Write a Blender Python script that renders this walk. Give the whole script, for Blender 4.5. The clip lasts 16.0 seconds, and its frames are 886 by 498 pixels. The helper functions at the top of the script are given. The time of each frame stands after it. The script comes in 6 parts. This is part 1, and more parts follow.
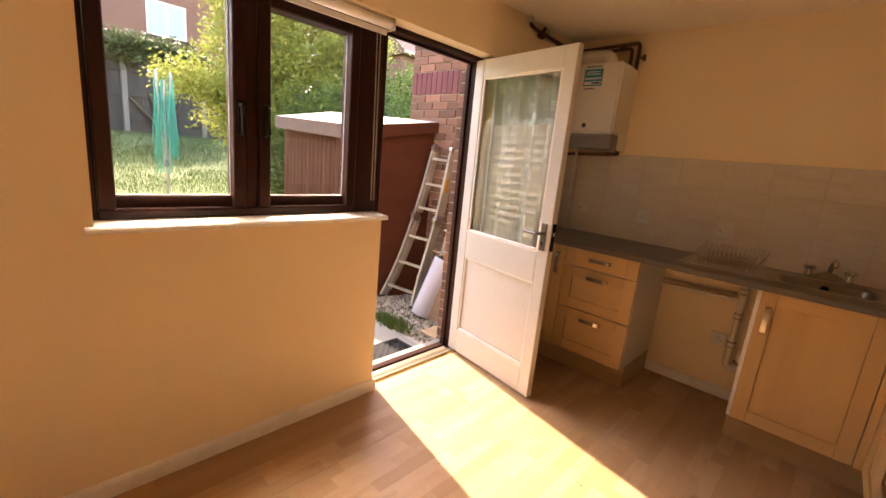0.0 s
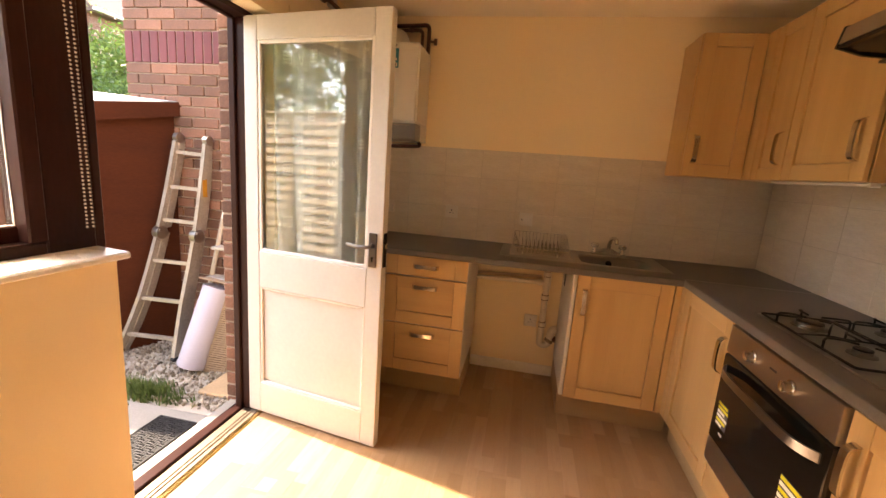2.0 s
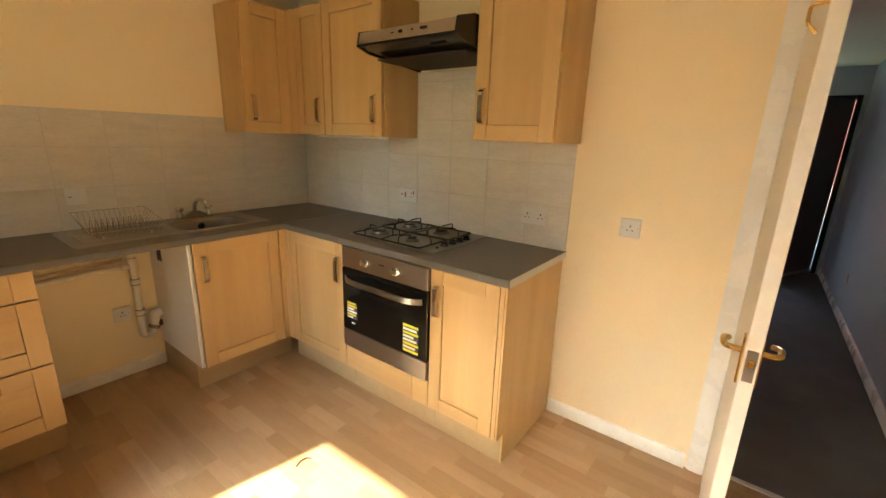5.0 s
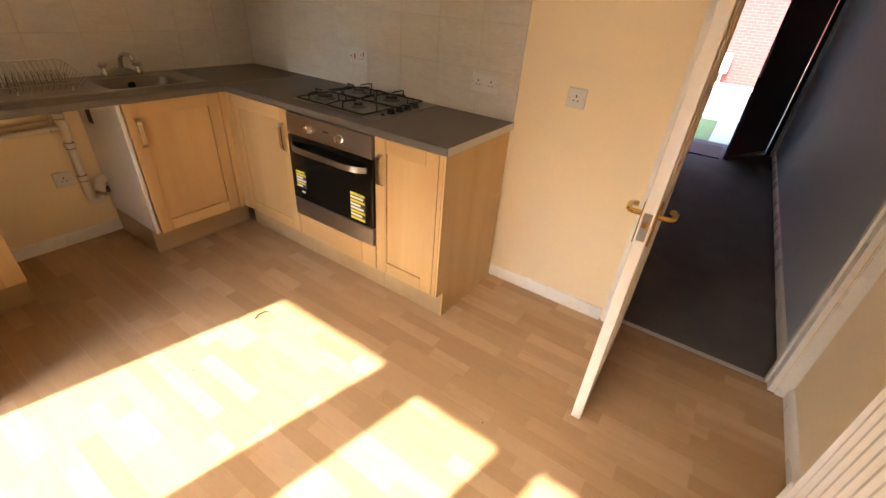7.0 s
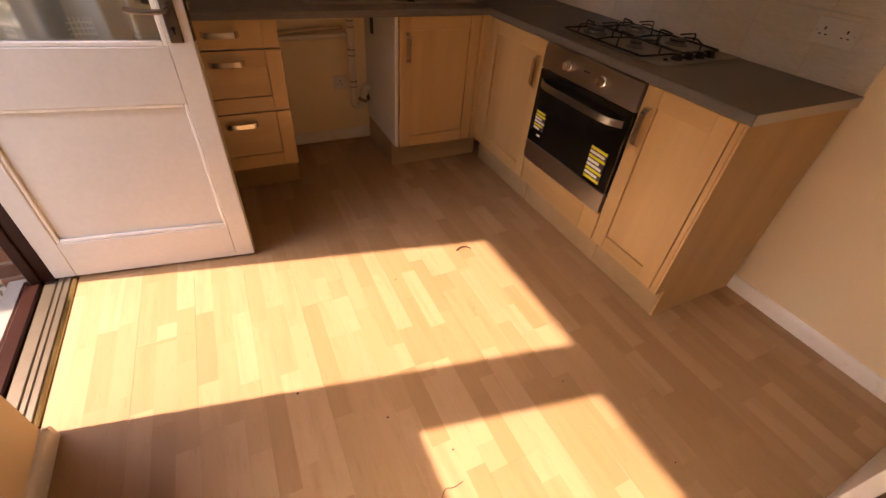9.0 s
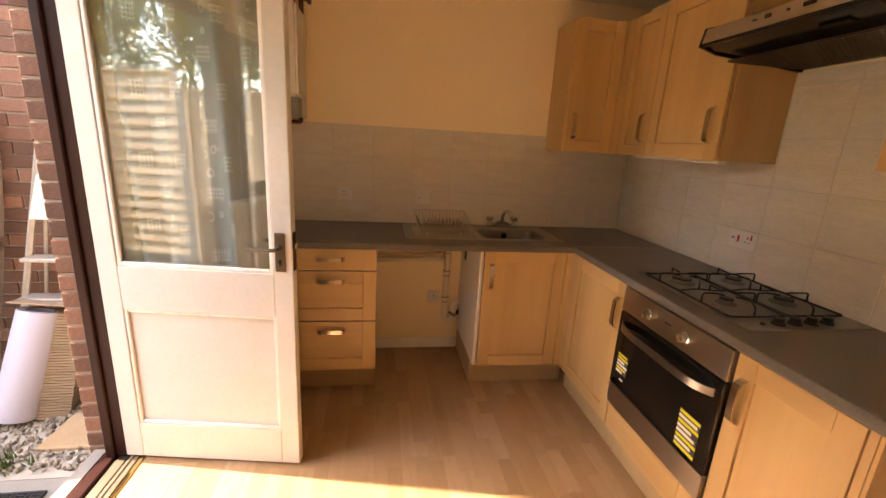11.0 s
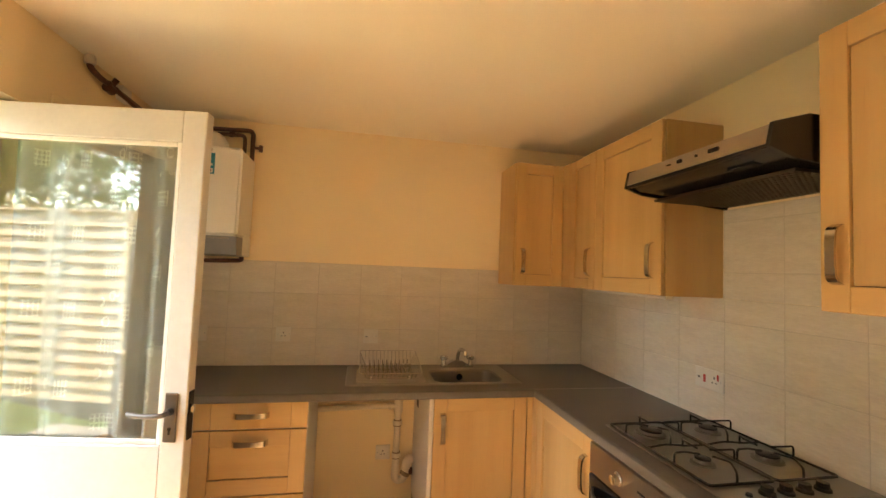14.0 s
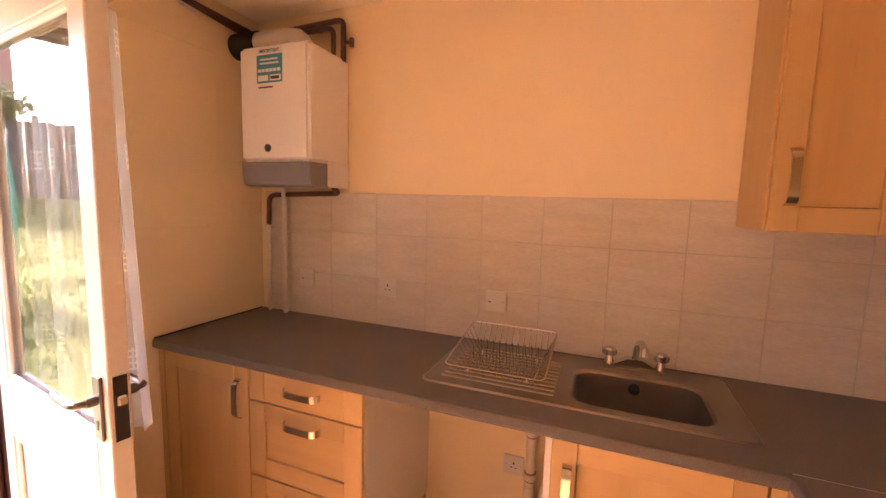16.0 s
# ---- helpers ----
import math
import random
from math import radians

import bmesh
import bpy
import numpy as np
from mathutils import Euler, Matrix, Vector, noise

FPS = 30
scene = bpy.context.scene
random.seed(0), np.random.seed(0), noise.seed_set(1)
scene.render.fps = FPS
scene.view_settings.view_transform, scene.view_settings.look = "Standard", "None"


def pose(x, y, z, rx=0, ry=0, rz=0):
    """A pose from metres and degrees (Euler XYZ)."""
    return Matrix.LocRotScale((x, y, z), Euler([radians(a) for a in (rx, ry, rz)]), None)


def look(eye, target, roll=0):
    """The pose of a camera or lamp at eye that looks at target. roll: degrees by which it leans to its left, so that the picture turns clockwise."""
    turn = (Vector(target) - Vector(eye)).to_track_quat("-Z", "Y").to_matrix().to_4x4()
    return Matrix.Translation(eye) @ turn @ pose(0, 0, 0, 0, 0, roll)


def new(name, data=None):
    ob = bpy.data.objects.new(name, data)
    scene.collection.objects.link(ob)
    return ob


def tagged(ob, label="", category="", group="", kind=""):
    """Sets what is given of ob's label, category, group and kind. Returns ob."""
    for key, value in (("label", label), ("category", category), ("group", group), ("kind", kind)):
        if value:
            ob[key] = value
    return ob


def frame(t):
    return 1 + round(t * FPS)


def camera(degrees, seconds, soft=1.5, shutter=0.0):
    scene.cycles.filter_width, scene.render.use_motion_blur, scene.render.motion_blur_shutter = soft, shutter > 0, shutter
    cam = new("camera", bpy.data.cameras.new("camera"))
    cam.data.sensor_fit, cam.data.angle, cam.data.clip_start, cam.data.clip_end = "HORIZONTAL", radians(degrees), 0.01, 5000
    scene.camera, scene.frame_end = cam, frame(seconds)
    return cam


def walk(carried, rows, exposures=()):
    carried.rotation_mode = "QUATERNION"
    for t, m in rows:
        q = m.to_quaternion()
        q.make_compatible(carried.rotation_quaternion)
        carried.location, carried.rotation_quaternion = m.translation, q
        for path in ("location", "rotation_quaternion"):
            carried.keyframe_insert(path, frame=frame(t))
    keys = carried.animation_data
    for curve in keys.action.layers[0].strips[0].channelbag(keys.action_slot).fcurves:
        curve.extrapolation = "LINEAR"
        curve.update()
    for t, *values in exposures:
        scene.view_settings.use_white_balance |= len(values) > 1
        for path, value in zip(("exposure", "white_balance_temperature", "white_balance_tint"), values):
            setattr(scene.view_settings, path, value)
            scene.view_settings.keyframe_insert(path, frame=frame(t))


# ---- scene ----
cam = camera(93.8, 16.0)
EXPOSURES = [(0, 3.6, 8500, 24), (2, 4.03, 8600, 21), (3.5, 4.18, 8300, 18), (4.5, 4.4, 7000, -4), (7, 4.15, 6900, 8), (8, 3.55, 7900, 22), (9, 2.98, 8500, 30), (11.5, 4.2, 8500, 17), (13.5, 4.45, 8000, 4), (14.5, 4.65, 8100, 12), (15.2, 4.68, 8700, 42), (16, 4.95, 8300, 50)]
PATH = [
    (0, (2.021, 1.649, 1.364), (0.685, 3.075, 0.938), 5.4),
    (0.5, (1.94, 1.714, 1.369), (0.764, 3.277, 0.949), 5.4),
    (1, (1.791, 1.807, 1.354), (0.858, 3.532, 0.96), 5.6),
    (1.5, (1.662, 1.92, 1.383), (0.992, 3.761, 0.98), 4.9),
    (2, (1.505, 1.973, 1.362), (1.137, 3.903, 0.988), 4.2),
    (2.5, (1.318, 2.071, 1.376), (1.301, 4.035, 0.997), 3.3),
    (3, (1.188, 2.175, 1.408), (1.51, 4.109, 1.012), 2.1),
    (3.5, (1.04, 2.209, 1.451), (1.774, 4.019, 1.02), 1.1),
    (4, (0.973, 2.188, 1.46), (2.107, 3.781, 1.035), 1.7),
    (4.5, (0.965, 2.044, 1.439), (2.38, 3.392, 1.014), 3.1),
    (4.7, (0.949, 2.017, 1.434), (2.457, 3.256, 0.997), 3.2),
    (6.8, (0.983, 1.81, 1.42), (2.487, 2.71, 0.457), 4.3),
    (7, (0.989, 1.821, 1.413), (2.434, 2.733, 0.374), 4.6),
    (7.5, (0.993, 1.827, 1.368), (2.273, 2.818, 0.194), 5.1),
    (8, (0.995, 1.841, 1.347), (2.094, 2.925, 0.074), 5.7),
    (8.5, (0.976, 1.883, 1.316), (1.894, 3.095, 0.016), 5.9),
    (9, (0.983, 2.03, 1.305), (1.724, 3.385, 0.035), 5.1),
    (9.2, (0.999, 2.066, 1.325), (1.638, 3.495, 0.08), 3.7),
    (11.3, (1.261, 2.072, 1.453), (1.56, 4.019, 1.105), 3.1),
    (11.5, (1.271, 2.065, 1.465), (1.588, 4.024, 1.213), 3.0),
    (12, (1.279, 2.042, 1.481), (1.661, 4.005, 1.446), 3.0),
    (12.5, (1.303, 2.006, 1.511), (1.741, 3.953, 1.63), 2.7),
    (13, (1.315, 1.981, 1.516), (1.785, 3.914, 1.715), 2.4),
    (13.5, (1.334, 2.012, 1.516), (1.799, 3.949, 1.696), 2.2),
    (14, (1.428, 2.198, 1.489), (1.817, 4.156, 1.597), 2.3),
    (14.5, (1.554, 2.42, 1.476), (1.788, 4.406, 1.488), 2.5),
    (15, (1.727, 2.635, 1.484), (1.726, 4.633, 1.404), 2.4),
    (15.5, (1.87, 2.849, 1.47), (1.541, 4.815, 1.302), 2.2),
    (16, (1.916, 3.137, 1.48), (1.191, 4.987, 1.254), 1.6),
]
walk(cam, [(t, look(eye, target, roll)) for t, eye, target, roll in PATH], EXPOSURES)

# ---------------------------------------------------------------- light
world = bpy.data.worlds.new("sky")
scene.world = world
world.use_nodes = True
SUN = Vector((1.0, -0.205, -1.045)).normalized()
sky = world.node_tree.nodes.new("ShaderNodeTexSky")
sky.sky_type = "NISHITA"
sky.sun_disc = False
sky.sun_elevation = math.asin(-SUN.z)
sky.sun_rotation = math.atan2(-SUN.x, -SUN.y)
world.node_tree.links.new(sky.outputs[0], world.node_tree.nodes["Background"].inputs[0])
world.node_tree.nodes["Background"].inputs[1].default_value = 0.14
sun = new("sun", bpy.data.lights.new("sun", "SUN"))
sun.data.energy, sun.data.angle, sun.data.color = 1.55, radians(0.9), (1.0, 0.95, 0.88)
sun.matrix_world = look((-8, 6, 9), Vector((-8, 6, 9)) + SUN)


# ---------------------------------------------------------------- materials
def material(name, rough=0.5, metal=0.0):
    m = bpy.data.materials.new(name)
    m.use_nodes = True
    b = m.node_tree.nodes["Principled BSDF"]
    b.inputs["Roughness"].default_value, b.inputs["Metallic"].default_value = rough, metal
    return m, m.node_tree, b


def nd(t, kind, **values):
    n = t.nodes.new("ShaderNode" + kind)
    for k, v in values.items():
        n.inputs[k.replace("_", " ")].default_value = v
    return n


def math_node(t, op, a, b=None):
    n = t.nodes.new("ShaderNodeMath")
    n.operation = op
    for i, v in enumerate((a, b)):
        if v is None:
            continue
        if isinstance(v, (int, float)):
            n.inputs[i].default_value = v
        else:
            t.links.new(v, n.inputs[i])
    return n.outputs[0]


def place_of(t, scale=(1, 1, 1), world_space=False):
    """Texture place in metres, stretched."""
    if world_space:
        src = t.nodes.new("ShaderNodeNewGeometry").outputs["Position"]
    else:
        src = t.nodes.new("ShaderNodeTexCoord").outputs["Object"]
    m = t.nodes.new("ShaderNodeMapping")
    m.inputs["Scale"].default_value = scale
    t.links.new(src, m.inputs["Vector"])
    return m.outputs[0]


def noisy(t, vec, scale, detail=4.0, rough=0.55):
    n = nd(t, "TexNoise", Scale=scale, Detail=detail, Roughness=rough)
    t.links.new(vec, n.inputs["Vector"])
    return n.outputs["Fac"]


def ramp(t, fac, stops):
    r = t.nodes.new("ShaderNodeValToRGB")
    el = r.color_ramp.elements
    while len(el) < len(stops):
        el.new(0.5)
    for e, (p, c) in zip(el, stops):
        e.position, e.color = p, (*c, 1)
    t.links.new(fac, r.inputs[0])
    return r.outputs[0]


def mixc(t, a, b, fac, mode="MIX"):
    m = t.nodes.new("ShaderNodeMix")
    m.data_type, m.blend_type = "RGBA", mode
    for sock, v in ((m.inputs[0], fac), (m.inputs[6], a), (m.inputs[7], b)):
        if isinstance(v, (int, float)):
            sock.default_value = v
        elif isinstance(v, tuple):
            sock.default_value = (*v, 1)
        else:
            t.links.new(v, sock)
    return m.outputs[2]


def bump(t, b, height, strength=0.2, distance=0.002):
    n = nd(t, "Bump", Strength=strength, Distance=distance)
    t.links.new(height, n.inputs["Height"])
    t.links.new(n.outputs[0], b.inputs["Normal"])


def mottled(name, c, rough=0.5, metal=0.0, vary=0.12, big=2.0, fine=60.0, relief=0.1, dist=0.001, stretch=(1, 1, 1), world_space=False, random_tint=0.0):
    """A surface with large stains and fine grain round one base colour."""
    m, t, b = material(name, rough, metal)
    v = place_of(t, stretch, world_space)
    n1, n2 = noisy(t, v, big, 3), noisy(t, v, fine, 4)
    lo, hi = tuple(x * (1 - vary) for x in c), tuple(min(1, x * (1 + vary)) for x in c)
    col = mixc(t, ramp(t, n1, [(0.3, lo), (0.7, hi)]), ramp(t, n2, [(0.3, lo), (0.7, hi)]), 0.5)
    if random_tint:
        info = t.nodes.new("ShaderNodeObjectInfo")
        k = math_node(t, "MULTIPLY_ADD", info.outputs["Random"], 2 * random_tint)
        t.nodes[-1].inputs[2].default_value = 1 - random_tint
        hs = nd(t, "HueSaturation")
        t.links.new(k, hs.inputs["Value"])
        t.links.new(col, hs.inputs["Color"])
        col = hs.outputs[0]
    t.links.new(col, b.inputs["Base Color"])
    rr = t.nodes.new("ShaderNodeMapRange")
    rr.inputs["To Min"].default_value, rr.inputs["To Max"].default_value = max(0.02, rough - 0.07), min(1, rough + 0.07)
    t.links.new(n1, rr.inputs["Value"])
    t.links.new(rr.outputs[0], b.inputs["Roughness"])
    if relief:
        bump(t, b, n2, relief, dist)
    return m


def wood(name, dark, light, axis="z", rough=0.38, ring=9.0, vary=0.06):
    """Straight-grained wood; the grain runs along axis."""
    m, t, b = material(name, rough)
    s = {"x": (0.06, 1, 1), "y": (1, 0.06, 1), "z": (1, 1, 0.06)}[axis]
    v = place_of(t, s)
    g1, g2, g3 = noisy(t, v, ring, 5, 0.6), noisy(t, v, 170, 3), noisy(t, place_of(t), 1.3, 2)
    col = ramp(t, g1, [(0.3, dark), (0.68, light)])
    col = mixc(t, col, tuple(x * 0.72 for x in dark), math_node(t, "MULTIPLY", ramp_value(t, g2, 0.62, 0.78), 0.35))
    info = t.nodes.new("ShaderNodeObjectInfo")
    k = t.nodes.new("ShaderNodeMapRange")
    k.inputs["To Min"].default_value, k.inputs["To Max"].default_value = 1 - vary, 1 + vary
    t.links.new(info.outputs["Random"], k.inputs["Value"])
    hs = nd(t, "HueSaturation")
    t.links.new(k.outputs[0], hs.inputs["Value"])
    t.links.new(mixc(t, col, dark, math_node(t, "MULTIPLY", g3, 0.3)), hs.inputs["Color"])
    t.links.new(hs.outputs[0], b.inputs["Base Color"])
    bump(t, b, g2, 0.06, 0.0006)
    return m


def ramp_value(t, fac, lo, hi):
    r = t.nodes.new("ShaderNodeMapRange")
    r.inputs["From Min"].default_value, r.inputs["From Max"].default_value = lo, hi
    t.links.new(fac, r.inputs["Value"])
    return r.outputs[0]


def laminate():
    """Three-strip beech laminate: staves of random length and tone in each board."""
    m, t, b = material("beech_laminate", 0.3)
    tc = t.nodes.new("ShaderNodeTexCoord").outputs["Object"]
    sep = t.nodes.new("ShaderNodeSeparateXYZ")
    t.links.new(tc, sep.inputs[0])
    info = t.nodes.new("ShaderNodeObjectInfo").outputs["Random"]
    strip = math_node(t, "FLOOR", math_node(t, "DIVIDE", sep.outputs[0], 0.0643))
    seed = math_node(t, "ADD", math_node(t, "MULTIPLY", info, 91.7), strip)
    w1 = t.nodes.new("ShaderNodeTexWhiteNoise")
    w1.noise_dimensions = "1D"
    t.links.new(seed, w1.inputs["W"])
    shift = math_node(t, "ADD", sep.outputs[1], math_node(t, "MULTIPLY", w1.outputs["Value"], 0.7))
    stave = math_node(t, "FLOOR", math_node(t, "DIVIDE", shift, 0.34))
    w2 = t.nodes.new("ShaderNodeTexWhiteNoise")
    w2.noise_dimensions = "2D"
    cx = t.nodes.new("ShaderNodeCombineXYZ")
    t.links.new(seed, cx.inputs[0])
    t.links.new(stave, cx.inputs[1])
    t.links.new(cx.outputs[0], w2.inputs["Vector"])
    tone = ramp(t, w2.outputs["Value"], [(0.0, (0.365, 0.212, 0.10)), (0.5, (0.41, 0.25, 0.125)), (1.0, (0.47, 0.30, 0.165))])
    # grain, moved by stave so that it breaks at the stave ends
    off = t.nodes.new("ShaderNodeVectorMath")
    off.operation = "ADD"
    t.links.new(tc, off.inputs[0])
    mul = t.nodes.new("ShaderNodeVectorMath")
    mul.operation = "SCALE"
    mul.inputs["Scale"].default_value = 7.0
    t.links.new(w2.outputs["Color"], mul.inputs[0])
    t.links.new(mul.outputs[0], off.inputs[1])
    mp = t.nodes.new("ShaderNodeMapping")
    mp.inputs["Scale"].default_value = (1, 0.09, 1)
    t.links.new(off.outputs[0], mp.inputs["Vector"])
    g1, g2 = noisy(t, mp.outputs[0], 26, 5, 0.6), noisy(t, mp.outputs[0], 190, 3)
    col = mixc(t, tone, (0.29, 0.145, 0.06), math_node(t, "MULTIPLY", ramp_value(t, g1, 0.5, 0.8), 0.45))
    col = mixc(t, col, (0.25, 0.13, 0.055), math_node(t, "MULTIPLY", ramp_value(t, g2, 0.58, 0.75), 0.3))
    t.links.new(col, b.inputs["Base Color"])
    dirt = noisy(t, place_of(t, (1, 1, 1), True), 2.2, 5)
    r = t.nodes.new("ShaderNodeMapRange")
    r.inputs["To Min"].default_value, r.inputs["To Max"].default_value = 0.32, 0.55
    t.links.new(dirt, r.inputs["Value"])
    t.links.new(r.outputs[0], b.inputs["Roughness"])
    bump(t, b, g2, 0.05, 0.0005)
    return m


def tile_glaze():
    """Pale stone-look ceramic with horizontal cloudy streaks."""
    m, t, b = material("wall_tile_glaze", 0.3)
    info = t.nodes.new("ShaderNodeObjectInfo").outputs["Random"]
    v = place_of(t, (1.0, 1.0, 5.0), True)
    off = t.nodes.new("ShaderNodeVectorMath")
    off.operation = "ADD"
    cx = t.nodes.new("ShaderNodeCombineXYZ")
    t.links.new(math_node(t, "MULTIPLY", info, 40), cx.inputs[2])
    t.links.new(v, off.inputs[0])
    t.links.new(cx.outputs[0], off.inputs[1])
    n1, n2 = noisy(t, off.outputs[0], 5, 5, 0.65), noisy(t, off.outputs[0], 40, 4, 0.7)
    col = mixc(t, ramp(t, n1, [(0.3, (0.58, 0.51, 0.42)), (0.7, (0.72, 0.65, 0.55))]), ramp(t, n2, [(0.3, (0.54, 0.475, 0.39)), (0.7, (0.74, 0.675, 0.58))]), 0.4)
    t.links.new(col, b.inputs["Base Color"])
    bump(t, b, n2, 0.08, 0.001)
    return m


def speckled(name, c, c2, rough, scale=420):
    m, t, b = material(name, rough)
    v = place_of(t, (1, 1, 1), True)
    n = noisy(t, v, scale, 2)
    n2 = noisy(t, v, 3, 4)
    t.links.new(mixc(t, ramp(t, n, [(0.42, c), (0.6, c2)]), tuple(x * 0.8 for x in c), math_node(t, "MULTIPLY", n2, 0.4)), b.inputs["Base Color"])
    bump(t, b, n, 0.1, 0.0005)
    return m


def steel(name, c=(0.58, 0.56, 0.53), rough=0.32, stretch=(1, 20, 20)):
    m, t, b = material(name, rough, 1.0)
    n = noisy(t, place_of(t, stretch, True), 6, 4)
    t.links.new(ramp(t, n, [(0.3, tuple(x * 0.93 for x in c)), (0.7, c)]), b.inputs["Base Color"])
    r = t.nodes.new("ShaderNodeMapRange")
    r.inputs["To Min"].default_value, r.inputs["To Max"].default_value = rough - 0.03, rough + 0.04
    t.links.new(n, r.inputs["Value"])
    t.links.new(r.outputs[0], b.inputs["Roughness"])
    return m


def glass(name):
    """Clear window glass."""
    m, t, b = material(name, 0.0)
    b.inputs["Base Color"].default_value = (1, 1, 1, 1)
    b.inputs["Transmission Weight"].default_value = 1.0
    b.inputs["IOR"].default_value = 1.5
    return m


def thin_glass(name, tint=(1, 1, 1), straight=0.04):
    """A thin pane: clear, with mirror gloss that grows towards grazing views."""
    m, t, b = material(name, 0.0)
    t.nodes.remove(b)
    clear, shine, fres = nd(t, "BsdfTransparent", Color=(*tint, 1)), nd(t, "BsdfGlossy", Roughness=0.0), nd(t, "LayerWeight", Blend=0.5)
    gloss = math_node(t, "MULTIPLY", math_node(t, "POWER", fres.outputs["Facing"], 5.0), 1 - straight)
    gloss = math_node(t, "ADD", gloss, straight)
    mx = t.nodes.new("ShaderNodeMixShader")
    t.links.new(gloss, mx.inputs[0])
    t.links.new(clear.outputs[0], mx.inputs[1])
    t.links.new(shine.outputs[0], mx.inputs[2])
    t.links.new(mx.outputs[0], t.nodes["Material Output"].inputs[0])
    return m


def lace():
    """Net curtain: fine white mesh with denser lace squares and sprigs."""
    m, t, b = material("net_curtain", 0.8)
    b.inputs["Base Color"].default_value = (0.80, 0.84, 0.80, 1)
    uv = t.nodes.new("ShaderNodeTexCoord").outputs["UV"]
    sep = t.nodes.new("ShaderNodeSeparateXYZ")
    t.links.new(uv, sep.inputs[0])
    u, w = sep.outputs[0], sep.outputs[1]

    def cell(x, size, lo, hi):
        f = math_node(t, "FRACT", math_node(t, "DIVIDE", x, size))
        return math_node(t, "MULTIPLY", math_node(t, "GREATER_THAN", f, lo), math_node(t, "LESS_THAN", f, hi))
    block = math_node(t, "MAXIMUM", math_node(t, "MULTIPLY", cell(u, 0.31, 0.1, 0.43), cell(w, 0.27, 0.1, 0.32)),
                      math_node(t, "MULTIPLY", cell(u, 0.31, 0.58, 0.80), cell(w, 0.27, 0.56, 0.80)))
    lines = math_node(t, "MAXIMUM", cell(u, 0.017, 0.0, 0.36), cell(w, 0.017, 0.0, 0.36))
    sprig = nd(t, "TexVoronoi", Scale=15)
    t.links.new(uv, sprig.inputs["Vector"])
    petals = math_node(t, "COMPARE", sprig.outputs["Distance"], 0.27)
    t.nodes[-1].inputs[2].default_value = 0.06
    band = math_node(t, "MULTIPLY", math_node(t, "MULTIPLY", cell(u, 0.31, 0.1, 0.43), cell(w, 0.27, 0.45, 0.95)), petals)
    dense = math_node(t, "MAXIMUM", math_node(t, "MULTIPLY", block, lines), band)
    alpha = math_node(t, "ADD", math_node(t, "MULTIPLY", dense, 0.32), 0.62)
    tr = nd(t, "BsdfTranslucent", Color=(0.80, 0.84, 0.80, 1))
    cloth = nd(t, "MixShader", Fac=0.3)
    t.links.new(b.outputs[0], cloth.inputs[1])
    t.links.new(tr.outputs[0], cloth.inputs[2])
    holes = nd(t, "BsdfTransparent")
    mx = t.nodes.new("ShaderNodeMixShader")
    t.links.new(alpha, mx.inputs[0])
    t.links.new(holes.outputs[0], mx.inputs[1])
    t.links.new(cloth.outputs[0], mx.inputs[2])
    t.links.new(mx.outputs[0], t.nodes["Material Output"].inputs[0])
    return m


def sheer(m, color, share):
    """Let light soak through a thin woven material."""
    t = m.node_tree
    b = [n for n in t.nodes if n.type == "BSDF_PRINCIPLED"][0]
    tr, mx = nd(t, "BsdfTranslucent", Color=(*color, 1)), nd(t, "MixShader", Fac=share)
    t.links.new(b.outputs[0], mx.inputs[1])
    t.links.new(tr.outputs[0], mx.inputs[2])
    t.links.new(mx.outputs[0], t.nodes["Material Output"].inputs[0])


def bricky(name, c1, c2, mortar, scale=1.0):
    """Far brickwork in 215 x 65 mm bricks."""
    m, t, b = material(name, 0.85)
    tc = t.nodes.new("ShaderNodeTexCoord").outputs["Object"]
    sep = t.nodes.new("ShaderNodeSeparateXYZ")
    t.links.new(tc, sep.inputs[0])
    cx = t.nodes.new("ShaderNodeCombineXYZ")
    t.links.new(math_node(t, "ADD", sep.outputs[0], sep.outputs[1]), cx.inputs[0])
    t.links.new(sep.outputs[2], cx.inputs[1])
    br = t.nodes.new("ShaderNodeTexBrick")
    for k, v in (("Scale", 1.0), ("Brick Width", 0.225), ("Row Height", 0.075), ("Mortar Size", 0.006)):
        br.inputs[k].default_value = v
    br.inputs["Color1"].default_value, br.inputs["Color2"].default_value, br.inputs["Mortar"].default_value = (*c1, 1), (*c2, 1), (*mortar, 1)
    t.links.new(cx.outputs[0], br.inputs["Vector"])
    n = noisy(t, tc, 1.5, 5)
    t.links.new(mixc(t, br.outputs["Color"], tuple(x * 0.6 for x in c1), math_node(t, "MULTIPLY", n, 0.4)), b.inputs["Base Color"])
    return m


def leafy(name, c1, c2):
    m, t, b = material(name, 0.5)
    g = t.nodes.new("ShaderNodeNewGeometry").outputs["Random Per Island"]
    t.links.new(ramp(t, g, [(0.0, c1), (1.0, c2)]), b.inputs["Base Color"])
    tr = nd(t, "BsdfTranslucent")
    t.links.new(ramp(t, g, [(0.0, c1), (1.0, c2)]), tr.inputs["Color"])
    mx = nd(t, "MixShader", Fac=0.35)
    t.links.new(b.outputs[0], mx.inputs[1])
    t.links.new(tr.outputs[0], mx.inputs[2])
    t.links.new(mx.outputs[0], t.nodes["Material Output"].inputs[0])
    return m


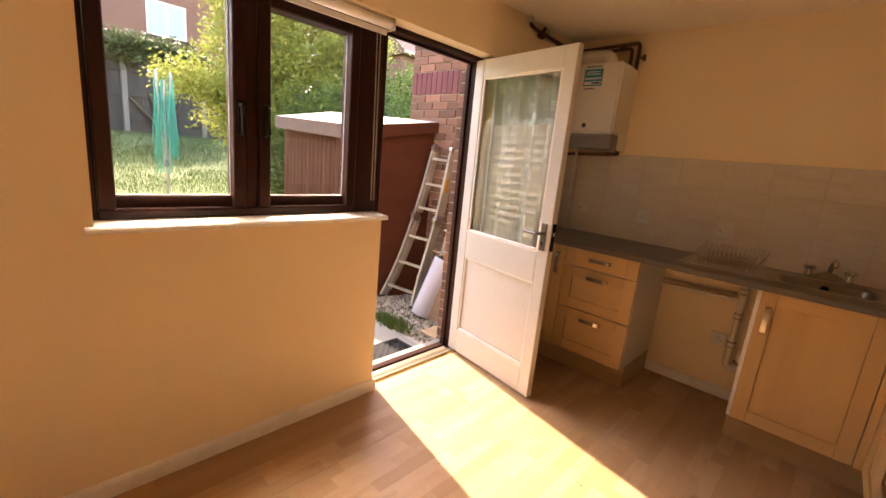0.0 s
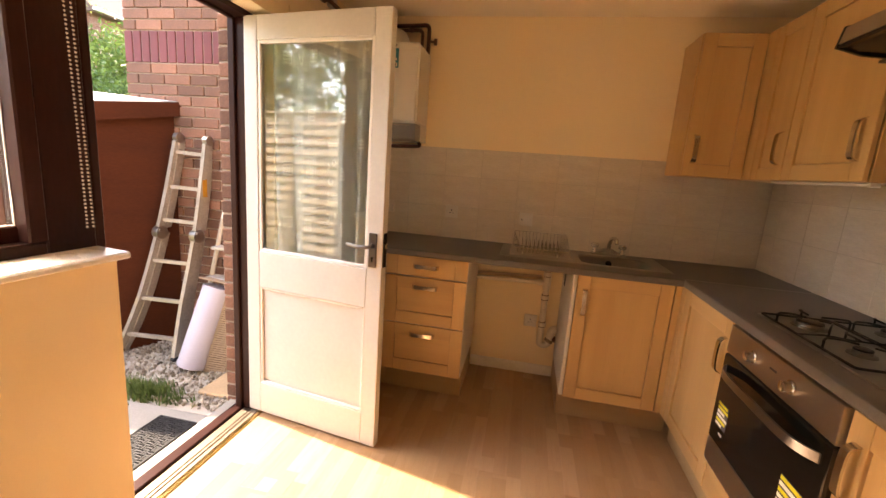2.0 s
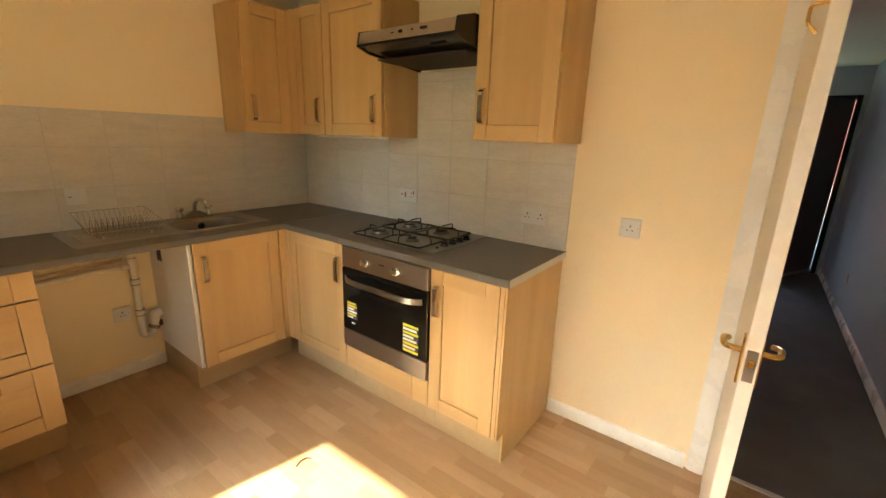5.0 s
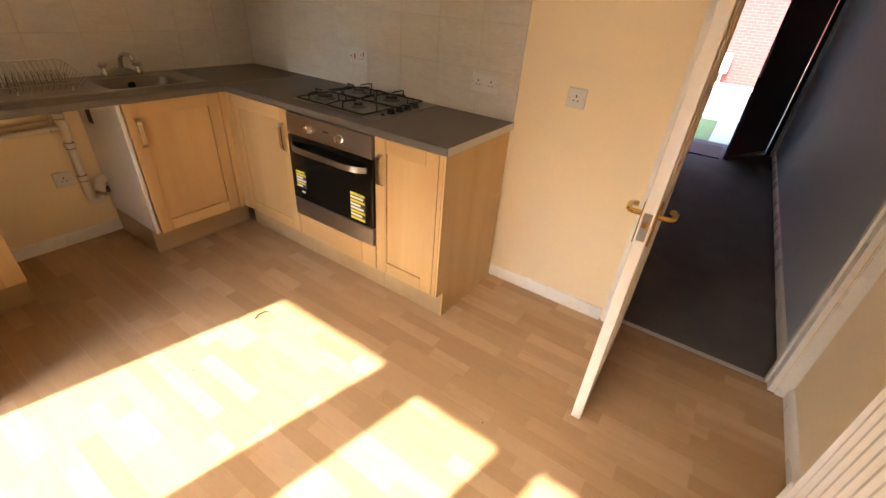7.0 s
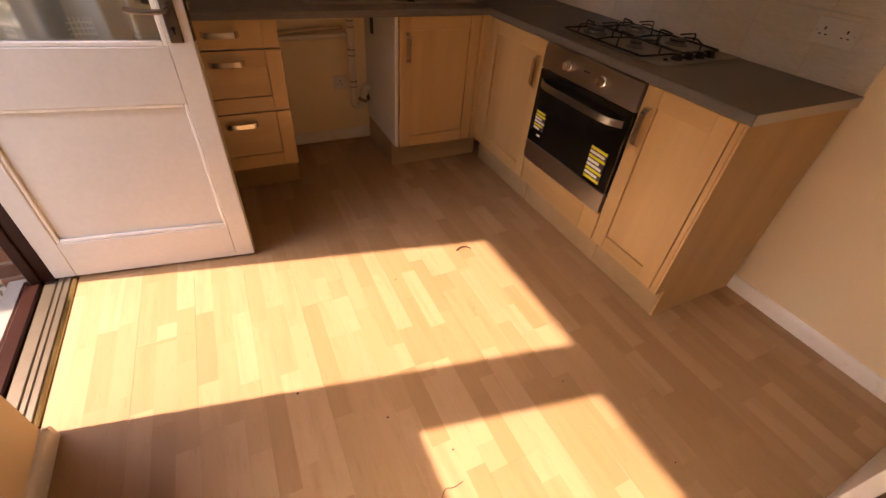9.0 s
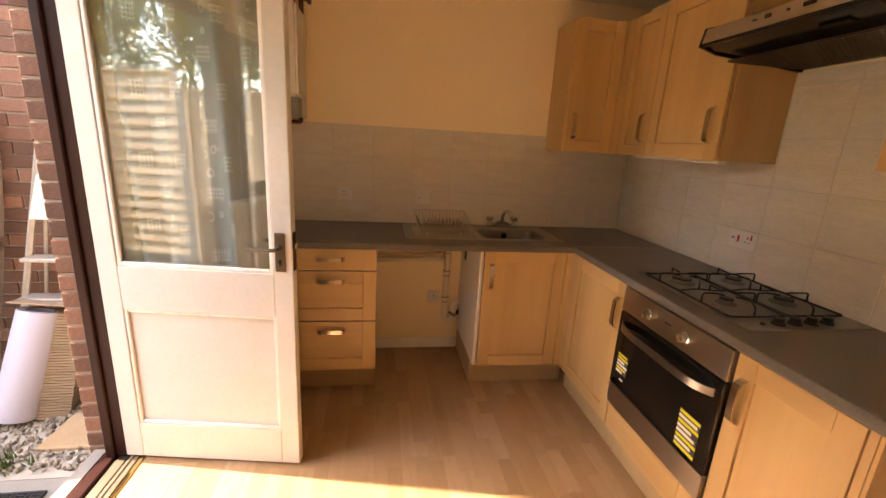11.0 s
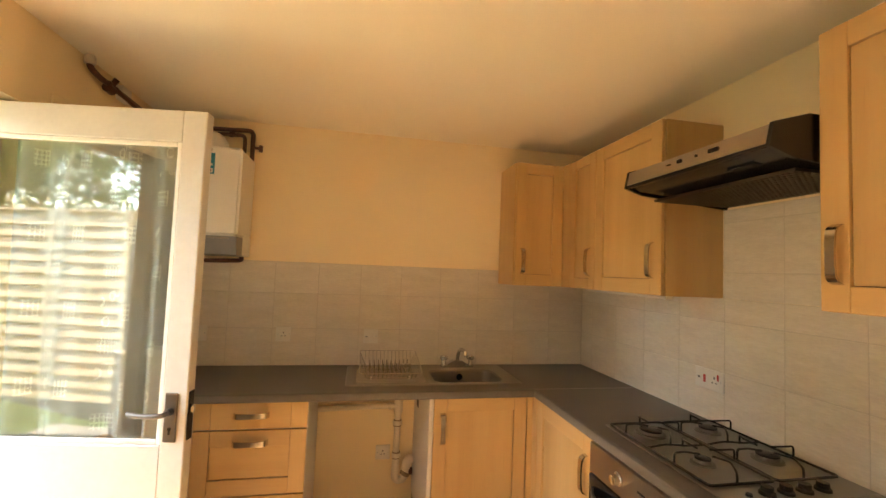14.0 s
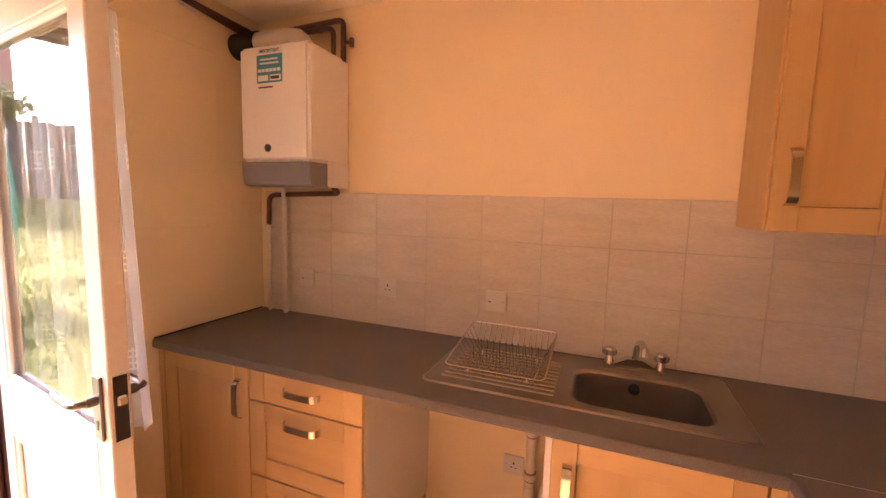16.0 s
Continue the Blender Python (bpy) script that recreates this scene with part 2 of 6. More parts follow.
WALL = mottled("magnolia_wall_paint", (0.89, 0.73, 0.48), 0.6, vary=0.025, big=1.2, fine=220, relief=0.12, world_space=True)
CEIL = mottled("cream_ceiling_paint", (0.93, 0.84, 0.68), 0.8, vary=0.03, big=1.0, fine=160, relief=0.35, dist=0.002, world_space=True)
GLOSS = mottled("white_gloss_paint", (0.83, 0.79, 0.72), 0.28, vary=0.035, big=5, fine=90, relief=0.08, world_space=True)
SATIN = mottled("white_satin_door_paint", (0.80, 0.76, 0.69), 0.55, vary=0.03, big=4, fine=70, relief=0.08)
DOORWHITE = mottled("worn_white_door_paint", (0.65, 0.62, 0.565), 0.35, vary=0.06, big=4, fine=50, relief=0.12)
BROWN = mottled("dark_brown_woodstain", (0.032, 0.010, 0.007), 0.36, vary=0.3, big=3, fine=80, relief=0.15, stretch=(1, 1, 0.2), world_space=True)
LAMINATE = laminate()
BEECH = wood("beech_foil_upright", (0.52, 0.315, 0.125), (0.62, 0.40, 0.175), "z")
BEECH_X = wood("beech_foil_along_x", (0.52, 0.315, 0.125), (0.62, 0.40, 0.175), "x")
BEECH_Y = wood("beech_foil_along_y", (0.52, 0.315, 0.125), (0.62, 0.40, 0.175), "y")
# Far darker than the beech, so the panel grooves carry painted shade.
GROOVE = mottled("brown_groove_shade", (0.20, 0.115, 0.05), 0.7, vary=0.15)
PLINTH = wood("plinth_board", (0.40, 0.27, 0.13), (0.48, 0.33, 0.17), "x", 0.45)
CARCASS = mottled("white_carcass_board", (0.74, 0.70, 0.63), 0.45, vary=0.04)
WORKTOP = speckled("grey_brown_worktop", (0.125, 0.108, 0.09), (0.18, 0.158, 0.132), 0.42)
TILE = tile_glaze()
GROUT = mottled("tile_grout", (0.56, 0.50, 0.42), 0.8, vary=0.1, fine=200)
STEEL = steel("brushed_steel", (0.34, 0.315, 0.285), 0.3)
STEELDARK = steel("oven_steel", (0.42, 0.37, 0.32), 0.34)
BURNER = steel("dark_burner_alloy", (0.16, 0.14, 0.12), 0.35)
GREASY = steel("greasy_filter_metal", (0.16, 0.12, 0.085), 0.5)
HANDLE = steel("satin_nickel", (0.60, 0.56, 0.50), 0.2, (1, 1, 8))
LOCK = steel("tarnished_lock_metal", (0.20, 0.18, 0.16), 0.3, (1, 1, 8))
CHROME = steel("chrome", (0.70, 0.69, 0.67), 0.16)
WIRE = steel("dull_wire", (0.40, 0.38, 0.36), 0.25)
BRASS = steel("polished_brass", (0.75, 0.52, 0.2), 0.2)
BLACK = mottled("black_enamel", (0.012, 0.011, 0.011), 0.25, vary=0.3)
BLACKGLASS = mottled("black_oven_glass", (0.006, 0.006, 0.006), 0.06, vary=0.2, relief=0)
PLASTIC = mottled("white_plastic", (0.70, 0.66, 0.60), 0.35, vary=0.03, relief=0)
BOILERWHITE = mottled("white_enamel_casing", (0.80, 0.78, 0.75), 0.3, vary=0.02, relief=0.03)
GREYPLASTIC = mottled("grey_plastic", (0.22, 0.22, 0.23), 0.4, vary=0.06)
PIPE = mottled("brown_painted_pipe", (0.10, 0.04, 0.028), 0.4, vary=0.3, fine=40)
TANPIPE = mottled("tan_pipe", (0.56, 0.42, 0.28), 0.4, vary=0.2, fine=40)
WASTE = mottled("cream_waste_pipe", (0.74, 0.66, 0.54), 0.4, vary=0.08)
GRIME = mottled("grimy_joint", (0.30, 0.22, 0.14), 0.8, vary=0.4)
RED = mottled("red_switch", (0.5, 0.02, 0.015), 0.35, vary=0.1, relief=0)
YELLOW = mottled("yellow_sticker", (0.75, 0.68, 0.03), 0.5, vary=0.05, relief=0)
PAPER = mottled("white_paper", (0.8, 0.8, 0.78), 0.6, vary=0.03, relief=0)
TEAL = mottled("teal_print", (0.02, 0.25, 0.36), 0.5, vary=0.05, relief=0)
INK = mottled("dark_print", (0.03, 0.03, 0.04), 0.6, vary=0.05, relief=0)
GLASS = glass("clear_glass")
DOORGLASS = thin_glass("old_door_glass", (0.94, 0.97, 0.95), 0.12)
LACE = lace()
WICKER = mottled("woven_hessian_shade", (0.56, 0.37, 0.15), 0.8, vary=0.3, big=30, fine=260, relief=0.8, dist=0.003, stretch=(0.5, 0.5, 2.2))
sheer(WICKER, (0.62, 0.42, 0.17), 0.45)
TRIM = mottled("braided_trim", (0.66, 0.50, 0.29), 0.8, vary=0.3, big=120, fine=300, relief=0.6, dist=0.002)
CARPET = mottled("dark_brown_carpet", (0.125, 0.112, 0.104), 0.95, vary=0.3, big=4, fine=350, relief=0.9, dist=0.004)
HALLWALL = mottled("pale_hall_paint", (0.56, 0.61, 0.66), 0.6, vary=0.03, big=1.5, fine=200, world_space=True)
DARKDOOR = mottled("dark_brown_door_paint", (0.075, 0.018, 0.013), 0.35, vary=0.3, stretch=(1, 1, 0.2))
BRICK = mottled("red_brown_brick", (0.185, 0.085, 0.052), 0.85, vary=0.42, big=7, fine=110, relief=0.7, dist=0.003, random_tint=0.42)
BRICKRED = mottled("purple_red_brick", (0.145, 0.040, 0.042), 0.85, vary=0.2, big=9, fine=120, relief=0.5, dist=0.003, random_tint=0.15)
MORTAR = mottled("grey_mortar", (0.34, 0.27, 0.21), 0.95, vary=0.2, fine=150, relief=0.6, dist=0.003)
CONCRETE = mottled("pale_concrete_slab", (0.29, 0.27, 0.235), 0.9, vary=0.18, big=3, fine=150, relief=0.5, dist=0.002, world_space=True)
FLAG = mottled("buff_stone_flag", (0.46, 0.31, 0.17), 0.85, vary=0.2, big=6, fine=100, relief=0.5)
RUBBER = mottled("black_rubber", (0.018, 0.018, 0.018), 0.7, vary=0.3)
ALU = steel("weathered_aluminium", (0.62, 0.60, 0.56), 0.42)
STRIP = steel("tarnished_strip", (0.34, 0.28, 0.21), 0.4)
LADDER = mottled("dirty_ladder_metal", (0.46, 0.41, 0.35), 0.42, 0.45, vary=0.25, big=7, fine=60, relief=0.2)
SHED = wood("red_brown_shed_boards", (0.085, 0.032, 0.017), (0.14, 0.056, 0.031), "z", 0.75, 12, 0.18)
# Red-brown ply; the near side's shade is put into this base colour.
SHEDSIDE = mottled("red_brown_ply_shade_darkened", (0.062, 0.016, 0.006), 0.95, vary=0.25, big=3, fine=60, stretch=(1, 0.3, 3))
FELT = mottled("pale_roof_felt", (0.36, 0.355, 0.34), 0.9, vary=0.2, big=3, fine=200, relief=0.5)
FENCE = wood("pale_lap_fence", (0.68, 0.55, 0.38), (0.80, 0.68, 0.50), "x", 0.8, 12, 0.12)
FENCEDARK = wood("weathered_grey_fence", (0.045, 0.045, 0.042), (0.085, 0.083, 0.078), "z", 0.9, 10, 0.2)
POST = mottled("concrete_fence_post", (0.21, 0.20, 0.18), 0.9, vary=0.2)
for m_ in (SHED, SHEDSIDE, BROWN):
    m_.node_tree.nodes["Principled BSDF"].inputs["Specular IOR Level"].default_value = 0.2
LEAF1 = leafy("yellow_green_leaves", (0.18, 0.25, 0.035), (0.48, 0.48, 0.11))
LEAF2 = leafy("mid_green_leaves", (0.05, 0.11, 0.02), (0.17, 0.25, 0.05))
IVYLEAF = leafy("dark_ivy_leaves", (0.02, 0.05, 0.012), (0.10, 0.15, 0.05))
BARK = mottled("grey_brown_bark", (0.10, 0.075, 0.05), 0.9, vary=0.3, fine=40, relief=0.8, dist=0.01)
BLADES = leafy("grass_blades", (0.04, 0.095, 0.018), (0.14, 0.19, 0.048))
LAWN = mottled("lawn_turf", (0.10, 0.14, 0.045), 0.95, vary=0.4, big=0.7, fine=30, relief=0.8, dist=0.02, world_space=True)
TEALCORD = mottled("green_washing_line", (0.02, 0.42, 0.30), 0.45, vary=0.1, relief=0)
GREYMETAL = steel("grey_metal_tube", (0.5, 0.5, 0.5), 0.4)
ASPHALT = mottled("grey_asphalt", (0.11, 0.108, 0.105), 0.9, vary=0.15, big=0.6, fine=120, relief=0.4, world_space=True)
KERB = mottled("pale_kerb_concrete", (0.45, 0.43, 0.40), 0.9, vary=0.15)
FARBRICK = bricky("far_red_brick", (0.20, 0.045, 0.04), (0.15, 0.036, 0.032), (0.17, 0.10, 0.08))
HOUSEBRICK = bricky("house_brown_brick", (0.24, 0.10, 0.065), (0.17, 0.07, 0.05), (0.28, 0.22, 0.17))
ROOFTILE = mottled("brown_roof_tiles", (0.13, 0.075, 0.055), 0.85, vary=0.25, big=6, fine=30, stretch=(1, 1, 6))
BLIND = mottled("white_blind_fabric", (0.82, 0.80, 0.75), 0.7, vary=0.03)
CARDBOARD = mottled("brown_cardboard", (0.36, 0.25, 0.16), 0.9, vary=0.15, fine=60, stretch=(1, 1, 8))
LILAC = mottled("lilac_white_lining_roll", (0.44, 0.42, 0.48), 0.6, vary=0.04)


def gravel_material():
    m, t, b = material("pale_gravel", 0.85)
    g = t.nodes.new("ShaderNodeNewGeometry").outputs["Random Per Island"]
    t.links.new(ramp(t, g, [(0.0, (0.12, 0.09, 0.06)), (0.4, (0.29, 0.235, 0.175)), (1.0, (0.50, 0.45, 0.37))]), b.inputs["Base Color"])
    return m


STONES = gravel_material()


# ---------------------------------------------------------------- mesh helpers
def box(bm, lo, hi, bevel=0.0, seg=1):
    c, s = [(a + b) / 2 for a, b in zip(lo, hi)], [abs(b - a) for a, b in zip(lo, hi)]
    r = bmesh.ops.create_cube(bm, size=1, matrix=Matrix.Translation(c) @ Matrix.Diagonal((*s, 1)))
    if bevel:
        edges = list({e for v in r["verts"] for e in v.link_edges})
        bmesh.ops.bevel(bm, geom=edges, offset=bevel, segments=seg, affect="EDGES", clamp_overlap=True)
    return bm


def boxes(*items, bevel=0.0, seg=1):
    bm = bmesh.new()
    for lo, hi in items:
        box(bm, lo, hi, bevel, seg)
    return bm


def rod(bm, a, b, r, n=12, r2=None):
    a, b = Vector(a), Vector(b)
    m = Matrix.Translation((a + b) / 2) @ (b - a).to_track_quat("Z", "Y").to_matrix().to_4x4()
    bmesh.ops.create_cone(bm, cap_ends=True, segments=n, radius1=r, radius2=r if r2 is None else r2, depth=(b - a).length, matrix=m)
    return bm


def tube(bm, pts, r, n=10, corner=0.0, closed=False):
    """A round tube along a line of points, its corners rounded by corner metres."""
    pts = [Vector(p) for p in pts]
    if corner:
        out = [pts[0]]
        for p, q, s in zip(pts, pts[1:], pts[2:]):
            d1, d2 = (p - q), (s - q)
            k = min(corner, d1.length * 0.49, d2.length * 0.49)
            a, b = q + d1.normalized() * k, q + d2.normalized() * k
            out += [a * (1 - u) ** 2 + q * 2 * u * (1 - u) + b * u * u for u in (0, 0.25, 0.5, 0.75, 1)]
        pts = out + [pts[-1]]
    rings, side = [], None
    for i, p in enumerate(pts):
        if closed:
            d = pts[(i + 1) % len(pts)] - pts[i - 1]
        else:
            d = pts[min(i + 1, len(pts) - 1)] - pts[max(i - 1, 0)]
        d.normalize()
        if side is None:
            side = d.orthogonal().normalized()
        side = (side - d * side.dot(d)).normalized()
        up = d.cross(side)
        rings.append([bm.verts.new(p + (side * math.cos(2 * math.pi * k / n) + up * math.sin(2 * math.pi * k / n)) * r) for k in range(n)])
    pairs = list(zip(rings, rings[1:])) + ([(rings[-1], rings[0])] if closed else [])
    for a, b in pairs:
        for k in range(n):
            bm.faces.new((a[k], a[(k + 1) % n], b[(k + 1) % n], b[k]))
    if not closed:
        bm.faces.new(rings[0][::-1])
        bm.faces.new(rings[-1])
    return bm


def extrude_profile(bm, profile, axis, a, b):
    """A prism: profile in the two other axes (in x, y, z order), from a to b along axis."""
    def at(p, v):
        return {"x": (v, p[0], p[1]), "y": (p[0], v, p[1]), "z": (p[0], p[1], v)}[axis]
    f, g = [bm.verts.new(at(p, a)) for p in profile], [bm.verts.new(at(p, b)) for p in profile]
    n = len(profile)
    for i in range(n):
        bm.faces.new((f[i], f[(i + 1) % n], g[(i + 1) % n], g[i]))
    bm.faces.new(f[::-1])
    bm.faces.new(g)
    bmesh.ops.recalc_face_normals(bm, faces=bm.faces)
    return bm


def lathe(bm, profile, centre=(0, 0, 0), n=24, axis="z"):
    """Turned shape from (radius, height) pairs."""
    rings = []
    for r, h in profile:
        ring = []
        for k in range(n):
            a = 2 * math.pi * k / n
            p = {"z": (r * math.cos(a), r * math.sin(a), h), "y": (r * math.cos(a), h, r * math.sin(a)), "x": (h, r * math.cos(a), r * math.sin(a))}[axis]
            ring.append(bm.verts.new(Vector(centre) + Vector(p)))
        rings.append(ring)
    for a, b in zip(rings, rings[1:]):
        for k in range(n):
            bm.faces.new((a[k], a[(k + 1) % n], b[(k + 1) % n], b[k]))
    for ring in (rings[0], rings[-1]):
        bm.faces.new(ring)
    bmesh.ops.recalc_face_normals(bm, faces=bm.faces)
    return bm


BASE = {}


def mesh_of(name, bm, mat, smooth=True):
    me = bpy.data.meshes.new(name)
    bm.to_mesh(me)
    bm.free()
    me.materials.append(mat)
    if smooth:
        me.shade_smooth()
        me.set_sharp_from_angle(angle=radians(32))
    return me


def thing(name, at, label, category, group="", m=None):
    """An Empty at the base of a thing; parts given in world metres hang from it."""
    ob = new(name)
    ob.empty_display_size = 0.05
    ob.matrix_world = m if m is not None else Matrix.Translation(at)
    BASE[ob.name] = Vector(at) if m is None else Vector((0, 0, 0))
    return tagged(ob, label, category, group)


def part(name, bm, mat, parent, label="", smooth=True):
    """Links a bmesh as one mesh object under a thing or a part."""
    base = BASE[parent.name]
    bm.transform(Matrix.Translation(-base))
    ob = new(name, mesh_of(name, bm, mat, smooth))
    ob.parent = parent
    BASE[ob.name] = base
    return tagged(ob, label)


def setting(name, bm, mat, label, category="", smooth=True):
    ob = new(name, mesh_of(name, bm, mat, smooth))
    BASE[ob.name] = Vector((0, 0, 0))
    return tagged(ob, label, category or name.split("_")[0], kind="structure")


def single(name, bm, mat, at, label, category, group=""):
    """A thing of one mesh, its origin at its base."""
    bm.transform(Matrix.Translation(-Vector(at)))
    ob = new(name, mesh_of(name, bm, mat))
    ob.location = at
    BASE[ob.name] = Vector(at)
    return tagged(ob, label, category, group)


# ---------------------------------------------------------------- the room
XW, XE, YS, YN, H = 0.265, 2.92, 1.18, 4.785, 2.325      # inner faces and height
XO = -0.03                                               # outer face of the garden wall's inner leaf
GZ = -0.15                                               # ground outside the garden door

setting("floor", boxes(((XO, YS - 0.2, -0.16), (XE + 0.08, YN + 0.2, -0.012))), CONCRETE, "concrete floor slab under beech laminate", "floor")
setting("ceiling", boxes(((XO, YS - 0.1, H), (XE, YN + 0.1, H + 0.12))), CEIL, "cream painted plaster ceiling", "ceiling")
setting("wall_north", boxes(((XO, YN, -0.1), (XE + 0.1, YN + 0.12, 2.5))), WALL, "magnolia painted wall behind the sink", "wall")
setting("wall_south", boxes(((XO, YS - 0.1, -0.1), (XE, YS, 2.5))), WALL, "magnolia painted kitchen wall", "wall")
# garden wall: solid left part, apron under the window, lintel, pier beyond the door
XI = 0.06                                                # back of the inner leaf
setting("wall_west", boxes(((XI, YS, -0.1), (XW, 1.83, 2.5)), ((XI, 1.83, -0.1), (XW, 3.02, 1.013)), ((XI, 1.83, 2.012), (XW, 3.86, 2.5)), ((XI, 3.86, -0.1), (XW, YN, 2.5))), WALL,
        "magnolia painted garden wall with window and door opening", "wall")
# wall to the hall with its doorway
setting("wall_east", boxes(((XE, 1.945, -0.1), (3.02, YN, 2.5)), ((XE, 1.235, 2.01), (3.02, 1.945, 2.5)), ((XE, 0.9, -0.1), (3.02, 1.235, 2.5))), WALL, "magnolia painted wall behind the cooker", "wall")


def skirting(name, a, b, out, label="white gloss painted skirting board"):
    """A skirting from a to b on the floor; out is the way it faces."""
    a, b, o = Vector(a), Vector(b), Vector(out)
    bm = bmesh.new()
    prof = [(0, 0), (0.016, 0), (0.016, 0.052), (0.012, 0.062), (0.007, 0.068), (0, 0.07)]
    f, g = [bm.verts.new(a + o * u + Vector((0, 0, v))) for u, v in prof], [bm.verts.new(b + o * u + Vector((0, 0, v))) for u, v in prof]
    for i in range(len(prof)):
        j = (i + 1) % len(prof)
        bm.faces.new((f[i], f[j], g[j], g[i]))
    bm.faces.new(f)
    bm.faces.new(g)
    bmesh.ops.recalc_face_normals(bm, faces=bm.faces)
    return setting(name, bm, GLOSS, label, "skirting board")


skirting("baseboard_west", (XW, YS, 0), (XW, 3.022, 0), (1, 0, 0))
skirting("baseboard_west_return", (XW + 0.016, 3.02, 0), (0.19, 3.02, 0), (0, 1, 0))
skirting("baseboard_east", (XE, 2.02, 0), (XE, 2.70, 0), (-1, 0, 0))
skirting("baseboard_south", (XW, YS, 0), (XE, YS, 0), (0, 1, 0))
skirting("baseboard_north", (1.23, YN, 0), (1.80, YN, 0), (0, -1, 0))

# ---------------------------------------------------------------- window and garden door frame
XF0, XF1 = 0.085, 0.165                                  # depth of the frame
win = thing("window_1", (0.12, 2.43, 1.04), "dark brown stained timber casement window, two panes, closed", "window")
tagged(win, kind="structure")
part("window_frame", boxes(((XF0, 1.83, 1.03), (XF1, 1.855, 2.012)), ((XF0, 2.905, 1.03), (XF1, 3.045, 2.012)), ((XF0, 1.855, 1.03), (XF1, 2.905, 1.075)), ((XF0, 1.855, 1.955), (XF1, 2.905, 2.012)),
                           ((XF0, 2.358, 1.075), (XF1, 2.408, 1.955)), bevel=0.004), BROWN, win)


def casement(y0, y1, handle_y):
    g = 0.004
    s = part("casement", boxes(((XF0 + 0.01, y0, 1.077), (XF1 + 0.012, y0 + 0.05, 1.953)), ((XF0 + 0.01, y1 - 0.05, 1.077), (XF1 + 0.012, y1, 1.953)),
                               ((XF0 + 0.01, y0 + 0.05, 1.90), (XF1 + 0.012, y1 - 0.05, 1.953)), bevel=0.005), BROWN, win)
    bm = bmesh.new()
    extrude_profile(bm, [(XF0 + 0.01, 1.077), (XF1 + 0.012, 1.077), (XF1 + 0.012, 1.080), (0.140, 1.080), (0.138, 1.122), (0.134, 1.125), (XF0 + 0.03, 1.125), (XF0 + 0.01, 1.108)], "y", y0 + 0.05, y1 - 0.05)
    part("bottom_rail", bm, BROWN, s)
    p = part("pane", boxes(((0.118, y0 + 0.046, 1.122), (0.122, y1 - 0.046, 1.903))), GLASS, s, "clear window glass")
    p.visible_shadow = False
    part("putty_line", boxes(((0.128, y0 + 0.05, 1.125), (0.132, y1 - 0.05, 1.1285)), ((0.128, y0 + 0.05, 1.13), (0.132, y0 + 0.0525, 1.90)), ((0.128, y1 - 0.0525, 1.13), (0.132, y1 - 0.05, 1.90))), PAPER, s, "pale sealant line round the pane")
    bm = boxes(((XF1 + 0.012, handle_y - 0.012, 1.38), (XF1 + 0.02, handle_y + 0.012, 1.52)), bevel=0.003)
    tube(bm, [(XF1 + 0.015, handle_y, 1.50), (XF1 + 0.045, handle_y, 1.50), (XF1 + 0.05, handle_y, 1.39)], 0.008, 8, 0.015)
    part("handle", bm, BLACK, s, "black window handle")


casement(1.857, 2.356, 2.331)
casement(2.410, 2.903, 2.435)
bm = bmesh.new()
extrude_profile(bm, [(XF1 - 0.02, 1.013), (0.283, 1.013), (0.292, 1.019), (0.292, 1.029), (0.286, 1.036), (XF1 - 0.02, 1.042)], "y", 1.805, 3.045)
setting("window_sill", bm, GLOSS, "white gloss painted window board with rounded nose", "window sill")

frame_d = thing("door_frame", (0.12, 3.43, 0), "dark brown stained timber frame of the garden door", "door frame")
tagged(frame_d, kind="structure")
part("post", boxes(((XF0, 3.047, -0.02), (XF1, 3.075, 1.985)), bevel=0.004), BROWN, frame_d)
part("post", boxes(((XF0 - 0.02, 3.81, -0.02), (XF1 - 0.02, 3.857, 1.985)), ((XF0 - 0.02, 3.795, 0.0), (XF0 + 0.015, 3.81, 1.985)), bevel=0.004), BROWN, frame_d)
part("head", boxes(((XF0, 3.047, 1.987), (XF1, 3.857, 2.011)), ((XF0, 3.076, 1.972), (XF0 + 0.02, 3.79, 1.986)), bevel=0.003), BROWN, frame_d)
part("apron_post", boxes(((XF0, 3.021, -0.02), (XF1, 3.046, 1.028)), bevel=0.003), BROWN, frame_d)
sill = part("threshold", boxes(((0.02, 3.047, -0.075), (0.155, 3.857, -0.008)), ((0.045, 3.075, -0.008), (0.10, 3.81, 0.010)), bevel=0.006), BROWN, frame_d, "worn dark timber threshold")
part("draught_strip", boxes(((0.158, 3.03, -0.01), (0.20, 3.84, 0.008)), ((0.17, 3.03, 0.008), (0.178, 3.84, 0.013)), ((0.11, 3.076, -0.007), (0.15, 3.808, 0.004)), bevel=0.002), STRIP, frame_d, "dull aluminium threshold strip")
part("sill_trim", boxes(((0.202, 3.03, -0.01), (0.222, 3.84, 0.006)), bevel=0.003), BRASS, frame_d, "worn metal edge trim along the threshold")

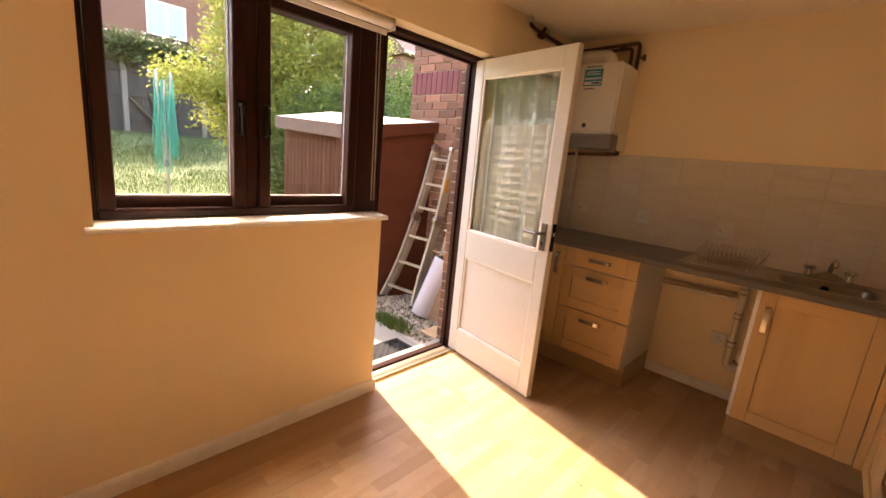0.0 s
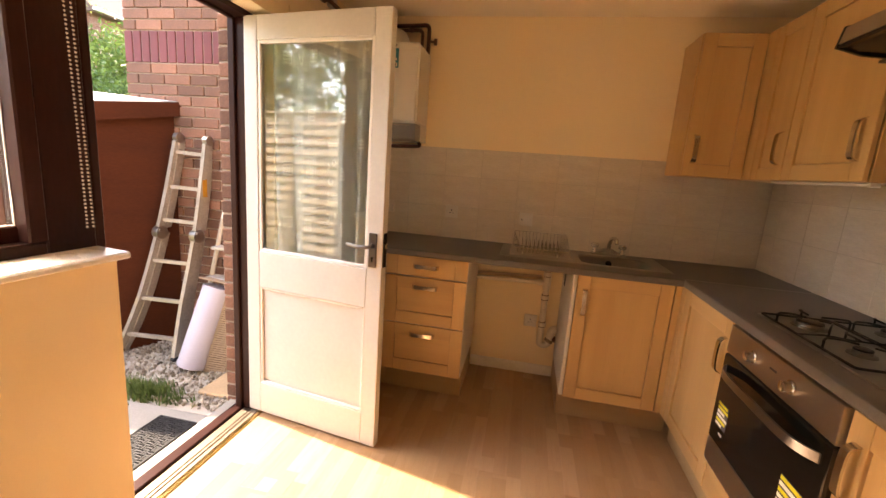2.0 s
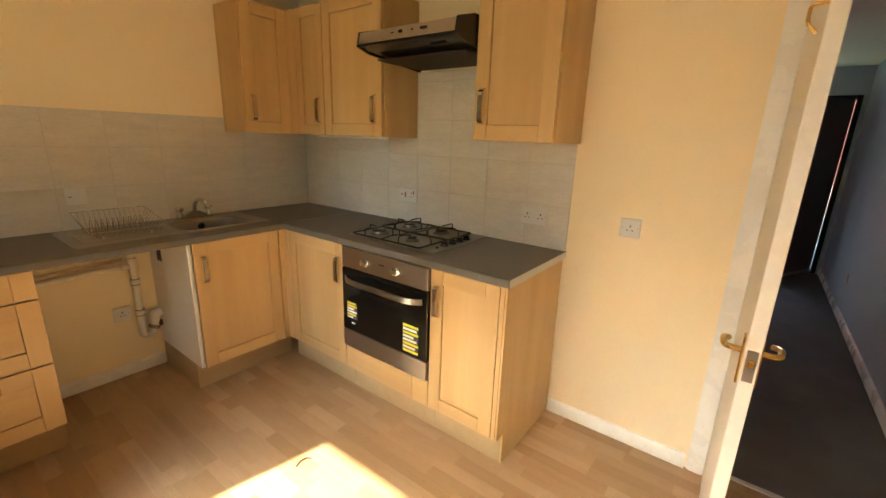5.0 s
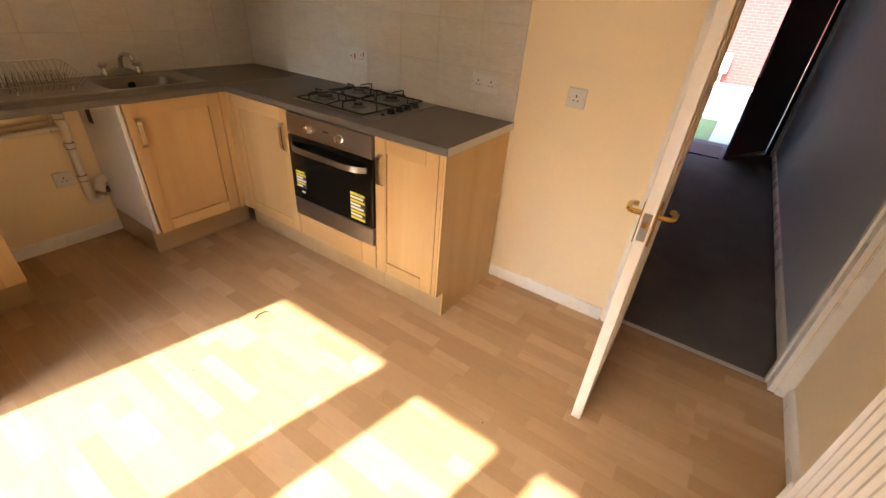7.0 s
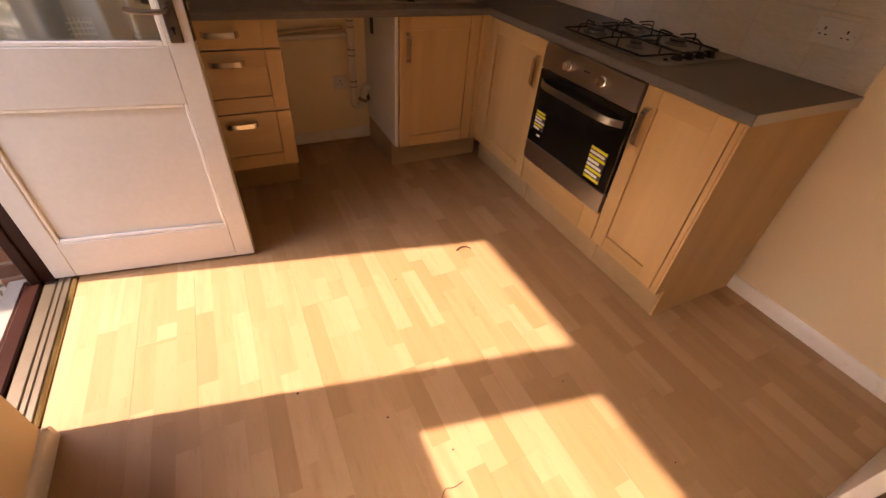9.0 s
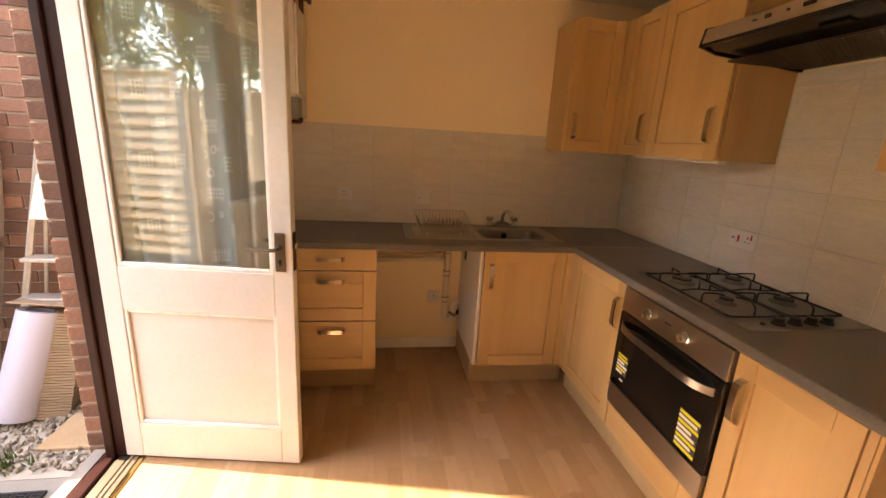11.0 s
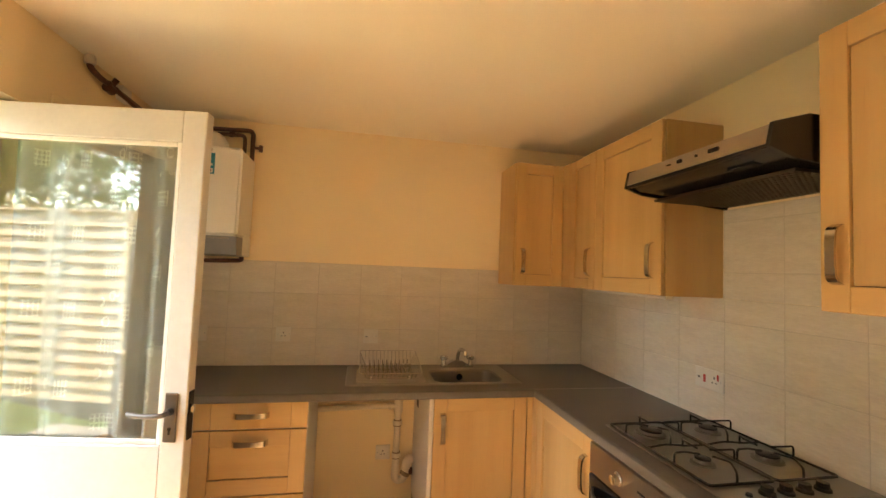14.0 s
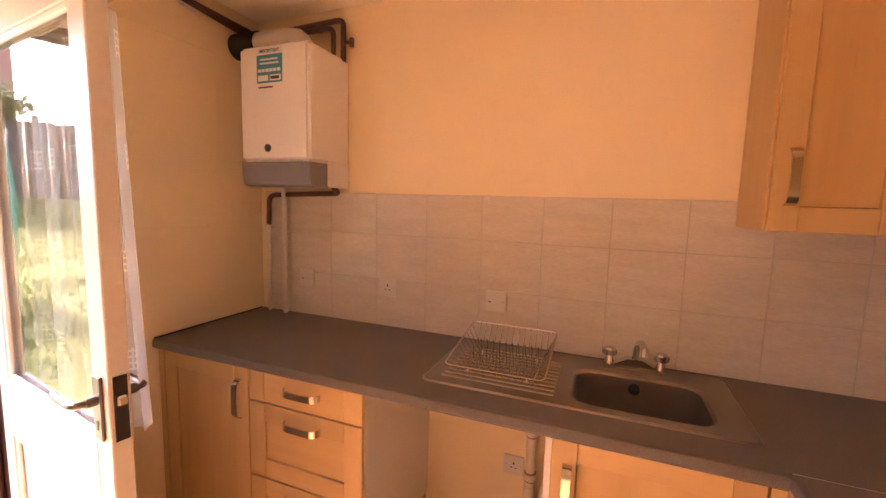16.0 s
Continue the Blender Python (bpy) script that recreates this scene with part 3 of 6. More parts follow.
# roller blind over the window with a ball chain
blind = thing("roller_blind", (0.21, 2.4, 1.95), "white roller blind rolled up above the window", "blind")
bm = bmesh.new()
lathe(bm, [(0.001, 1.82), (0.024, 1.821), (0.024, 3.039), (0.001, 3.04)], (0.222, 0, 1.985), 16, "y")
part("roll", bm, BLIND, blind)
part("bottom_bar", boxes(((0.199, 1.83, 1.935), (0.207, 3.03, 1.962)), bevel=0.002), BLIND, blind)
part("bracket", boxes(((0.19, 3.041, 1.955), (0.255, 3.045, 2.011)), bevel=0.001), PLASTIC, blind)
bm = bmesh.new()
prev = None
for i in range(150):
    u = i / 149
    z = 1.97 - 0.86 * (1 - abs(2 * u - 1))
    yy = 2.968 + (0.012 * math.sin(math.pi * u) if u < 0.5 else 0.03 - 0.018 * abs(2 * u - 1))
    bmesh.ops.create_icosphere(bm, subdivisions=1, radius=0.0036, matrix=Matrix.Translation((0.215 + 0.012 * (u - 0.5), yy, z)))
part("ball_chain", bm, PLASTIC, blind, "white ball chain loop")

# ---------------------------------------------------------------- garden door leaf, standing open into the room
AX, AY = 0.145, 3.803
ANG = math.degrees(math.atan2(3.69 - AY, 0.905 - AX))
leaf = thing("garden_door", (0, 0, 0), "white painted half-glazed timber door standing open", "door", m=pose(AX, AY, 0.012, 0, 0, ANG))
W, HT, TH = 0.768, 1.978, 0.044                            # leaf along local x, its seen face at y = 0
GX0, GX1, GZ0, GZ1 = 0.086, 0.688, 0.885, 1.872
PX0, PX1, PZ0, PZ1 = 0.072, 0.694, 0.17, 0.70
part("leaf", boxes(((0, 0, 0), (0.078, TH, HT)), ((0.692, 0, 0), (W, TH, HT)), ((0.078, 0, 1.872), (0.692, TH, HT)), ((0.078, 0, 0.70), (0.692, TH, 0.885)), ((0.078, 0, 0), (0.692, TH, 0.17)), bevel=0.003), DOORWHITE, leaf)
part("panel", boxes(((0.07, 0.017, 0.165), (0.70, 0.032, 0.705)), bevel=0.002), DOORWHITE, leaf, "recessed white lower panel")
bm = bmesh.new()
for (x0, x1, z0, z1, d) in ((0.078, 0.692, 0.17, 0.70, 0.013), (0.078, 0.692, 0.885, 1.872, 0.016)):
    for a, b in (((x0, 0.0), (x0 + d, z1)), ((x1 - d, 0.0), (x1, z1))):
        box(bm, (a[0], 0.004, z0), (b[0], 0.016, z1), 0.003)
    box(bm, (x0 + d, 0.004, z0), (x1 - d, 0.016, z0 + d), 0.003)
    box(bm, (x0 + d, 0.004, z1 - d), (x1 - d, 0.016, z1), 0.003)
part("glazing_bead", bm, GLOSS, leaf)
p = part("pane", boxes(((0.08, 0.02, 0.887), (0.69, 0.0235, 1.87))), DOORGLASS, leaf, "clear glass with smears")
p.visible_shadow = False


def lever(parent, x, z, y0, side):
    """Lever handle on an upright backplate; side -1 is the seen face."""
    pl = part("lock_plate", boxes(((x - 0.02, y0, z - 0.078), (x + 0.02, y0 + side * 0.007, z + 0.078)), bevel=0.003), LOCK, parent, "tarnished silver lever handle plate")
    bm = bmesh.new()
    rod(bm, (x, y0, z + 0.02), (x, y0 + side * 0.028, z + 0.02), 0.012, 14)
    tube(bm, [(x, y0 + side * 0.015, z + 0.02), (x, y0 + side * 0.05, z + 0.02), (x - 0.06, y0 + side * 0.052, z + 0.018), (x - 0.105, y0 + side * 0.05, z + 0.024)], 0.008, 10, 0.02)
    part("lever", bm, LOCK, pl)
    bm = rod(bmesh.new(), (x, y0 + side * 0.006, z - 0.035), (x, y0 + side * 0.0085, z - 0.035), 0.006, 12)
    box(bm, (x - 0.003, y0 + side * 0.006, z - 0.052), (x + 0.003, y0 + side * 0.0085, z - 0.036))
    part("keyhole", bm, BLACK, pl)


lever(leaf, 0.722, 0.975, 0.0, -1)
lever(leaf, 0.722, 0.975, TH, 1)
lk = part("lock_faceplate", boxes(((W, 0.008, 0.90), (W + 0.003, 0.036, 1.055))), BLACK, leaf, "dark rusted lock faceplate")
part("latch", boxes(((W + 0.003, 0.012, 0.985), (W + 0.014, 0.032, 1.01)), bevel=0.004), CHROME, leaf)
bm = bmesh.new()
for z in (0.2, 1.0, 1.75):
    rod(bm, (-0.006, TH * 0.5, z), (-0.006, TH * 0.5, z + 0.09), 0.006, 10)
part("hinge", bm, PIPE, leaf)

# net curtain hung on the far face of the door, on a wire
cur = thing("net_curtain", (0, 0, 0), "white patterned net curtain gathered on a wire behind the door glass", "curtain", m=pose(AX, AY, 0.012, 0, 0, ANG))
bm = bmesh.new()
uvl = bm.loops.layers.uv.new()
NX, NZ = 150, 30
grid = []
for j in range(NZ + 1):
    row, v = [], j / NZ
    for i in range(NX + 1):
        u = i / NX
        fold = 0.027 * math.sin(u * 27 + 1.7 * math.sin(u * 8) + 0.9 * v) + 0.007 * math.sin(u * 13 + 2 + v) + 0.003 * math.sin(u * 61 + 3 * v)
        flare = max(0.0, u - 0.86) / 0.14
        x = 0.066 + 0.655 * u + 0.02 * math.sin(u * 12) * (1 - v) + 0.03 * flare * max(0.0, 0.7 - v) ** 1.2
        z = 0.865 + 1.02 * v - (0.012 * math.sin(u * 30) if j == 0 else 0)
        row.append((bm.verts.new((x, TH + 0.034 + fold * (1.1 - 0.4 * v) + 0.015 * flare * (1 - v), z)), u * 1.25, v * 1.07))
    grid.append(row)
for j in range(NZ):
    for i in range(NX):
        q = (grid[j][i], grid[j][i + 1], grid[j + 1][i + 1], grid[j + 1][i])
        f = bm.faces.new([w[0] for w in q])
        for loop, w in zip(f.loops, q):
            loop[uvl].uv = (w[1], w[2])
part("net", bm, LACE, cur)
part("curtain_wire", tube(bmesh.new(), [(0.05, TH + 0.02, 1.885), (0.4, TH + 0.022, 1.88), (0.74, TH + 0.02, 1.885)], 0.0025, 6), PLASTIC, cur)

# ---------------------------------------------------------------- kitchen units
DF = 0.02                                                # door thickness


def front(parent, name, lo, hi, axis, rail=0.065, flat=False):
    """A framed cupboard or drawer front in the plane across axis ('y': faces south, 'x': faces west). lo, hi: (along, z)."""
    f = 4.225 if axis == "y" else 2.335
    return framed(parent, name, lo, hi, axis, f, rail, flat)


def framed(parent, name, lo, hi, axis, f, rail=0.065, flat=False):
    (a0, z0), (a1, z1) = lo, hi

    def b(bm, p, q, d0, d1, bev=0.0015):
        if axis == "y":
            box(bm, (p[0], f + d0, p[1]), (q[0], f + d1, q[1]), bev)
        else:
            box(bm, (f + d0, p[0], p[1]), (f + d1, q[0], q[1]), bev)
    g = 0.002
    a0, a1, z0, z1 = a0 + g, a1 - g, z0 + g, z1 - g
    grain = BEECH_X if axis == "y" else BEECH_Y
    if flat:
        bm = bmesh.new()
        b(bm, (a0 + rail + 0.0007, z0), (a1 - rail - 0.0007, z1), 0.0005, DF)
        slab = part(name, bm, grain, parent)
        for p, q in (((a0, z0), (a0 + rail, z1)), ((a1 - rail, z0), (a1, z1))):
            bm = bmesh.new()
            b(bm, p, q, 0, DF)
            part("stile", bm, BEECH, slab)
        return slab
    bm = bmesh.new()
    i = rail + 0.0022
    b(bm, (a0 + i, z0 + i), (a1 - i, z1 - i), 0.0085, DF - 0.0032, 0.0)
    stile = part(name, bm, BEECH if z1 - z0 > 0.32 else grain, parent)
    bm = bmesh.new()
    b(bm, (a0 + 0.02, z0 + 0.02), (a1 - 0.02, z1 - 0.02), DF - 0.003, DF - 0.0004, 0.0)
    # Back board coloured dark to stand in for the shade in the grooves.
    part("back_board", bm, GROOVE, stile)
    for p, q in (((a0, z0), (a0 + rail, z1)), ((a1 - rail, z0), (a1, z1))):
        bm = bmesh.new()
        b(bm, p, q, 0, DF - 0.0034)
        part("stile", bm, BEECH, stile)
    for p, q in (((a0 + rail + 0.0007, z0), (a1 - rail - 0.0007, z0 + rail)), ((a0 + rail + 0.0007, z1 - rail), (a1 - rail - 0.0007, z1))):
        bm = bmesh.new()
        b(bm, p, q, 0.0005, DF - 0.0034)
        part("rail", bm, grain, stile)
    return stile


def bow_handle(parent, centre, along, out, length=0.15):
    """A flat bow handle; along and out are unit ways."""
    c, a, o = Vector(centre), Vector(along), Vector(out)
    s = a.cross(o)
    bm = bmesh.new()
    n, rings = 28, []
    for i in range(n + 1):
        u = i / n * 2 - 1
        h = 0.022 * (1 - abs(u) ** 10) + 0.004 * (1 - u * u)
        w = 0.0105 + 0.002 * abs(u)
        p = c + a * (u * length / 2) + o * (h + 0.002)
        rings.append([bm.verts.new(p + s * w * sx + o * oz) for sx, oz in ((-1, -0.003), (1, -0.003), (1, 0.003), (-1, 0.003))])
    for r, q in zip(rings, rings[1:]):
        for k in range(4):
            bm.faces.new((r[k], r[(k + 1) % 4], q[(k + 1) % 4], q[k]))
    bm.faces.new(rings[0])
    bm.faces.new(rings[-1])
    bmesh.ops.recalc_face_normals(bm, faces=bm.faces)
    part("handle", bm, HANDLE, parent, "satin nickel bow handle")


S, Wd = (0, -1, 0), (-1, 0, 0)
ZB, ZT = 0.155, 0.868                                    # base fronts


def north_unit(label, x0, x1, left=True, right=True):
    u = thing("base_unit", ((x0 + x1) / 2, 4.5, 0), label, "kitchen cabinet", "base units under the worktop")
    for name, lo, hi in (("side_panel", (x0, 4.246, ZB), (x0 + 0.018, YN - 0.003, ZT)), ("side_panel", (x1 - 0.018, 4.246, ZB), (x1, YN - 0.003, ZT)),
                         ("base_board", (x0 + 0.018, 4.246, ZB), (x1 - 0.018, YN - 0.02, ZB + 0.018)), ("back_panel", (x0 + 0.018, YN - 0.02, ZB), (x1 - 0.018, YN - 0.003, ZT))):
        part(name, boxes((lo, hi), bevel=0.001), CARCASS, u, "white carcass board")
    part("plinth", boxes(((x0, 4.31, 0.0), (x1 if x1 < 2.3 else 2.397, 4.326, ZB - 0.003)), bevel=0.001), PLINTH, u, "beech-look plinth")
    return u


u = north_unit("narrow beech shaker base cupboard beside the garden wall", 0.268, 0.742)
bow_handle(front(u, "door", (0.30, ZB), (0.742, ZT), "y"), (0.70, 4.225, 0.74), (0, 0, 1), S)
part("filler", boxes(((0.268, 4.225, ZB), (0.298, 4.245, ZT))), BEECH, u)
part("plinth_return", boxes(((0.268, 4.327, 0.0), (0.276, YN - 0.02, ZB - 0.003))), PLINTH, u)
u = north_unit("beech shaker three-drawer base unit", 0.744, 1.228)
for z0, z1, hz in ((0.747, ZT, 0.812), (0.457, 0.744, 0.69), (ZB, 0.454, 0.40)):
    bow_handle(front(u, "drawer_front", (0.744, z0), (1.228, z1), "y", 0.07, z1 - z0 < 0.2), (0.986, 4.225, hz), (1, 0, 0), S)
part("plinth_return", boxes(((1.21, 4.327, 0.0), (1.226, YN - 0.02, ZB - 0.003))), PLINTH, u)
u = north_unit("beech shaker sink base cupboard with white side", 1.80, 2.318)
bow_handle(front(u, "door", (1.818, ZB), (2.30, ZT), "y"), (1.862, 4.225, 0.72), (0, 0, 1), S)
part("plinth_return", boxes(((1.802, 4.327, 0.0), (1.818, YN - 0.02, ZB - 0.003))), PLINTH, u)
part("pipe_slot", boxes(((1.797, 4.60, 0.70), (1.799, 4.66, 0.80))), INK, u, "dark cut-out for pipes")
part("corner_post", boxes(((2.303, 4.225, ZB), (2.333, 4.243, ZT)), ((2.335, 4.18, ZB), (2.353, 4.243, ZT))), BEECH, u)


def east_unit(label, y0, y1):
    u = thing("base_unit", (2.65, (y0 + y1) / 2, 0), label, "kitchen cabinet", "base units under the worktop")
    for name, lo, hi in (("side_panel", (2.356, y0, ZB), (XE - 0.003, y0 + 0.018, ZT)), ("side_panel", (2.356, y1 - 0.018, ZB), (XE - 0.003, y1, ZT)),
                         ("base_board", (2.356, y0 + 0.018, ZB), (XE - 0.02, y1 - 0.018, ZB + 0.018)), ("back_panel", (XE - 0.02, y0 + 0.018, ZB), (XE - 0.003, y1 - 0.018, ZT))):
        part(name, boxes((lo, hi), bevel=0.001), CARCASS, u, "white carcass board")
    part("plinth", boxes(((2.398, y0, 0.0), (2.414, y1, ZB - 0.003)), bevel=0.001), PLINTH, u, "beech-look plinth")
    return u


u = east_unit("beech shaker corner base cupboard", 3.672, 4.24)
bow_handle(front(u, "door", (3.672, ZB), (4.178, ZT), "x"), (2.335, 3.715, 0.72), (0, 0, 1), Wd)
u = east_unit("beech base unit housing the oven", 3.078, 3.67)
part("infill", boxes(((2.335, 3.18, ZB), (2.353, 3.668, 0.296)), bevel=0.001), BEECH_Y, u)
part("infill", boxes(((2.335, 3.08, ZB), (2.353, 3.178, 0.296)), bevel=0.001), BEECH_Y, u)
u = east_unit("beech shaker end base cupboard beside the oven", 2.70, 3.076)
bow_handle(front(u, "door", (2.722, ZB), (3.076, ZT), "x"), (2.335, 3.035, 0.72), (0, 0, 1), Wd)
part("end_panel", extrude_profile(bmesh.new(), [(2.397, 0.0), (XE - 0.018, 0.0), (XE - 0.018, ZT), (2.337, ZT), (2.337, ZB), (2.397, ZB)], "y", 2.690, 2.699), BEECH, u, "plain beech end panel")
part("filler", boxes(((2.335, 2.70, ZB), (2.354, 2.72, ZT)), bevel=0.001), BEECH, u)

# worktops
wt = thing("worktop", (1.5, 4.5, 0.869), "grey-brown speckled laminate worktop along the sink wall", "worktop")
OX0, OX1, OYA, OYB = 1.835, 2.245, 4.35, 4.65              # opening for the bowl
bm = bmesh.new()
ring = []
for x0, x1, y0, y1 in ((XW + 0.001, XE - 0.001, 4.2205, YN - 0.001), (OX0, OX1, OYA, OYB)):
    for z in (0.905, 0.869):
        ring.append([bm.verts.new((x, y, z)) for x, y in ((x0, y0), (x1, y0), (x1, y1), (x0, y1))])
for a, b in ((0, 2), (1, 3), (0, 1), (2, 3)):
    for k in range(4):
        bm.faces.new((ring[a][k], ring[a][(k + 1) % 4], ring[b][(k + 1) % 4], ring[b][k]))
bmesh.ops.recalc_face_normals(bm, faces=bm.faces)
part("slab", bm, WORKTOP, wt)
part("front_edge", extrude_profile(bmesh.new(), [(4.203, 0.875), (4.207, 0.869), (4.22, 0.869), (4.22, 0.905), (4.213, 0.905), (4.206, 0.902), (4.203, 0.896)], "x", XW + 0.001, 2.3275), WORKTOP, wt)
wt = thing("worktop", (2.62, 3.4, 0.869), "grey-brown speckled laminate worktop along the cooker wall", "worktop")
part("slab", boxes(((2.3455, 2.682, 0.869), (XE - 0.001, 4.2185, 0.905))), WORKTOP, wt)
part("front_edge", extrude_profile(bmesh.new(), [(2.328, 0.875), (2.332, 0.869), (2.345, 0.869), (2.345, 0.905), (2.338, 0.905), (2.331, 0.902), (2.328, 0.896)], "y", 2.682, 4.2185), WORKTOP, wt)
part("end_edge", boxes(((2.334, 2.6805, 0.87), (XE - 0.002, 2.6818, 0.9035))), ALU, wt, "metal end strip")
single("joint_strip", boxes(((2.335, 4.2187, 0.870), (XE - 0.002, 4.2203, 0.9058))), ALU, (2.6, 4.2, 0.869), "thin metal joint strip between the worktops", "trim")

# wall cupboards
ZW0, ZW1 = 1.425, 2.157


def wall_unit(label, lo, hi):
    u = thing("wall_unit", ((lo[0] + hi[0]) / 2, (lo[1] + hi[1]) / 2, ZW0), label, "kitchen cabinet", "wall cupboards")
    part("body", boxes((lo, hi), bevel=0.0015), BEECH, u)
    return u


c = wall_unit("beech shaker wall cupboard on the sink wall", (2.315, 4.522, ZW0), (2.64, YN - 0.003, ZW1))
bow_handle(framed(c, "door", (2.317, ZW0), (2.618, ZW1), "y", 4.50), (2.36, 4.50, 1.57), (0, 0, 1), S)
c = wall_unit("beech shaker corner wall cupboard", (2.643, 4.158, ZW0), (XE - 0.003, YN - 0.003, ZW1))
bow_handle(framed(c, "door", (4.158, ZW0), (4.42, ZW1), "x", 2.62, 0.055), (2.62, 4.20, 1.57), (0, 0, 1), Wd)
part("corner_post", boxes(((2.621, 4.423, ZW0), (2.641, 4.52, ZW1))), BEECH, c)
c = wall_unit("beech shaker wall cupboard beside the cooker hood", (2.643, 3.668, ZW0), (XE - 0.003, 4.155, ZW1))
bow_handle(framed(c, "door", (3.668, ZW0), (4.155, ZW1), "x", 2.62), (2.62, 3.72, 1.57), (0, 0, 1), Wd)
c = wall_unit("beech shaker end wall cupboard beside the cooker hood", (2.613, 2.672, ZW0), (XE - 0.003, 3.056, ZW1))
bow_handle(framed(c, "door", (2.672, ZW0), (3.056, ZW1), "x", 2.59), (2.59, 3.012, 1.57), (0, 0, 1), Wd)
strip = thing("under_cupboard_light", (2.7, 3.95, ZW0), "slim white strip light under the wall cupboard", "lamp")
part("casing", boxes(((2.66, 3.70, ZW0 - 0.013), (2.69, 4.30, ZW0 - 0.001)), bevel=0.004), PLASTIC, strip)
part("end_cap", boxes(((2.658, 3.685, ZW0 - 0.016), (2.692, 3.70, ZW0 - 0.001)), bevel=0.002), PLASTIC, strip)

# cooker hood
hood = thing("cooker_hood", (2.7, 3.36, 1.8), "brushed steel and black visor cooker hood", "cooker hood")
HY0, HY1 = 3.062, 3.66
bm = bmesh.new()
extrude_profile(bm, [(2.452, 1.853), (2.462, 1.904), (2.56, 1.934), (XE - 0.002, 1.934), (XE - 0.002, 1.80), (2.50, 1.832)], "y", HY0 + 0.012, HY1 - 0.012)
part("canopy", bm, BLACK, hood, "dark canopy")
bm = bmesh.new()
extrude_profile(bm, [(2.444, 1.855), (2.456, 1.907), (2.561, 1.940), (2.56, 1.936), (2.459, 1.904), (2.449, 1.855)], "y", HY0 + 0.013, HY1 - 0.013)
fas = part("fascia", bm, STEELDARK, hood, "brushed steel sloping fascia")
for y0, y1, z, h in ((3.222, 3.258, 1.884, 0.006), (3.302, 3.309, 1.884, 0.004), (3.366, 3.384, 1.884, 0.006), (3.416, 3.432, 1.883, 0.002)):
    part("button", boxes(((2.4425, y0, z - h), (2.452, y1, z + h)), bevel=0.0015), BLACK, fas)
for y in (HY0, HY1 - 0.012):
    bm = bmesh.new()
    extrude_profile(bm, [(2.442, 1.845), (2.456, 1.911), (2.57, 1.944), (XE - 0.003, 1.944), (XE - 0.003, 1.79), (2.52, 1.822)], "y", y, y + 0.0118)
    part("end_cheek", bm, BLACK, hood, "black plastic end cheek")
part("visor_edge", boxes(((2.444, HY0 + 0.013, 1.843), (2.47, HY1 - 0.013, 1.8525)), bevel=0.002), BLACK, hood)
bm = bmesh.new()
for k in range(34):
    y = HY0 + 0.03 + k * 0.0163
    box(bm, (2.56, y, 1.797), (2.88, y + 0.006, 1.806))
for k in range(14):
    x = 2.56 + k * 0.0246
    box(bm, (x, HY0 + 0.03, 1.796), (x + 0.004, HY1 - 0.03, 1.8055))
tagged(part("grease_filter", bm, GREASY, hood, "dirty metal grease filter"), kind="stuff")
part("lamp_lens", boxes(((2.50, 3.16, 1.824), (2.535, 3.25, 1.831)), bevel=0.003), BLACK, hood)

# ---------------------------------------------------------------- oven
oven = thing("built_in_oven", (2.6, 3.37, 0.3), "built-in electric oven, steel and black glass, energy stickers", "oven")
OY0, OY1 = 3.081, 3.667
part("body", boxes(((2.345, OY0 + 0.01, 0.302), (2.85, OY1 - 0.01, 0.862))), BLACK, oven)
part("control_panel", boxes(((2.320, OY0, 0.758), (2.344, OY1, 0.866)), bevel=0.002), STEELDARK, oven, "brushed steel control panel")
door = part("door", boxes(((2.318, OY0, 0.402), (2.344, OY1, 0.752)), bevel=0.003), BLACKGLASS, oven, "black glass door")
part("lower_panel", boxes(((2.318, OY0, 0.300), (2.344, OY1, 0.398)), bevel=0.002), STEELDARK, oven, "steel lower panel")
for y in (3.275, 3.485):
    bm = bmesh.new()
    lathe(bm, [(0.022, 2.320), (0.022, 2.314), (0.017, 2.312), (0.016, 2.292), (0.001, 2.290)], (0, y, 0.813), 20, "x")
    box(bm, (2.289, y - 0.003, 0.80), (2.293, y + 0.003, 0.827))
    part("knob", bm, CHROME, oven)
part("badge", boxes(((2.318, 3.355, 0.818), (2.3205, 3.39, 0.824))), INK, oven)
bm = bmesh.new()
n, rings = 20, []
for i in range(n + 1):
    u = i / n * 2 - 1
    p = Vector((2.318 - 0.042 * (1 - abs(u) ** 6), 3.374 + u * 0.265, 0.70))
    rings.append([bm.verts.new(p + Vector(q)) for q in ((-0.004, 0, -0.014), (0.004, 0, -0.014), (0.004, 0, 0.014), (-0.004, 0, 0.014))])
for r, q in zip(rings, rings[1:]):
    for k in range(4):
        bm.faces.new((r[k], r[(k + 1) % 4], q[(k + 1) % 4], q[k]))
bm.faces.new(rings[0])
bm.faces.new(rings[-1])
bmesh.ops.recalc_face_normals(bm, faces=bm.faces)
part("door_handle", bm, STEEL, door, "curved steel bar handle")


def sticker(name, parent, y0, y1, z0, z1, rows, label):
    """A yellow and white label with rows of unreadable print on the oven glass."""
    p = part(name, boxes(((2.3168, y0, z0), (2.3176, y1, z1))), INK, parent, label)
    n = len(rows)
    h = (z1 - z0) / n
    for i, (c, w) in enumerate(rows):
        z = z1 - (i + 1) * h
        part("print_bar", boxes(((2.3158, y1 - (y1 - y0) * w, z + h * 0.2), (2.3166, y1, z + h * 0.85))), c, p)


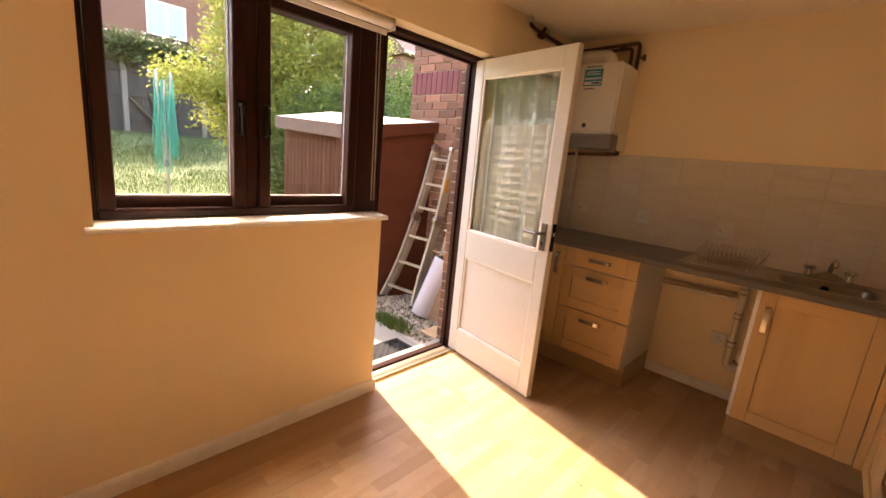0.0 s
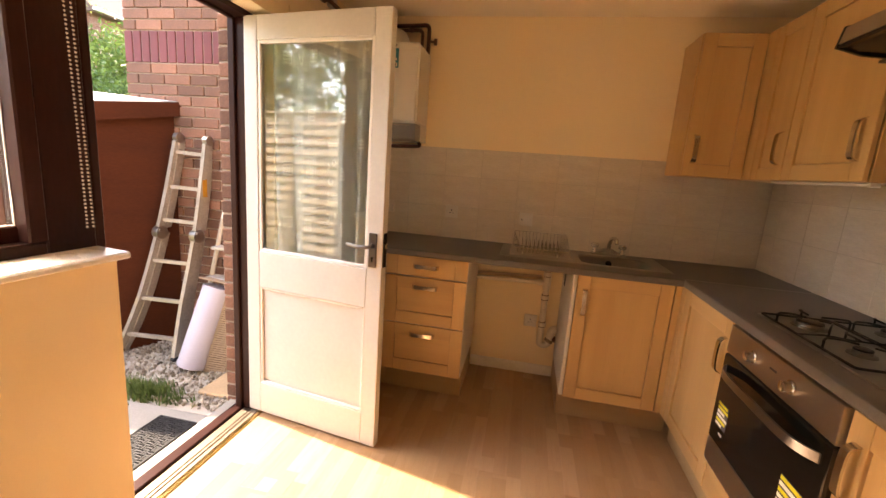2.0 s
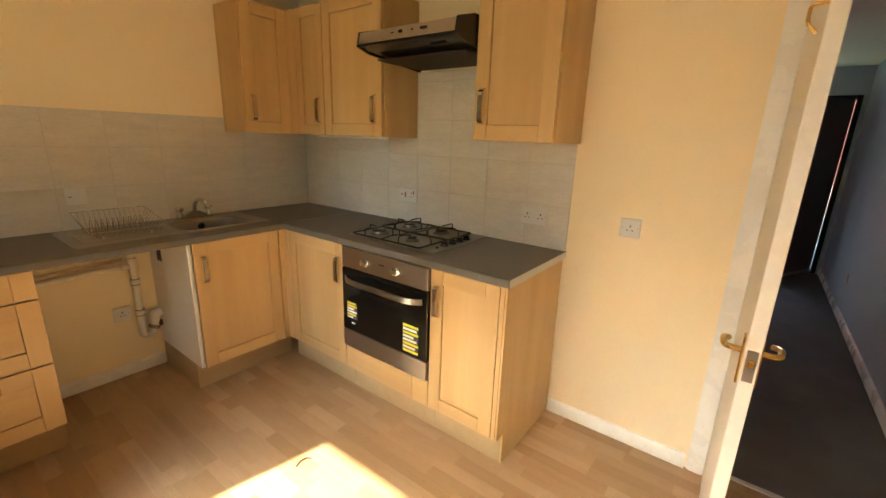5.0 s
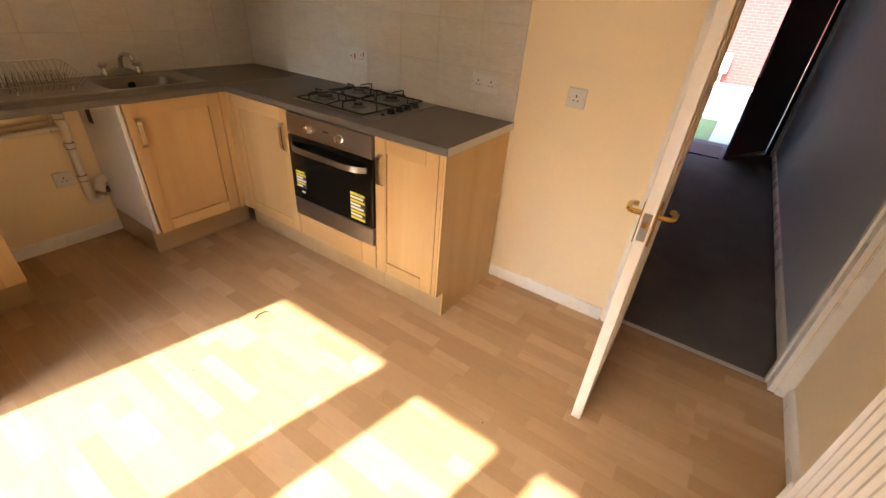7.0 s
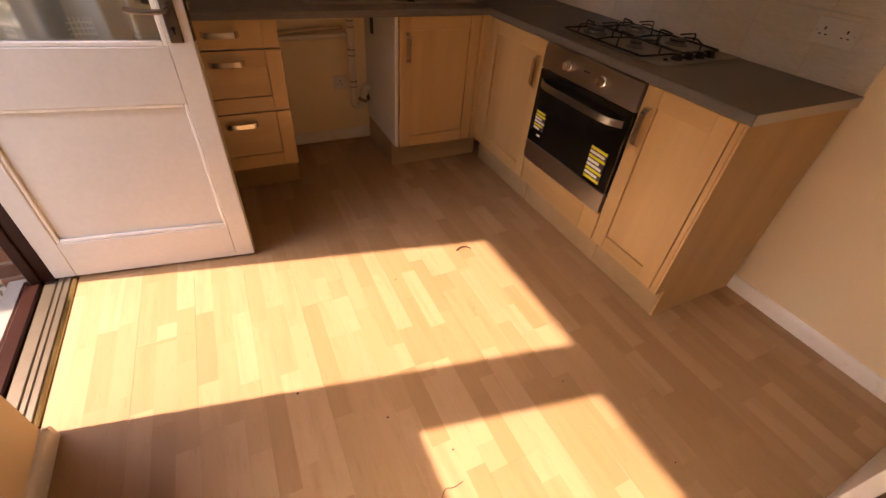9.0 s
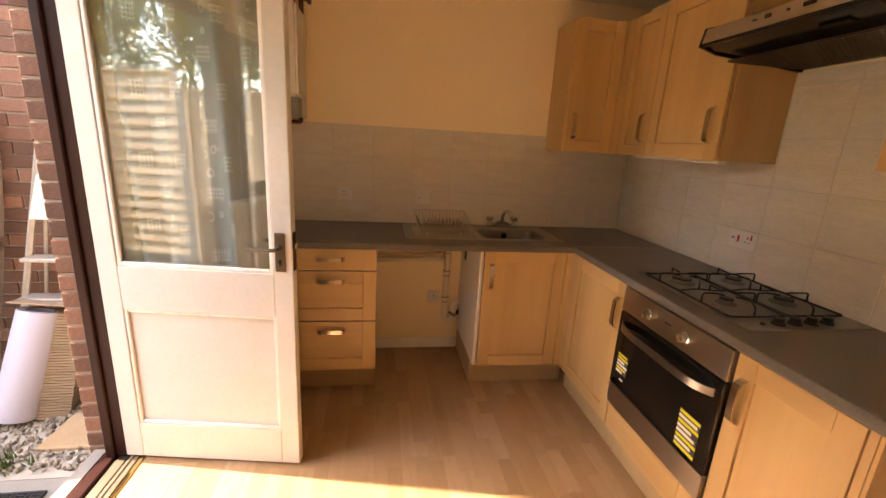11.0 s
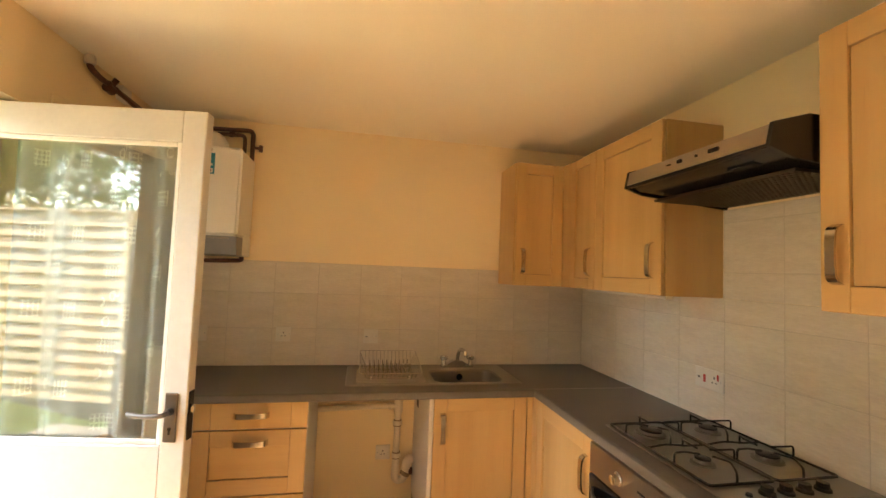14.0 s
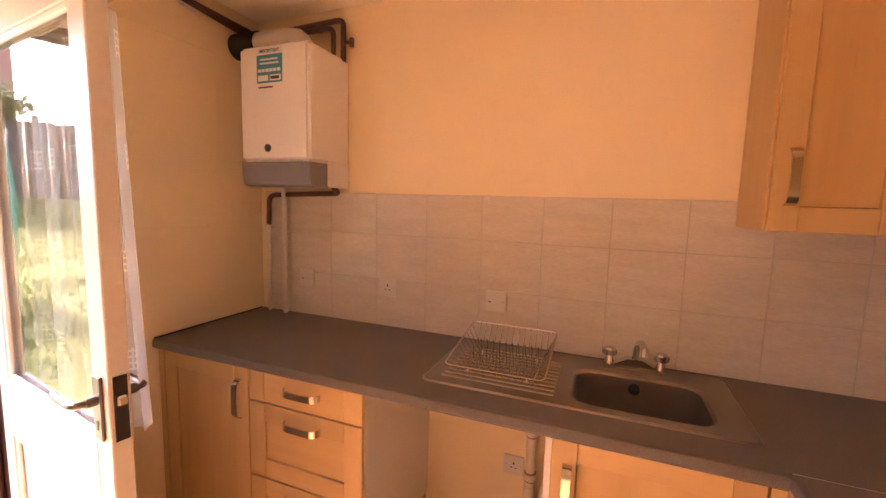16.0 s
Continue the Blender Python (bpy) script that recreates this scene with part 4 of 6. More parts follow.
sticker("energy_label", door, 3.128, 3.225, 0.418, 0.568, [(YELLOW, 1), (PAPER, 0.9), (YELLOW, 1), (PAPER, 0.7), (PAPER, 0.9), (YELLOW, 1), (PAPER, 0.8), (YELLOW, 1)], "yellow and white printed energy label")
sticker("warranty_label", door, 3.555, 3.63, 0.475, 0.57, [(YELLOW, 0.9), (YELLOW, 1), (PAPER, 0.7), (PAPER, 1), (YELLOW, 0.9), (PAPER, 0.6)], "yellow and white printed warranty label")
part("rating_label", boxes(((2.3158, 3.57, 0.447), (2.3166, 3.595, 0.455))), PAPER, door)

# ---------------------------------------------------------------- gas hob
hob = thing("gas_hob", (2.66, 3.42, 0.905), "four-burner stainless steel gas hob with black pan supports", "hob")
hx0, hx1, hy0, hy1 = 2.412, 2.90, 3.128, 3.712
bm = bmesh.new()
extrude_profile(bm, [(hx0, hy0), (hx1, hy0), (hx1, hy1), (hx0, hy1)], "z", 0.9055, 0.911)
bmesh.ops.bevel(bm, geom=[e for e in bm.edges], offset=0.002, segments=1, affect="EDGES")
part("plate", bm, STEEL, hob, "stainless steel hob plate")
def rounded_frame(x0, x1, y0, y1, r, z, n=4):
    """Corner-rounded rectangle of points at height z."""
    out = []
    for cx, cy, a0 in ((x1 - r, y1 - r, 0), (x0 + r, y1 - r, 90), (x0 + r, y0 + r, 180), (x1 - r, y0 + r, 270)):
        out += [(cx + r * math.cos(radians(a0 + 90 * k / n)), cy + r * math.sin(radians(a0 + 90 * k / n)), z) for k in range(n + 1)]
    return out


BURN = [(2.53, 3.60, 0.042), (2.78, 3.60, 0.034), (2.53, 3.36, 0.026), (2.78, 3.36, 0.036)]
for x, y, r in BURN:
    bm = bmesh.new()
    lathe(bm, [(r + 0.012, 0.911), (r + 0.01, 0.915), (r, 0.917), (r - 0.002, 0.926), (r - 0.004, 0.926)], (x, y, 0), 24)
    ring = part("burner", bm, BURNER, hob)
    bm = bmesh.new()
    lathe(bm, [(r - 0.003, 0.926), (r - 0.002, 0.931), (r - 0.008, 0.933), (0.002, 0.934)], (x, y, 0), 24)
    part("burner_cap", bm, BLACK, ring, "black enamel burner cap")
for xa, xb in ((2.425, 2.650), (2.66, 2.885)):
    bm = bmesh.new()
    y0, y1, z0, z1, xm = 3.225, 3.70, 0.916, 0.950, (xa + xb) / 2
    tube(bm, rounded_frame(xa, xb, y0, y1, 0.012, z0), 0.0042, 6, closed=True)
    for yy in (3.60, 3.36):
        for sgn in (-1, 1):
            tube(bm, [(xm + sgn * 0.112, yy, z0), (xm + sgn * 0.112, yy, z1), (xm + sgn * 0.07, yy, z1 + 0.001), (xm + sgn * 0.03, yy + sgn * 0.012, z1 - 0.003)], 0.0036, 6, 0.01)
    for ya, yb, side in ((y0, 3.33, 1), (3.475, 3.39, -1), (3.485, 3.57, 1), (y1, 3.63, -1)):
        ym = (ya + yb) / 2
        tube(bm, [(xm - 0.02 * side, ya, z0), (xm - 0.02 * side, ya, z1 - 0.004), (xm + 0.012 * side, ym, z1 + 0.002), (xm, yb, z1 - 0.004)], 0.0036, 6, 0.012)
    tube(bm, [(xa, 3.48, z0), (xm - 0.03, 3.49, z0 + 0.004), (xm + 0.03, 3.47, z0 + 0.004), (xb, 3.48, z0)], 0.0036, 6, 0.02)
    part("pan_support", bm, BLACK, hob, "black enamelled wire pan support")
for i in range(4):
    bm = bmesh.new()
    lathe(bm, [(0.021, 0.911), (0.020, 0.918), (0.016, 0.92), (0.015, 0.934), (0.001, 0.935)], (2.56 + i * 0.064, 3.172, 0), 18)
    part("control_knob", bm, BLACK, hob)
bm = bmesh.new()
lathe(bm, [(0.009, 0.911), (0.008, 0.918), (0.001, 0.919)], (2.50, 3.172, 0), 12)
part("ignition_button", bm, BLACK, hob)

# ---------------------------------------------------------------- sink, tap, drainer
sink = thing("sink", (1.85, 4.5, 0.905), "stainless steel inset sink with ribbed drainer", "sink")
sx0, sx1, sy0, sy1 = 1.385, 2.318, 4.312, 4.752
bx0, bx1, by0, by1 = 1.845, 2.235, 4.36, 4.64


def rounded(x0, x1, y0, y1, r, z, n=6):
    return rounded_frame(x0, x1, y0, y1, r, z, n)


bm = bmesh.new()
loops = [rounded(sx0, sx1, sy0, sy1, 0.03, 0.9058), rounded(sx0 + 0.006, sx1 - 0.006, sy0 + 0.006, sy1 - 0.006, 0.03, 0.911), rounded(sx0 + 0.02, sx1 - 0.02, sy0 + 0.02, sy1 - 0.02, 0.03, 0.9085),
         rounded(bx0, bx1, by0, by1, 0.06, 0.908), rounded(bx0 + 0.008, bx1 - 0.008, by0 + 0.008, by1 - 0.008, 0.06, 0.900), rounded(bx0 + 0.02, bx1 - 0.02, by0 + 0.02, by1 - 0.02, 0.06, 0.78),
         rounded(bx0 + 0.05, bx1 - 0.05, by0 + 0.05, by1 - 0.05, 0.05, 0.755), rounded(bx0 + 0.17, bx1 - 0.17, by0 + 0.12, by1 - 0.12, 0.015, 0.75)]
rings = [[bm.verts.new(p) for p in lp] for lp in loops]
for a, b in zip(rings, rings[1:]):
    for k in range(len(a)):
        bm.faces.new((a[k], a[(k + 1) % len(a)], b[(k + 1) % len(a)], b[k]))
bm.faces.new(rings[-1])
bmesh.ops.recalc_face_normals(bm, faces=bm.faces)
for f in bm.faces:
    if f.normal.z < -0.5:
        f.normal_flip()
part("basin", bm, STEEL, sink, "stainless steel bowl and surround")
bm = bmesh.new()
for k in range(10):
    y = 4.375 + k * 0.03
    tube(bm, [(1.44, y, 0.9085), (1.80, y, 0.9085)], 0.0042, 8)
part("drainer_ribs", bm, STEEL, sink)
bm = bmesh.new()
lathe(bm, [(0.019, 4.6270), (0.019, 4.622), (0.013, 4.620), (0.001, 4.6205)], (2.04, 0, 0.868), 18, "y")
part("overflow", bm, BLACK, sink, "black overflow outlet")
tap = thing("mixer_tap", (2.04, 4.695, 0.91), "chrome two-handle deck mixer tap", "tap")
bm = bmesh.new()
extrude_profile(bm, [(1.945, 4.672), (2.135, 4.672), (2.14, 4.68), (2.14, 4.712), (2.135, 4.72), (1.945, 4.72), (1.94, 4.712), (1.94, 4.68)], "z", 0.9115, 0.925)
extrude_profile(bm, [(1.965, 0.924), (2.115, 0.924), (2.065, 0.952), (2.015, 0.952)], "y", 4.678, 4.714)
part("bridge", bm, CHROME, tap)
for x in (1.957, 2.123):
    bm = bmesh.new()
    lathe(bm, [(0.017, 0.925), (0.014, 0.945), (0.012, 0.952), (0.021, 0.956), (0.022, 0.975), (0.016, 0.981), (0.001, 0.982)], (x, 4.696, 0), 16)
    for k in range(6):
        a = k * math.pi / 3
        rod(bm, (x + 0.021 * math.cos(a), 4.696 + 0.021 * math.sin(a), 0.957), (x + 0.021 * math.cos(a), 4.696 + 0.021 * math.sin(a), 0.974), 0.0045, 8)
    part("tap_handle", bm, CHROME, tap)
bm = bmesh.new()
tube(bm, [(2.04, 4.696, 0.945), (2.045, 4.69, 1.005), (2.052, 4.64, 1.03), (2.058, 4.575, 1.022), (2.058, 4.565, 1.002)], 0.0115, 12, 0.035)
part("spout", bm, CHROME, tap)

rack = thing("dish_rack", (1.6, 4.5, 0.912), "empty chrome wire dish rack on the drainer", "dish rack")
rx0, rx1, ry0, ry1 = 1.465, 1.765, 4.37, 4.655
bm = bmesh.new()
tube(bm, rounded(rx0 - 0.01, rx1 + 0.01, ry0 - 0.02, ry1 + 0.02, 0.02, 1.015, 3), 0.003, 6, closed=True)
tube(bm, rounded(rx0 + 0.03, rx1 - 0.03, ry0 + 0.03, ry1 - 0.03, 0.02, 0.925, 3), 0.0025, 6, closed=True)
def sloped(bm):
    """Lower the basket towards its front."""
    for v in bm.verts:
        v.co.z = 0.925 + (v.co.z - 0.925) * (0.40 + 0.55 * (v.co.y - ry0) / (ry1 - ry0))
    return bm
part("rim", sloped(bm), CHROME, rack)
bm = bmesh.new()
for k in range(13):
    x = rx0 + 0.02 + k * 0.0217
    tube(bm, [(x, ry0 - 0.02, 1.015), (x, ry0 + 0.03, 0.925), (x, ry1 - 0.03, 0.925), (x, ry1 + 0.02, 1.015)], 0.0014, 5)
for k in range(9):
    y = ry0 + 0.02 + k * 0.032
    tube(bm, [(rx0 - 0.01, y, 1.015), (rx0 + 0.03, y, 0.925), (rx1 - 0.03, y, 0.925), (rx1 + 0.01, y, 1.015)], 0.0014, 5)
tagged(part("wire_grid", sloped(bm), WIRE, rack), kind="stuff")
bm = bmesh.new()
for k in range(10):
    x = rx0 + 0.045 + k * 0.0235
    for y in (ry0 + 0.075, ry0 + 0.175):
        tube(bm, [(x, y, 0.926), (x, y + 0.015, 0.98), (x, y + 0.045, 0.98), (x, y + 0.06, 0.926)], 0.0014, 5, 0.01)
tagged(part("plate_divider", bm, WIRE, rack), kind="stuff")
for x, y in ((rx0 + 0.05, ry0 + 0.05), (rx1 - 0.05, ry0 + 0.05), (rx0 + 0.05, ry1 - 0.05), (rx1 - 0.05, ry1 - 0.05)):
    part("foot", rod(bmesh.new(), (x, y, 0.9125), (x, y, 0.926), 0.004, 8), PLASTIC, rack)

# ---------------------------------------------------------------- pipes under the drainer
waste = thing("waste_pipe", (1.69, 4.73, 0.1), "cream plastic waste pipe with trap under the drainer", "pipe")
PX, PY = 1.70, 4.735
part("stand_pipe", tube(bmesh.new(), [(PX, PY, 0.868), (PX - 0.006, PY, 0.34)], 0.0195, 14), WASTE, waste)
part("trap", tube(bmesh.new(), [(PX - 0.006, PY, 0.345), (PX - 0.006, PY, 0.238), (PX + 0.045, PY, 0.238), (PX + 0.058, PY, 0.285)], 0.0215, 16, 0.032), WASTE, waste)
part("elbow", tube(bmesh.new(), [(PX + 0.055, PY, 0.272), (PX + 0.064, PY, 0.352), (PX + 0.098, PY, 0.362)], 0.0265, 16, 0.03), WASTE, waste, "thick cream plastic elbow")
part("elbow_ring", tube(bmesh.new(), [(PX + 0.050, PY, 0.268), (PX + 0.059, PY, 0.288)], 0.0295, 16), GRIME, waste, "dirty brown joint")
for z in (0.386, 0.575, 0.735):
    bm = bmesh.new()
    lathe(bm, [(0.0205, z - 0.014), (0.0265, z - 0.012), (0.0265, z + 0.012), (0.0205, z + 0.014)], (PX - 0.004, PY, 0), 16)
    col = part("collar", bm, WASTE, waste)
    for dz in (-0.0165, 0.0165):
        bm = bmesh.new()
        lathe(bm, [(0.0197, z + dz - 0.003), (0.0225, z + dz - 0.003), (0.0225, z + dz + 0.003), (0.0197, z + dz + 0.003)], (PX - 0.004, PY, 0), 16)
        part("grime_ring", bm, GRIME, col, "dirty brown joint")
tee = part("tee", lathe(bmesh.new(), [(0.0245, 0.635), (0.0255, 0.64), (0.0255, 0.71), (0.0245, 0.715)], (PX - 0.002, PY, 0), 16), WASTE, waste)
part("branch_socket", lathe(bmesh.new(), [(0.017, PX - 0.062), (0.0215, PX - 0.060), (0.0215, PX - 0.045), (0.018, PX - 0.043), (0.018, PX - 0.01)], (0, PY, 0.674), 16, "x"), WASTE, tee)
part("compression_nut", lathe(bmesh.new(), [(0.017, 1.772), (0.022, 1.774), (0.022, 1.794), (0.017, 1.796)], (0, PY - 0.004, 0.29), 8, "x"), PIPE, waste, "dirty brown trap nut")
single("overflow_pipe", tube(bmesh.new(), [(1.23, 4.768, 0.690), (1.44, 4.768, 0.697), (1.66, 4.768, 0.708)], 0.0095, 10), TANPIPE, (1.4, 4.75, 0.66), "thin tan pipe running to the waste stack", "pipe")
single("hose_pipe", tube(bmesh.new(), [(1.23, 4.748, 0.660), (1.645, 4.736, 0.674)], 0.0155, 12), WASTE, (1.4, 4.74, 0.64), "cream pipe running to the waste stack", "pipe")


# ---------------------------------------------------------------- sockets
def outlet(name, label, m, double=False, kind="socket", red=False):
    """A white wall plate; local x along the wall, y out of it, z up."""
    w = 0.146 if double else 0.086
    o = thing(name, (0, 0, 0), label, "socket", "wall sockets", m=m)
    part("plate", boxes(((-w / 2, 0, -0.043), (w / 2, 0.009, 0.043)), bevel=0.003), PLASTIC, o)
    for cx in ((-0.036, 0.036) if double else (0.0,)):
        if red:
            if cx > 0:
                part("rocker", boxes(((0.014, 0.0085, -0.016), (0.026, 0.013, 0.016)), bevel=0.002), RED, o, "red rocker switch")
                part("indicator", boxes(((0.045, 0.0085, -0.004), (0.056, 0.0098, 0.004))), INK, o)
            else:
                part("rocker", boxes(((-0.052, 0.0085, 0.002), (-0.043, 0.0125, 0.028)), bevel=0.002), RED, o, "red rocker switch")
                part("pin_holes", boxes(((-0.031, 0.0085, 0.006), (-0.025, 0.0098, 0.016)), ((-0.042, 0.0085, -0.012), (-0.034, 0.0098, -0.008)), ((-0.022, 0.0085, -0.012), (-0.014, 0.0098, -0.008))), INK, o)
            continue
        if kind == "spur":
            e = 0.011
            part("switch", boxes(((cx - e, 0.0085, -0.012), (cx + e, 0.0125, 0.014)), bevel=0.002), PLASTIC, o)
            part("fuse_slot", boxes(((cx + 0.018, 0.0088, -0.006), (cx + 0.03, 0.0098, -0.002))), INK, o)
            continue
        part("pin_holes", boxes(((cx - 0.003, 0.0085, 0.004), (cx + 0.003, 0.0098, 0.014)), ((cx - 0.014, 0.0085, -0.012), (cx - 0.006, 0.0098, -0.008)), ((cx + 0.006, 0.0085, -0.012), (cx + 0.014, 0.0098, -0.008))), INK, o)
        part("switch", boxes(((cx - 0.02, 0.0085, 0.022), (cx - 0.010, 0.012, 0.034)), bevel=0.001), PLASTIC, o)
    for sx in (-1, 1):
        part("screw", rod(bmesh.new(), (sx * (w / 2 - 0.012), 0.008, 0), (sx * (w / 2 - 0.012), 0.0098, 0), 0.003, 8), GREYMETAL, o)
    return o


def on_north(x, z, d=0.0):
    return pose(x, YN - d, z, 0, 0, 180)


def on_east(y, z, d=0.0):
    return pose(XE - d, y, z, 0, 0, 90)


outlet("fused_spur", "white fused connection unit on the tiles", on_north(0.56, 1.09, 0.008), kind="spur")
outlet("socket", "white single plug socket on the tiles", on_north(1.012, 1.088, 0.008))
outlet("fused_spur", "white fused switch plate on the tiles", on_north(1.515, 1.08, 0.008), kind="spur")
outlet("socket", "white single plug socket under the drainer", on_north(1.62, 0.385))
outlet("cooker_switch", "white cooker switch with red rockers on the tiles", on_east(3.725, 1.078, 0.008), True, red=True)
outlet("socket", "white double plug socket on the tiles", on_east(2.866, 1.062, 0.008), True)
outlet("socket", "white single plug socket on the painted wall", on_east(2.403, 1.068))

# ---------------------------------------------------------------- boiler with flue and pipes
boiler = thing("boiler", (0.62, 4.63, 1.52), "white wall-hung combi boiler with grey base trim", "boiler")
bm = boxes(((0.436, 4.503, 1.628), (0.798, YN - 0.003, 2.092)), bevel=0.014, seg=3)
part("casing", bm, BOILERWHITE, boiler)
part("back_frame", boxes(((0.44, 4.62, 1.528), (0.796, YN - 0.002, 1.640)), bevel=0.004), BOILERWHITE, boiler)
bm = bmesh.new()
extrude_profile(bm, [(4.507, 1.626), (4.507, 1.575), (4.515, 1.533), (4.535, 1.524), (4.632, 1.524), (4.632, 1.626)], "x", 0.439, 0.795)
part("control_flap", bm, GREYPLASTIC, boiler, "grey plastic control flap")
part("flap_slot", boxes(((0.45, 4.5025, 1.612), (0.76, 4.5065, 1.622))), STEEL, boiler)
bm = bmesh.new()
lathe(bm, [(0.016, 4.5030), (0.016, 4.4995), (0.001, 4.499)], (0.588, 0, 1.682), 22, "y")
part("badge", bm, INK, boiler, "round dark badge")
lab = part("notice_label", boxes(((0.536, 4.5015, 1.915), (0.672, 4.5028, 2.082))), PAPER, boiler, "white and teal notice label")
part("teal_field", boxes(((0.538, 4.5008, 1.942), (0.670, 4.5014, 2.052))), TEAL, lab)
for z, x0, x1, h in ((2.030, 0.558, 0.65, 0.007), (2.015, 0.555, 0.655, 0.007), (1.985, 0.545, 0.664, 0.012)):
    for k in range(6):
        w = (x1 - x0) / 6
        part("print_bar", boxes(((x0 + k * w, 4.5001, z), (x0 + k * w + w * 0.8, 4.5007, z + h))), PAPER, lab)
for x0, x1 in ((0.545, 0.598), (0.606, 0.662)):
    part("print_box", boxes(((x0, 4.5001, 1.95), (x1, 4.5007, 1.972))), PAPER, lab)
part("print_bar", boxes(((0.61, 4.4995, 1.955), (0.655, 4.50, 1.967))), INK, lab)
part("print_bar", boxes(((0.545, 4.5005, 1.922), (0.62, 4.5014, 1.928))), INK, lab)
fc = bpy.data.curves.new("word", "FONT")
fc.body, fc.size, fc.align_x, fc.offset = "IMPORTANT", 0.019, "CENTER", 0.0006
wd = new("word", fc)
wd.matrix_world = pose(0.604, 4.5008, 2.060, 90, 0, 0)
dg = bpy.context.evaluated_depsgraph_get()
me = bpy.data.meshes.new_from_object(wd.evaluated_get(dg))
bpy.data.objects.remove(wd)
bmw = bmesh.new()
bmw.from_mesh(me)
bmw.transform(pose(0.604, 4.5008, 2.060, 90, 0, 0))
part("word", bmw, INK, lab, "printed word IMPORTANT", smooth=False)

flue = thing("boiler_flue", (0.5, 4.65, 2.09), "white plastic flue elbow above the boiler", "flue")
bm = bmesh.new()
tube(bm, [(0.63, 4.66, 2.09), (0.63, 4.66, 2.155), (0.52, 4.66, 2.165), (0.40, 4.66, 2.165)], 0.052, 20, 0.06)
part("elbow", bm, PLASTIC, flue)
bm = bmesh.new()
tube(bm, [(0.405, 4.66, 2.165), (XW + 0.001, 4.66, 2.165)], 0.057, 20)
part("wall_collar", bm, RUBBER, flue, "black rubber flue collar")

pipes = thing("heating_pipes", (0.5, 4.7, 2.2), "brown painted copper pipes along the ceiling to the boiler", "pipe")
bm = bmesh.new()
tube(bm, [(0.292, 4.13, H), (0.292, 4.13, 2.275), (0.292, 4.20, 2.262), (0.292, 4.755, 2.245), (0.782, 4.755, 2.262), (0.782, 4.755, 2.085)], 0.0125, 10, 0.03)
part("flow_pipe", bm, PIPE, pipes)
bm = bmesh.new()
tube(bm, [(0.30, 4.25, 2.262), (0.30, 4.73, 2.215), (0.745, 4.735, 2.225), (0.745, 4.735, 2.085)], 0.011, 10, 0.03)
part("return_pipe", bm, PIPE, pipes)
bm = bmesh.new()
lathe(bm, [(0.0135, 2.285), (0.02, 2.288), (0.02, 2.318), (0.013, H)], (0.292, 4.13, 0), 14)
part("fitting", bm, PLASTIC, pipes, "pale pipe collar")
bm = bmesh.new()
rod(bm, (0.292, 4.255, 2.245), (0.292, 4.295, 2.243), 0.021, 12)
rod(bm, (0.292, 4.275, 2.25), (0.32, 4.275, 2.29), 0.012, 10)
part("valve", bm, PIPE, pipes)
bm = bmesh.new()
rod(bm, (0.782, 4.755, 2.165), (0.828, 4.752, 2.16), 0.008, 10)
rod(bm, (0.828, 4.752, 2.142), (0.828, 4.752, 2.178), 0.011, 10)
part("drain_cock", bm, PIPE, pipes)
for i, z in enumerate((2.255, 2.225)):
    bm = bmesh.new()
    lathe(bm, [(0.0125, 0.80 - 0.13 - 0.012), (0.0155, 0.66), (0.0155, 0.68), (0.0125, 0.682)], (0, 4.755 - 0.02 * i, z), 12, "x")
    part("joint", bm, PIPE, pipes)
dp = thing("boiler_drain_pipes", (0.42, 4.75, 0.906), "white and brown pipes from the boiler down to the worktop", "pipe")
part("condensate_pipe", tube(bmesh.new(), [(0.448, 4.745, 1.528), (0.442, 4.75, 0.906)], 0.0125, 10), PLASTIC, dp, "white plastic condensate pipe")
part("gas_pipe", tube(bmesh.new(), [(0.77, 4.70, 1.53), (0.77, 4.74, 1.505), (0.345, 4.755, 1.49), (0.335, 4.757, 1.30)], 0.012, 10, 0.04), PIPE, dp)
part("lower_pipe", tube(bmesh.new(), [(0.335, 4.757, 1.30), (0.335, 4.757, 0.906)], 0.009, 10), WASTE, dp)
part("compression_joint", lathe(bmesh.new(), [(0.013, 1.30), (0.016, 1.305), (0.016, 1.34), (0.013, 1.345)], (0.335, 4.757, 0), 12), WASTE, dp)
single("wall_panel", boxes(((XW, 3.98, 1.345), (XW + 0.007, 4.535, 2.10)), bevel=0.003), WALL, (XW, 4.25, 1.345), "painted board patch on the garden wall", "panel")
single("junction_box", boxes(((XW + 0.001, 4.37, 2.235), (XW + 0.03, 4.45, 2.305)), bevel=0.004), PLASTIC, (XW, 4.41, 2.235), "small white junction box near the ceiling", "junction box")

# ---------------------------------------------------------------- pendant lampshade
lamp = thing("pendant_lamp", (1.64, 2.90, H), "woven beige scalloped pendant lampshade with braided trim, unlit", "lamp")
LX, LY, Z0, Z1 = 1.64, 2.90, 2.068, 2.262
NP, NS = 6, 10
def shade_ring(v, k, s):
    """Point on the shade: v 0 top to 1 bottom, panel k, place s across it."""
    r = 0.045 + 0.066 * math.sin(min(1, v * 1.25) * math.pi / 2) - 0.012 * max(0, v - 0.8) / 0.2
    a = 2 * math.pi * (k + s) / NP - 0.354
    puff = 1 - 0.05 * math.sin(math.pi * s) * v
    z = Z1 - (Z1 - Z0 - 0.02) * v - (0.022 * math.sin(math.pi * s) if v > 0.99 else 0.022 * math.sin(math.pi * s) * v ** 3)
    return Vector((LX + r * puff * math.cos(a), LY + r * puff * math.sin(a), z))
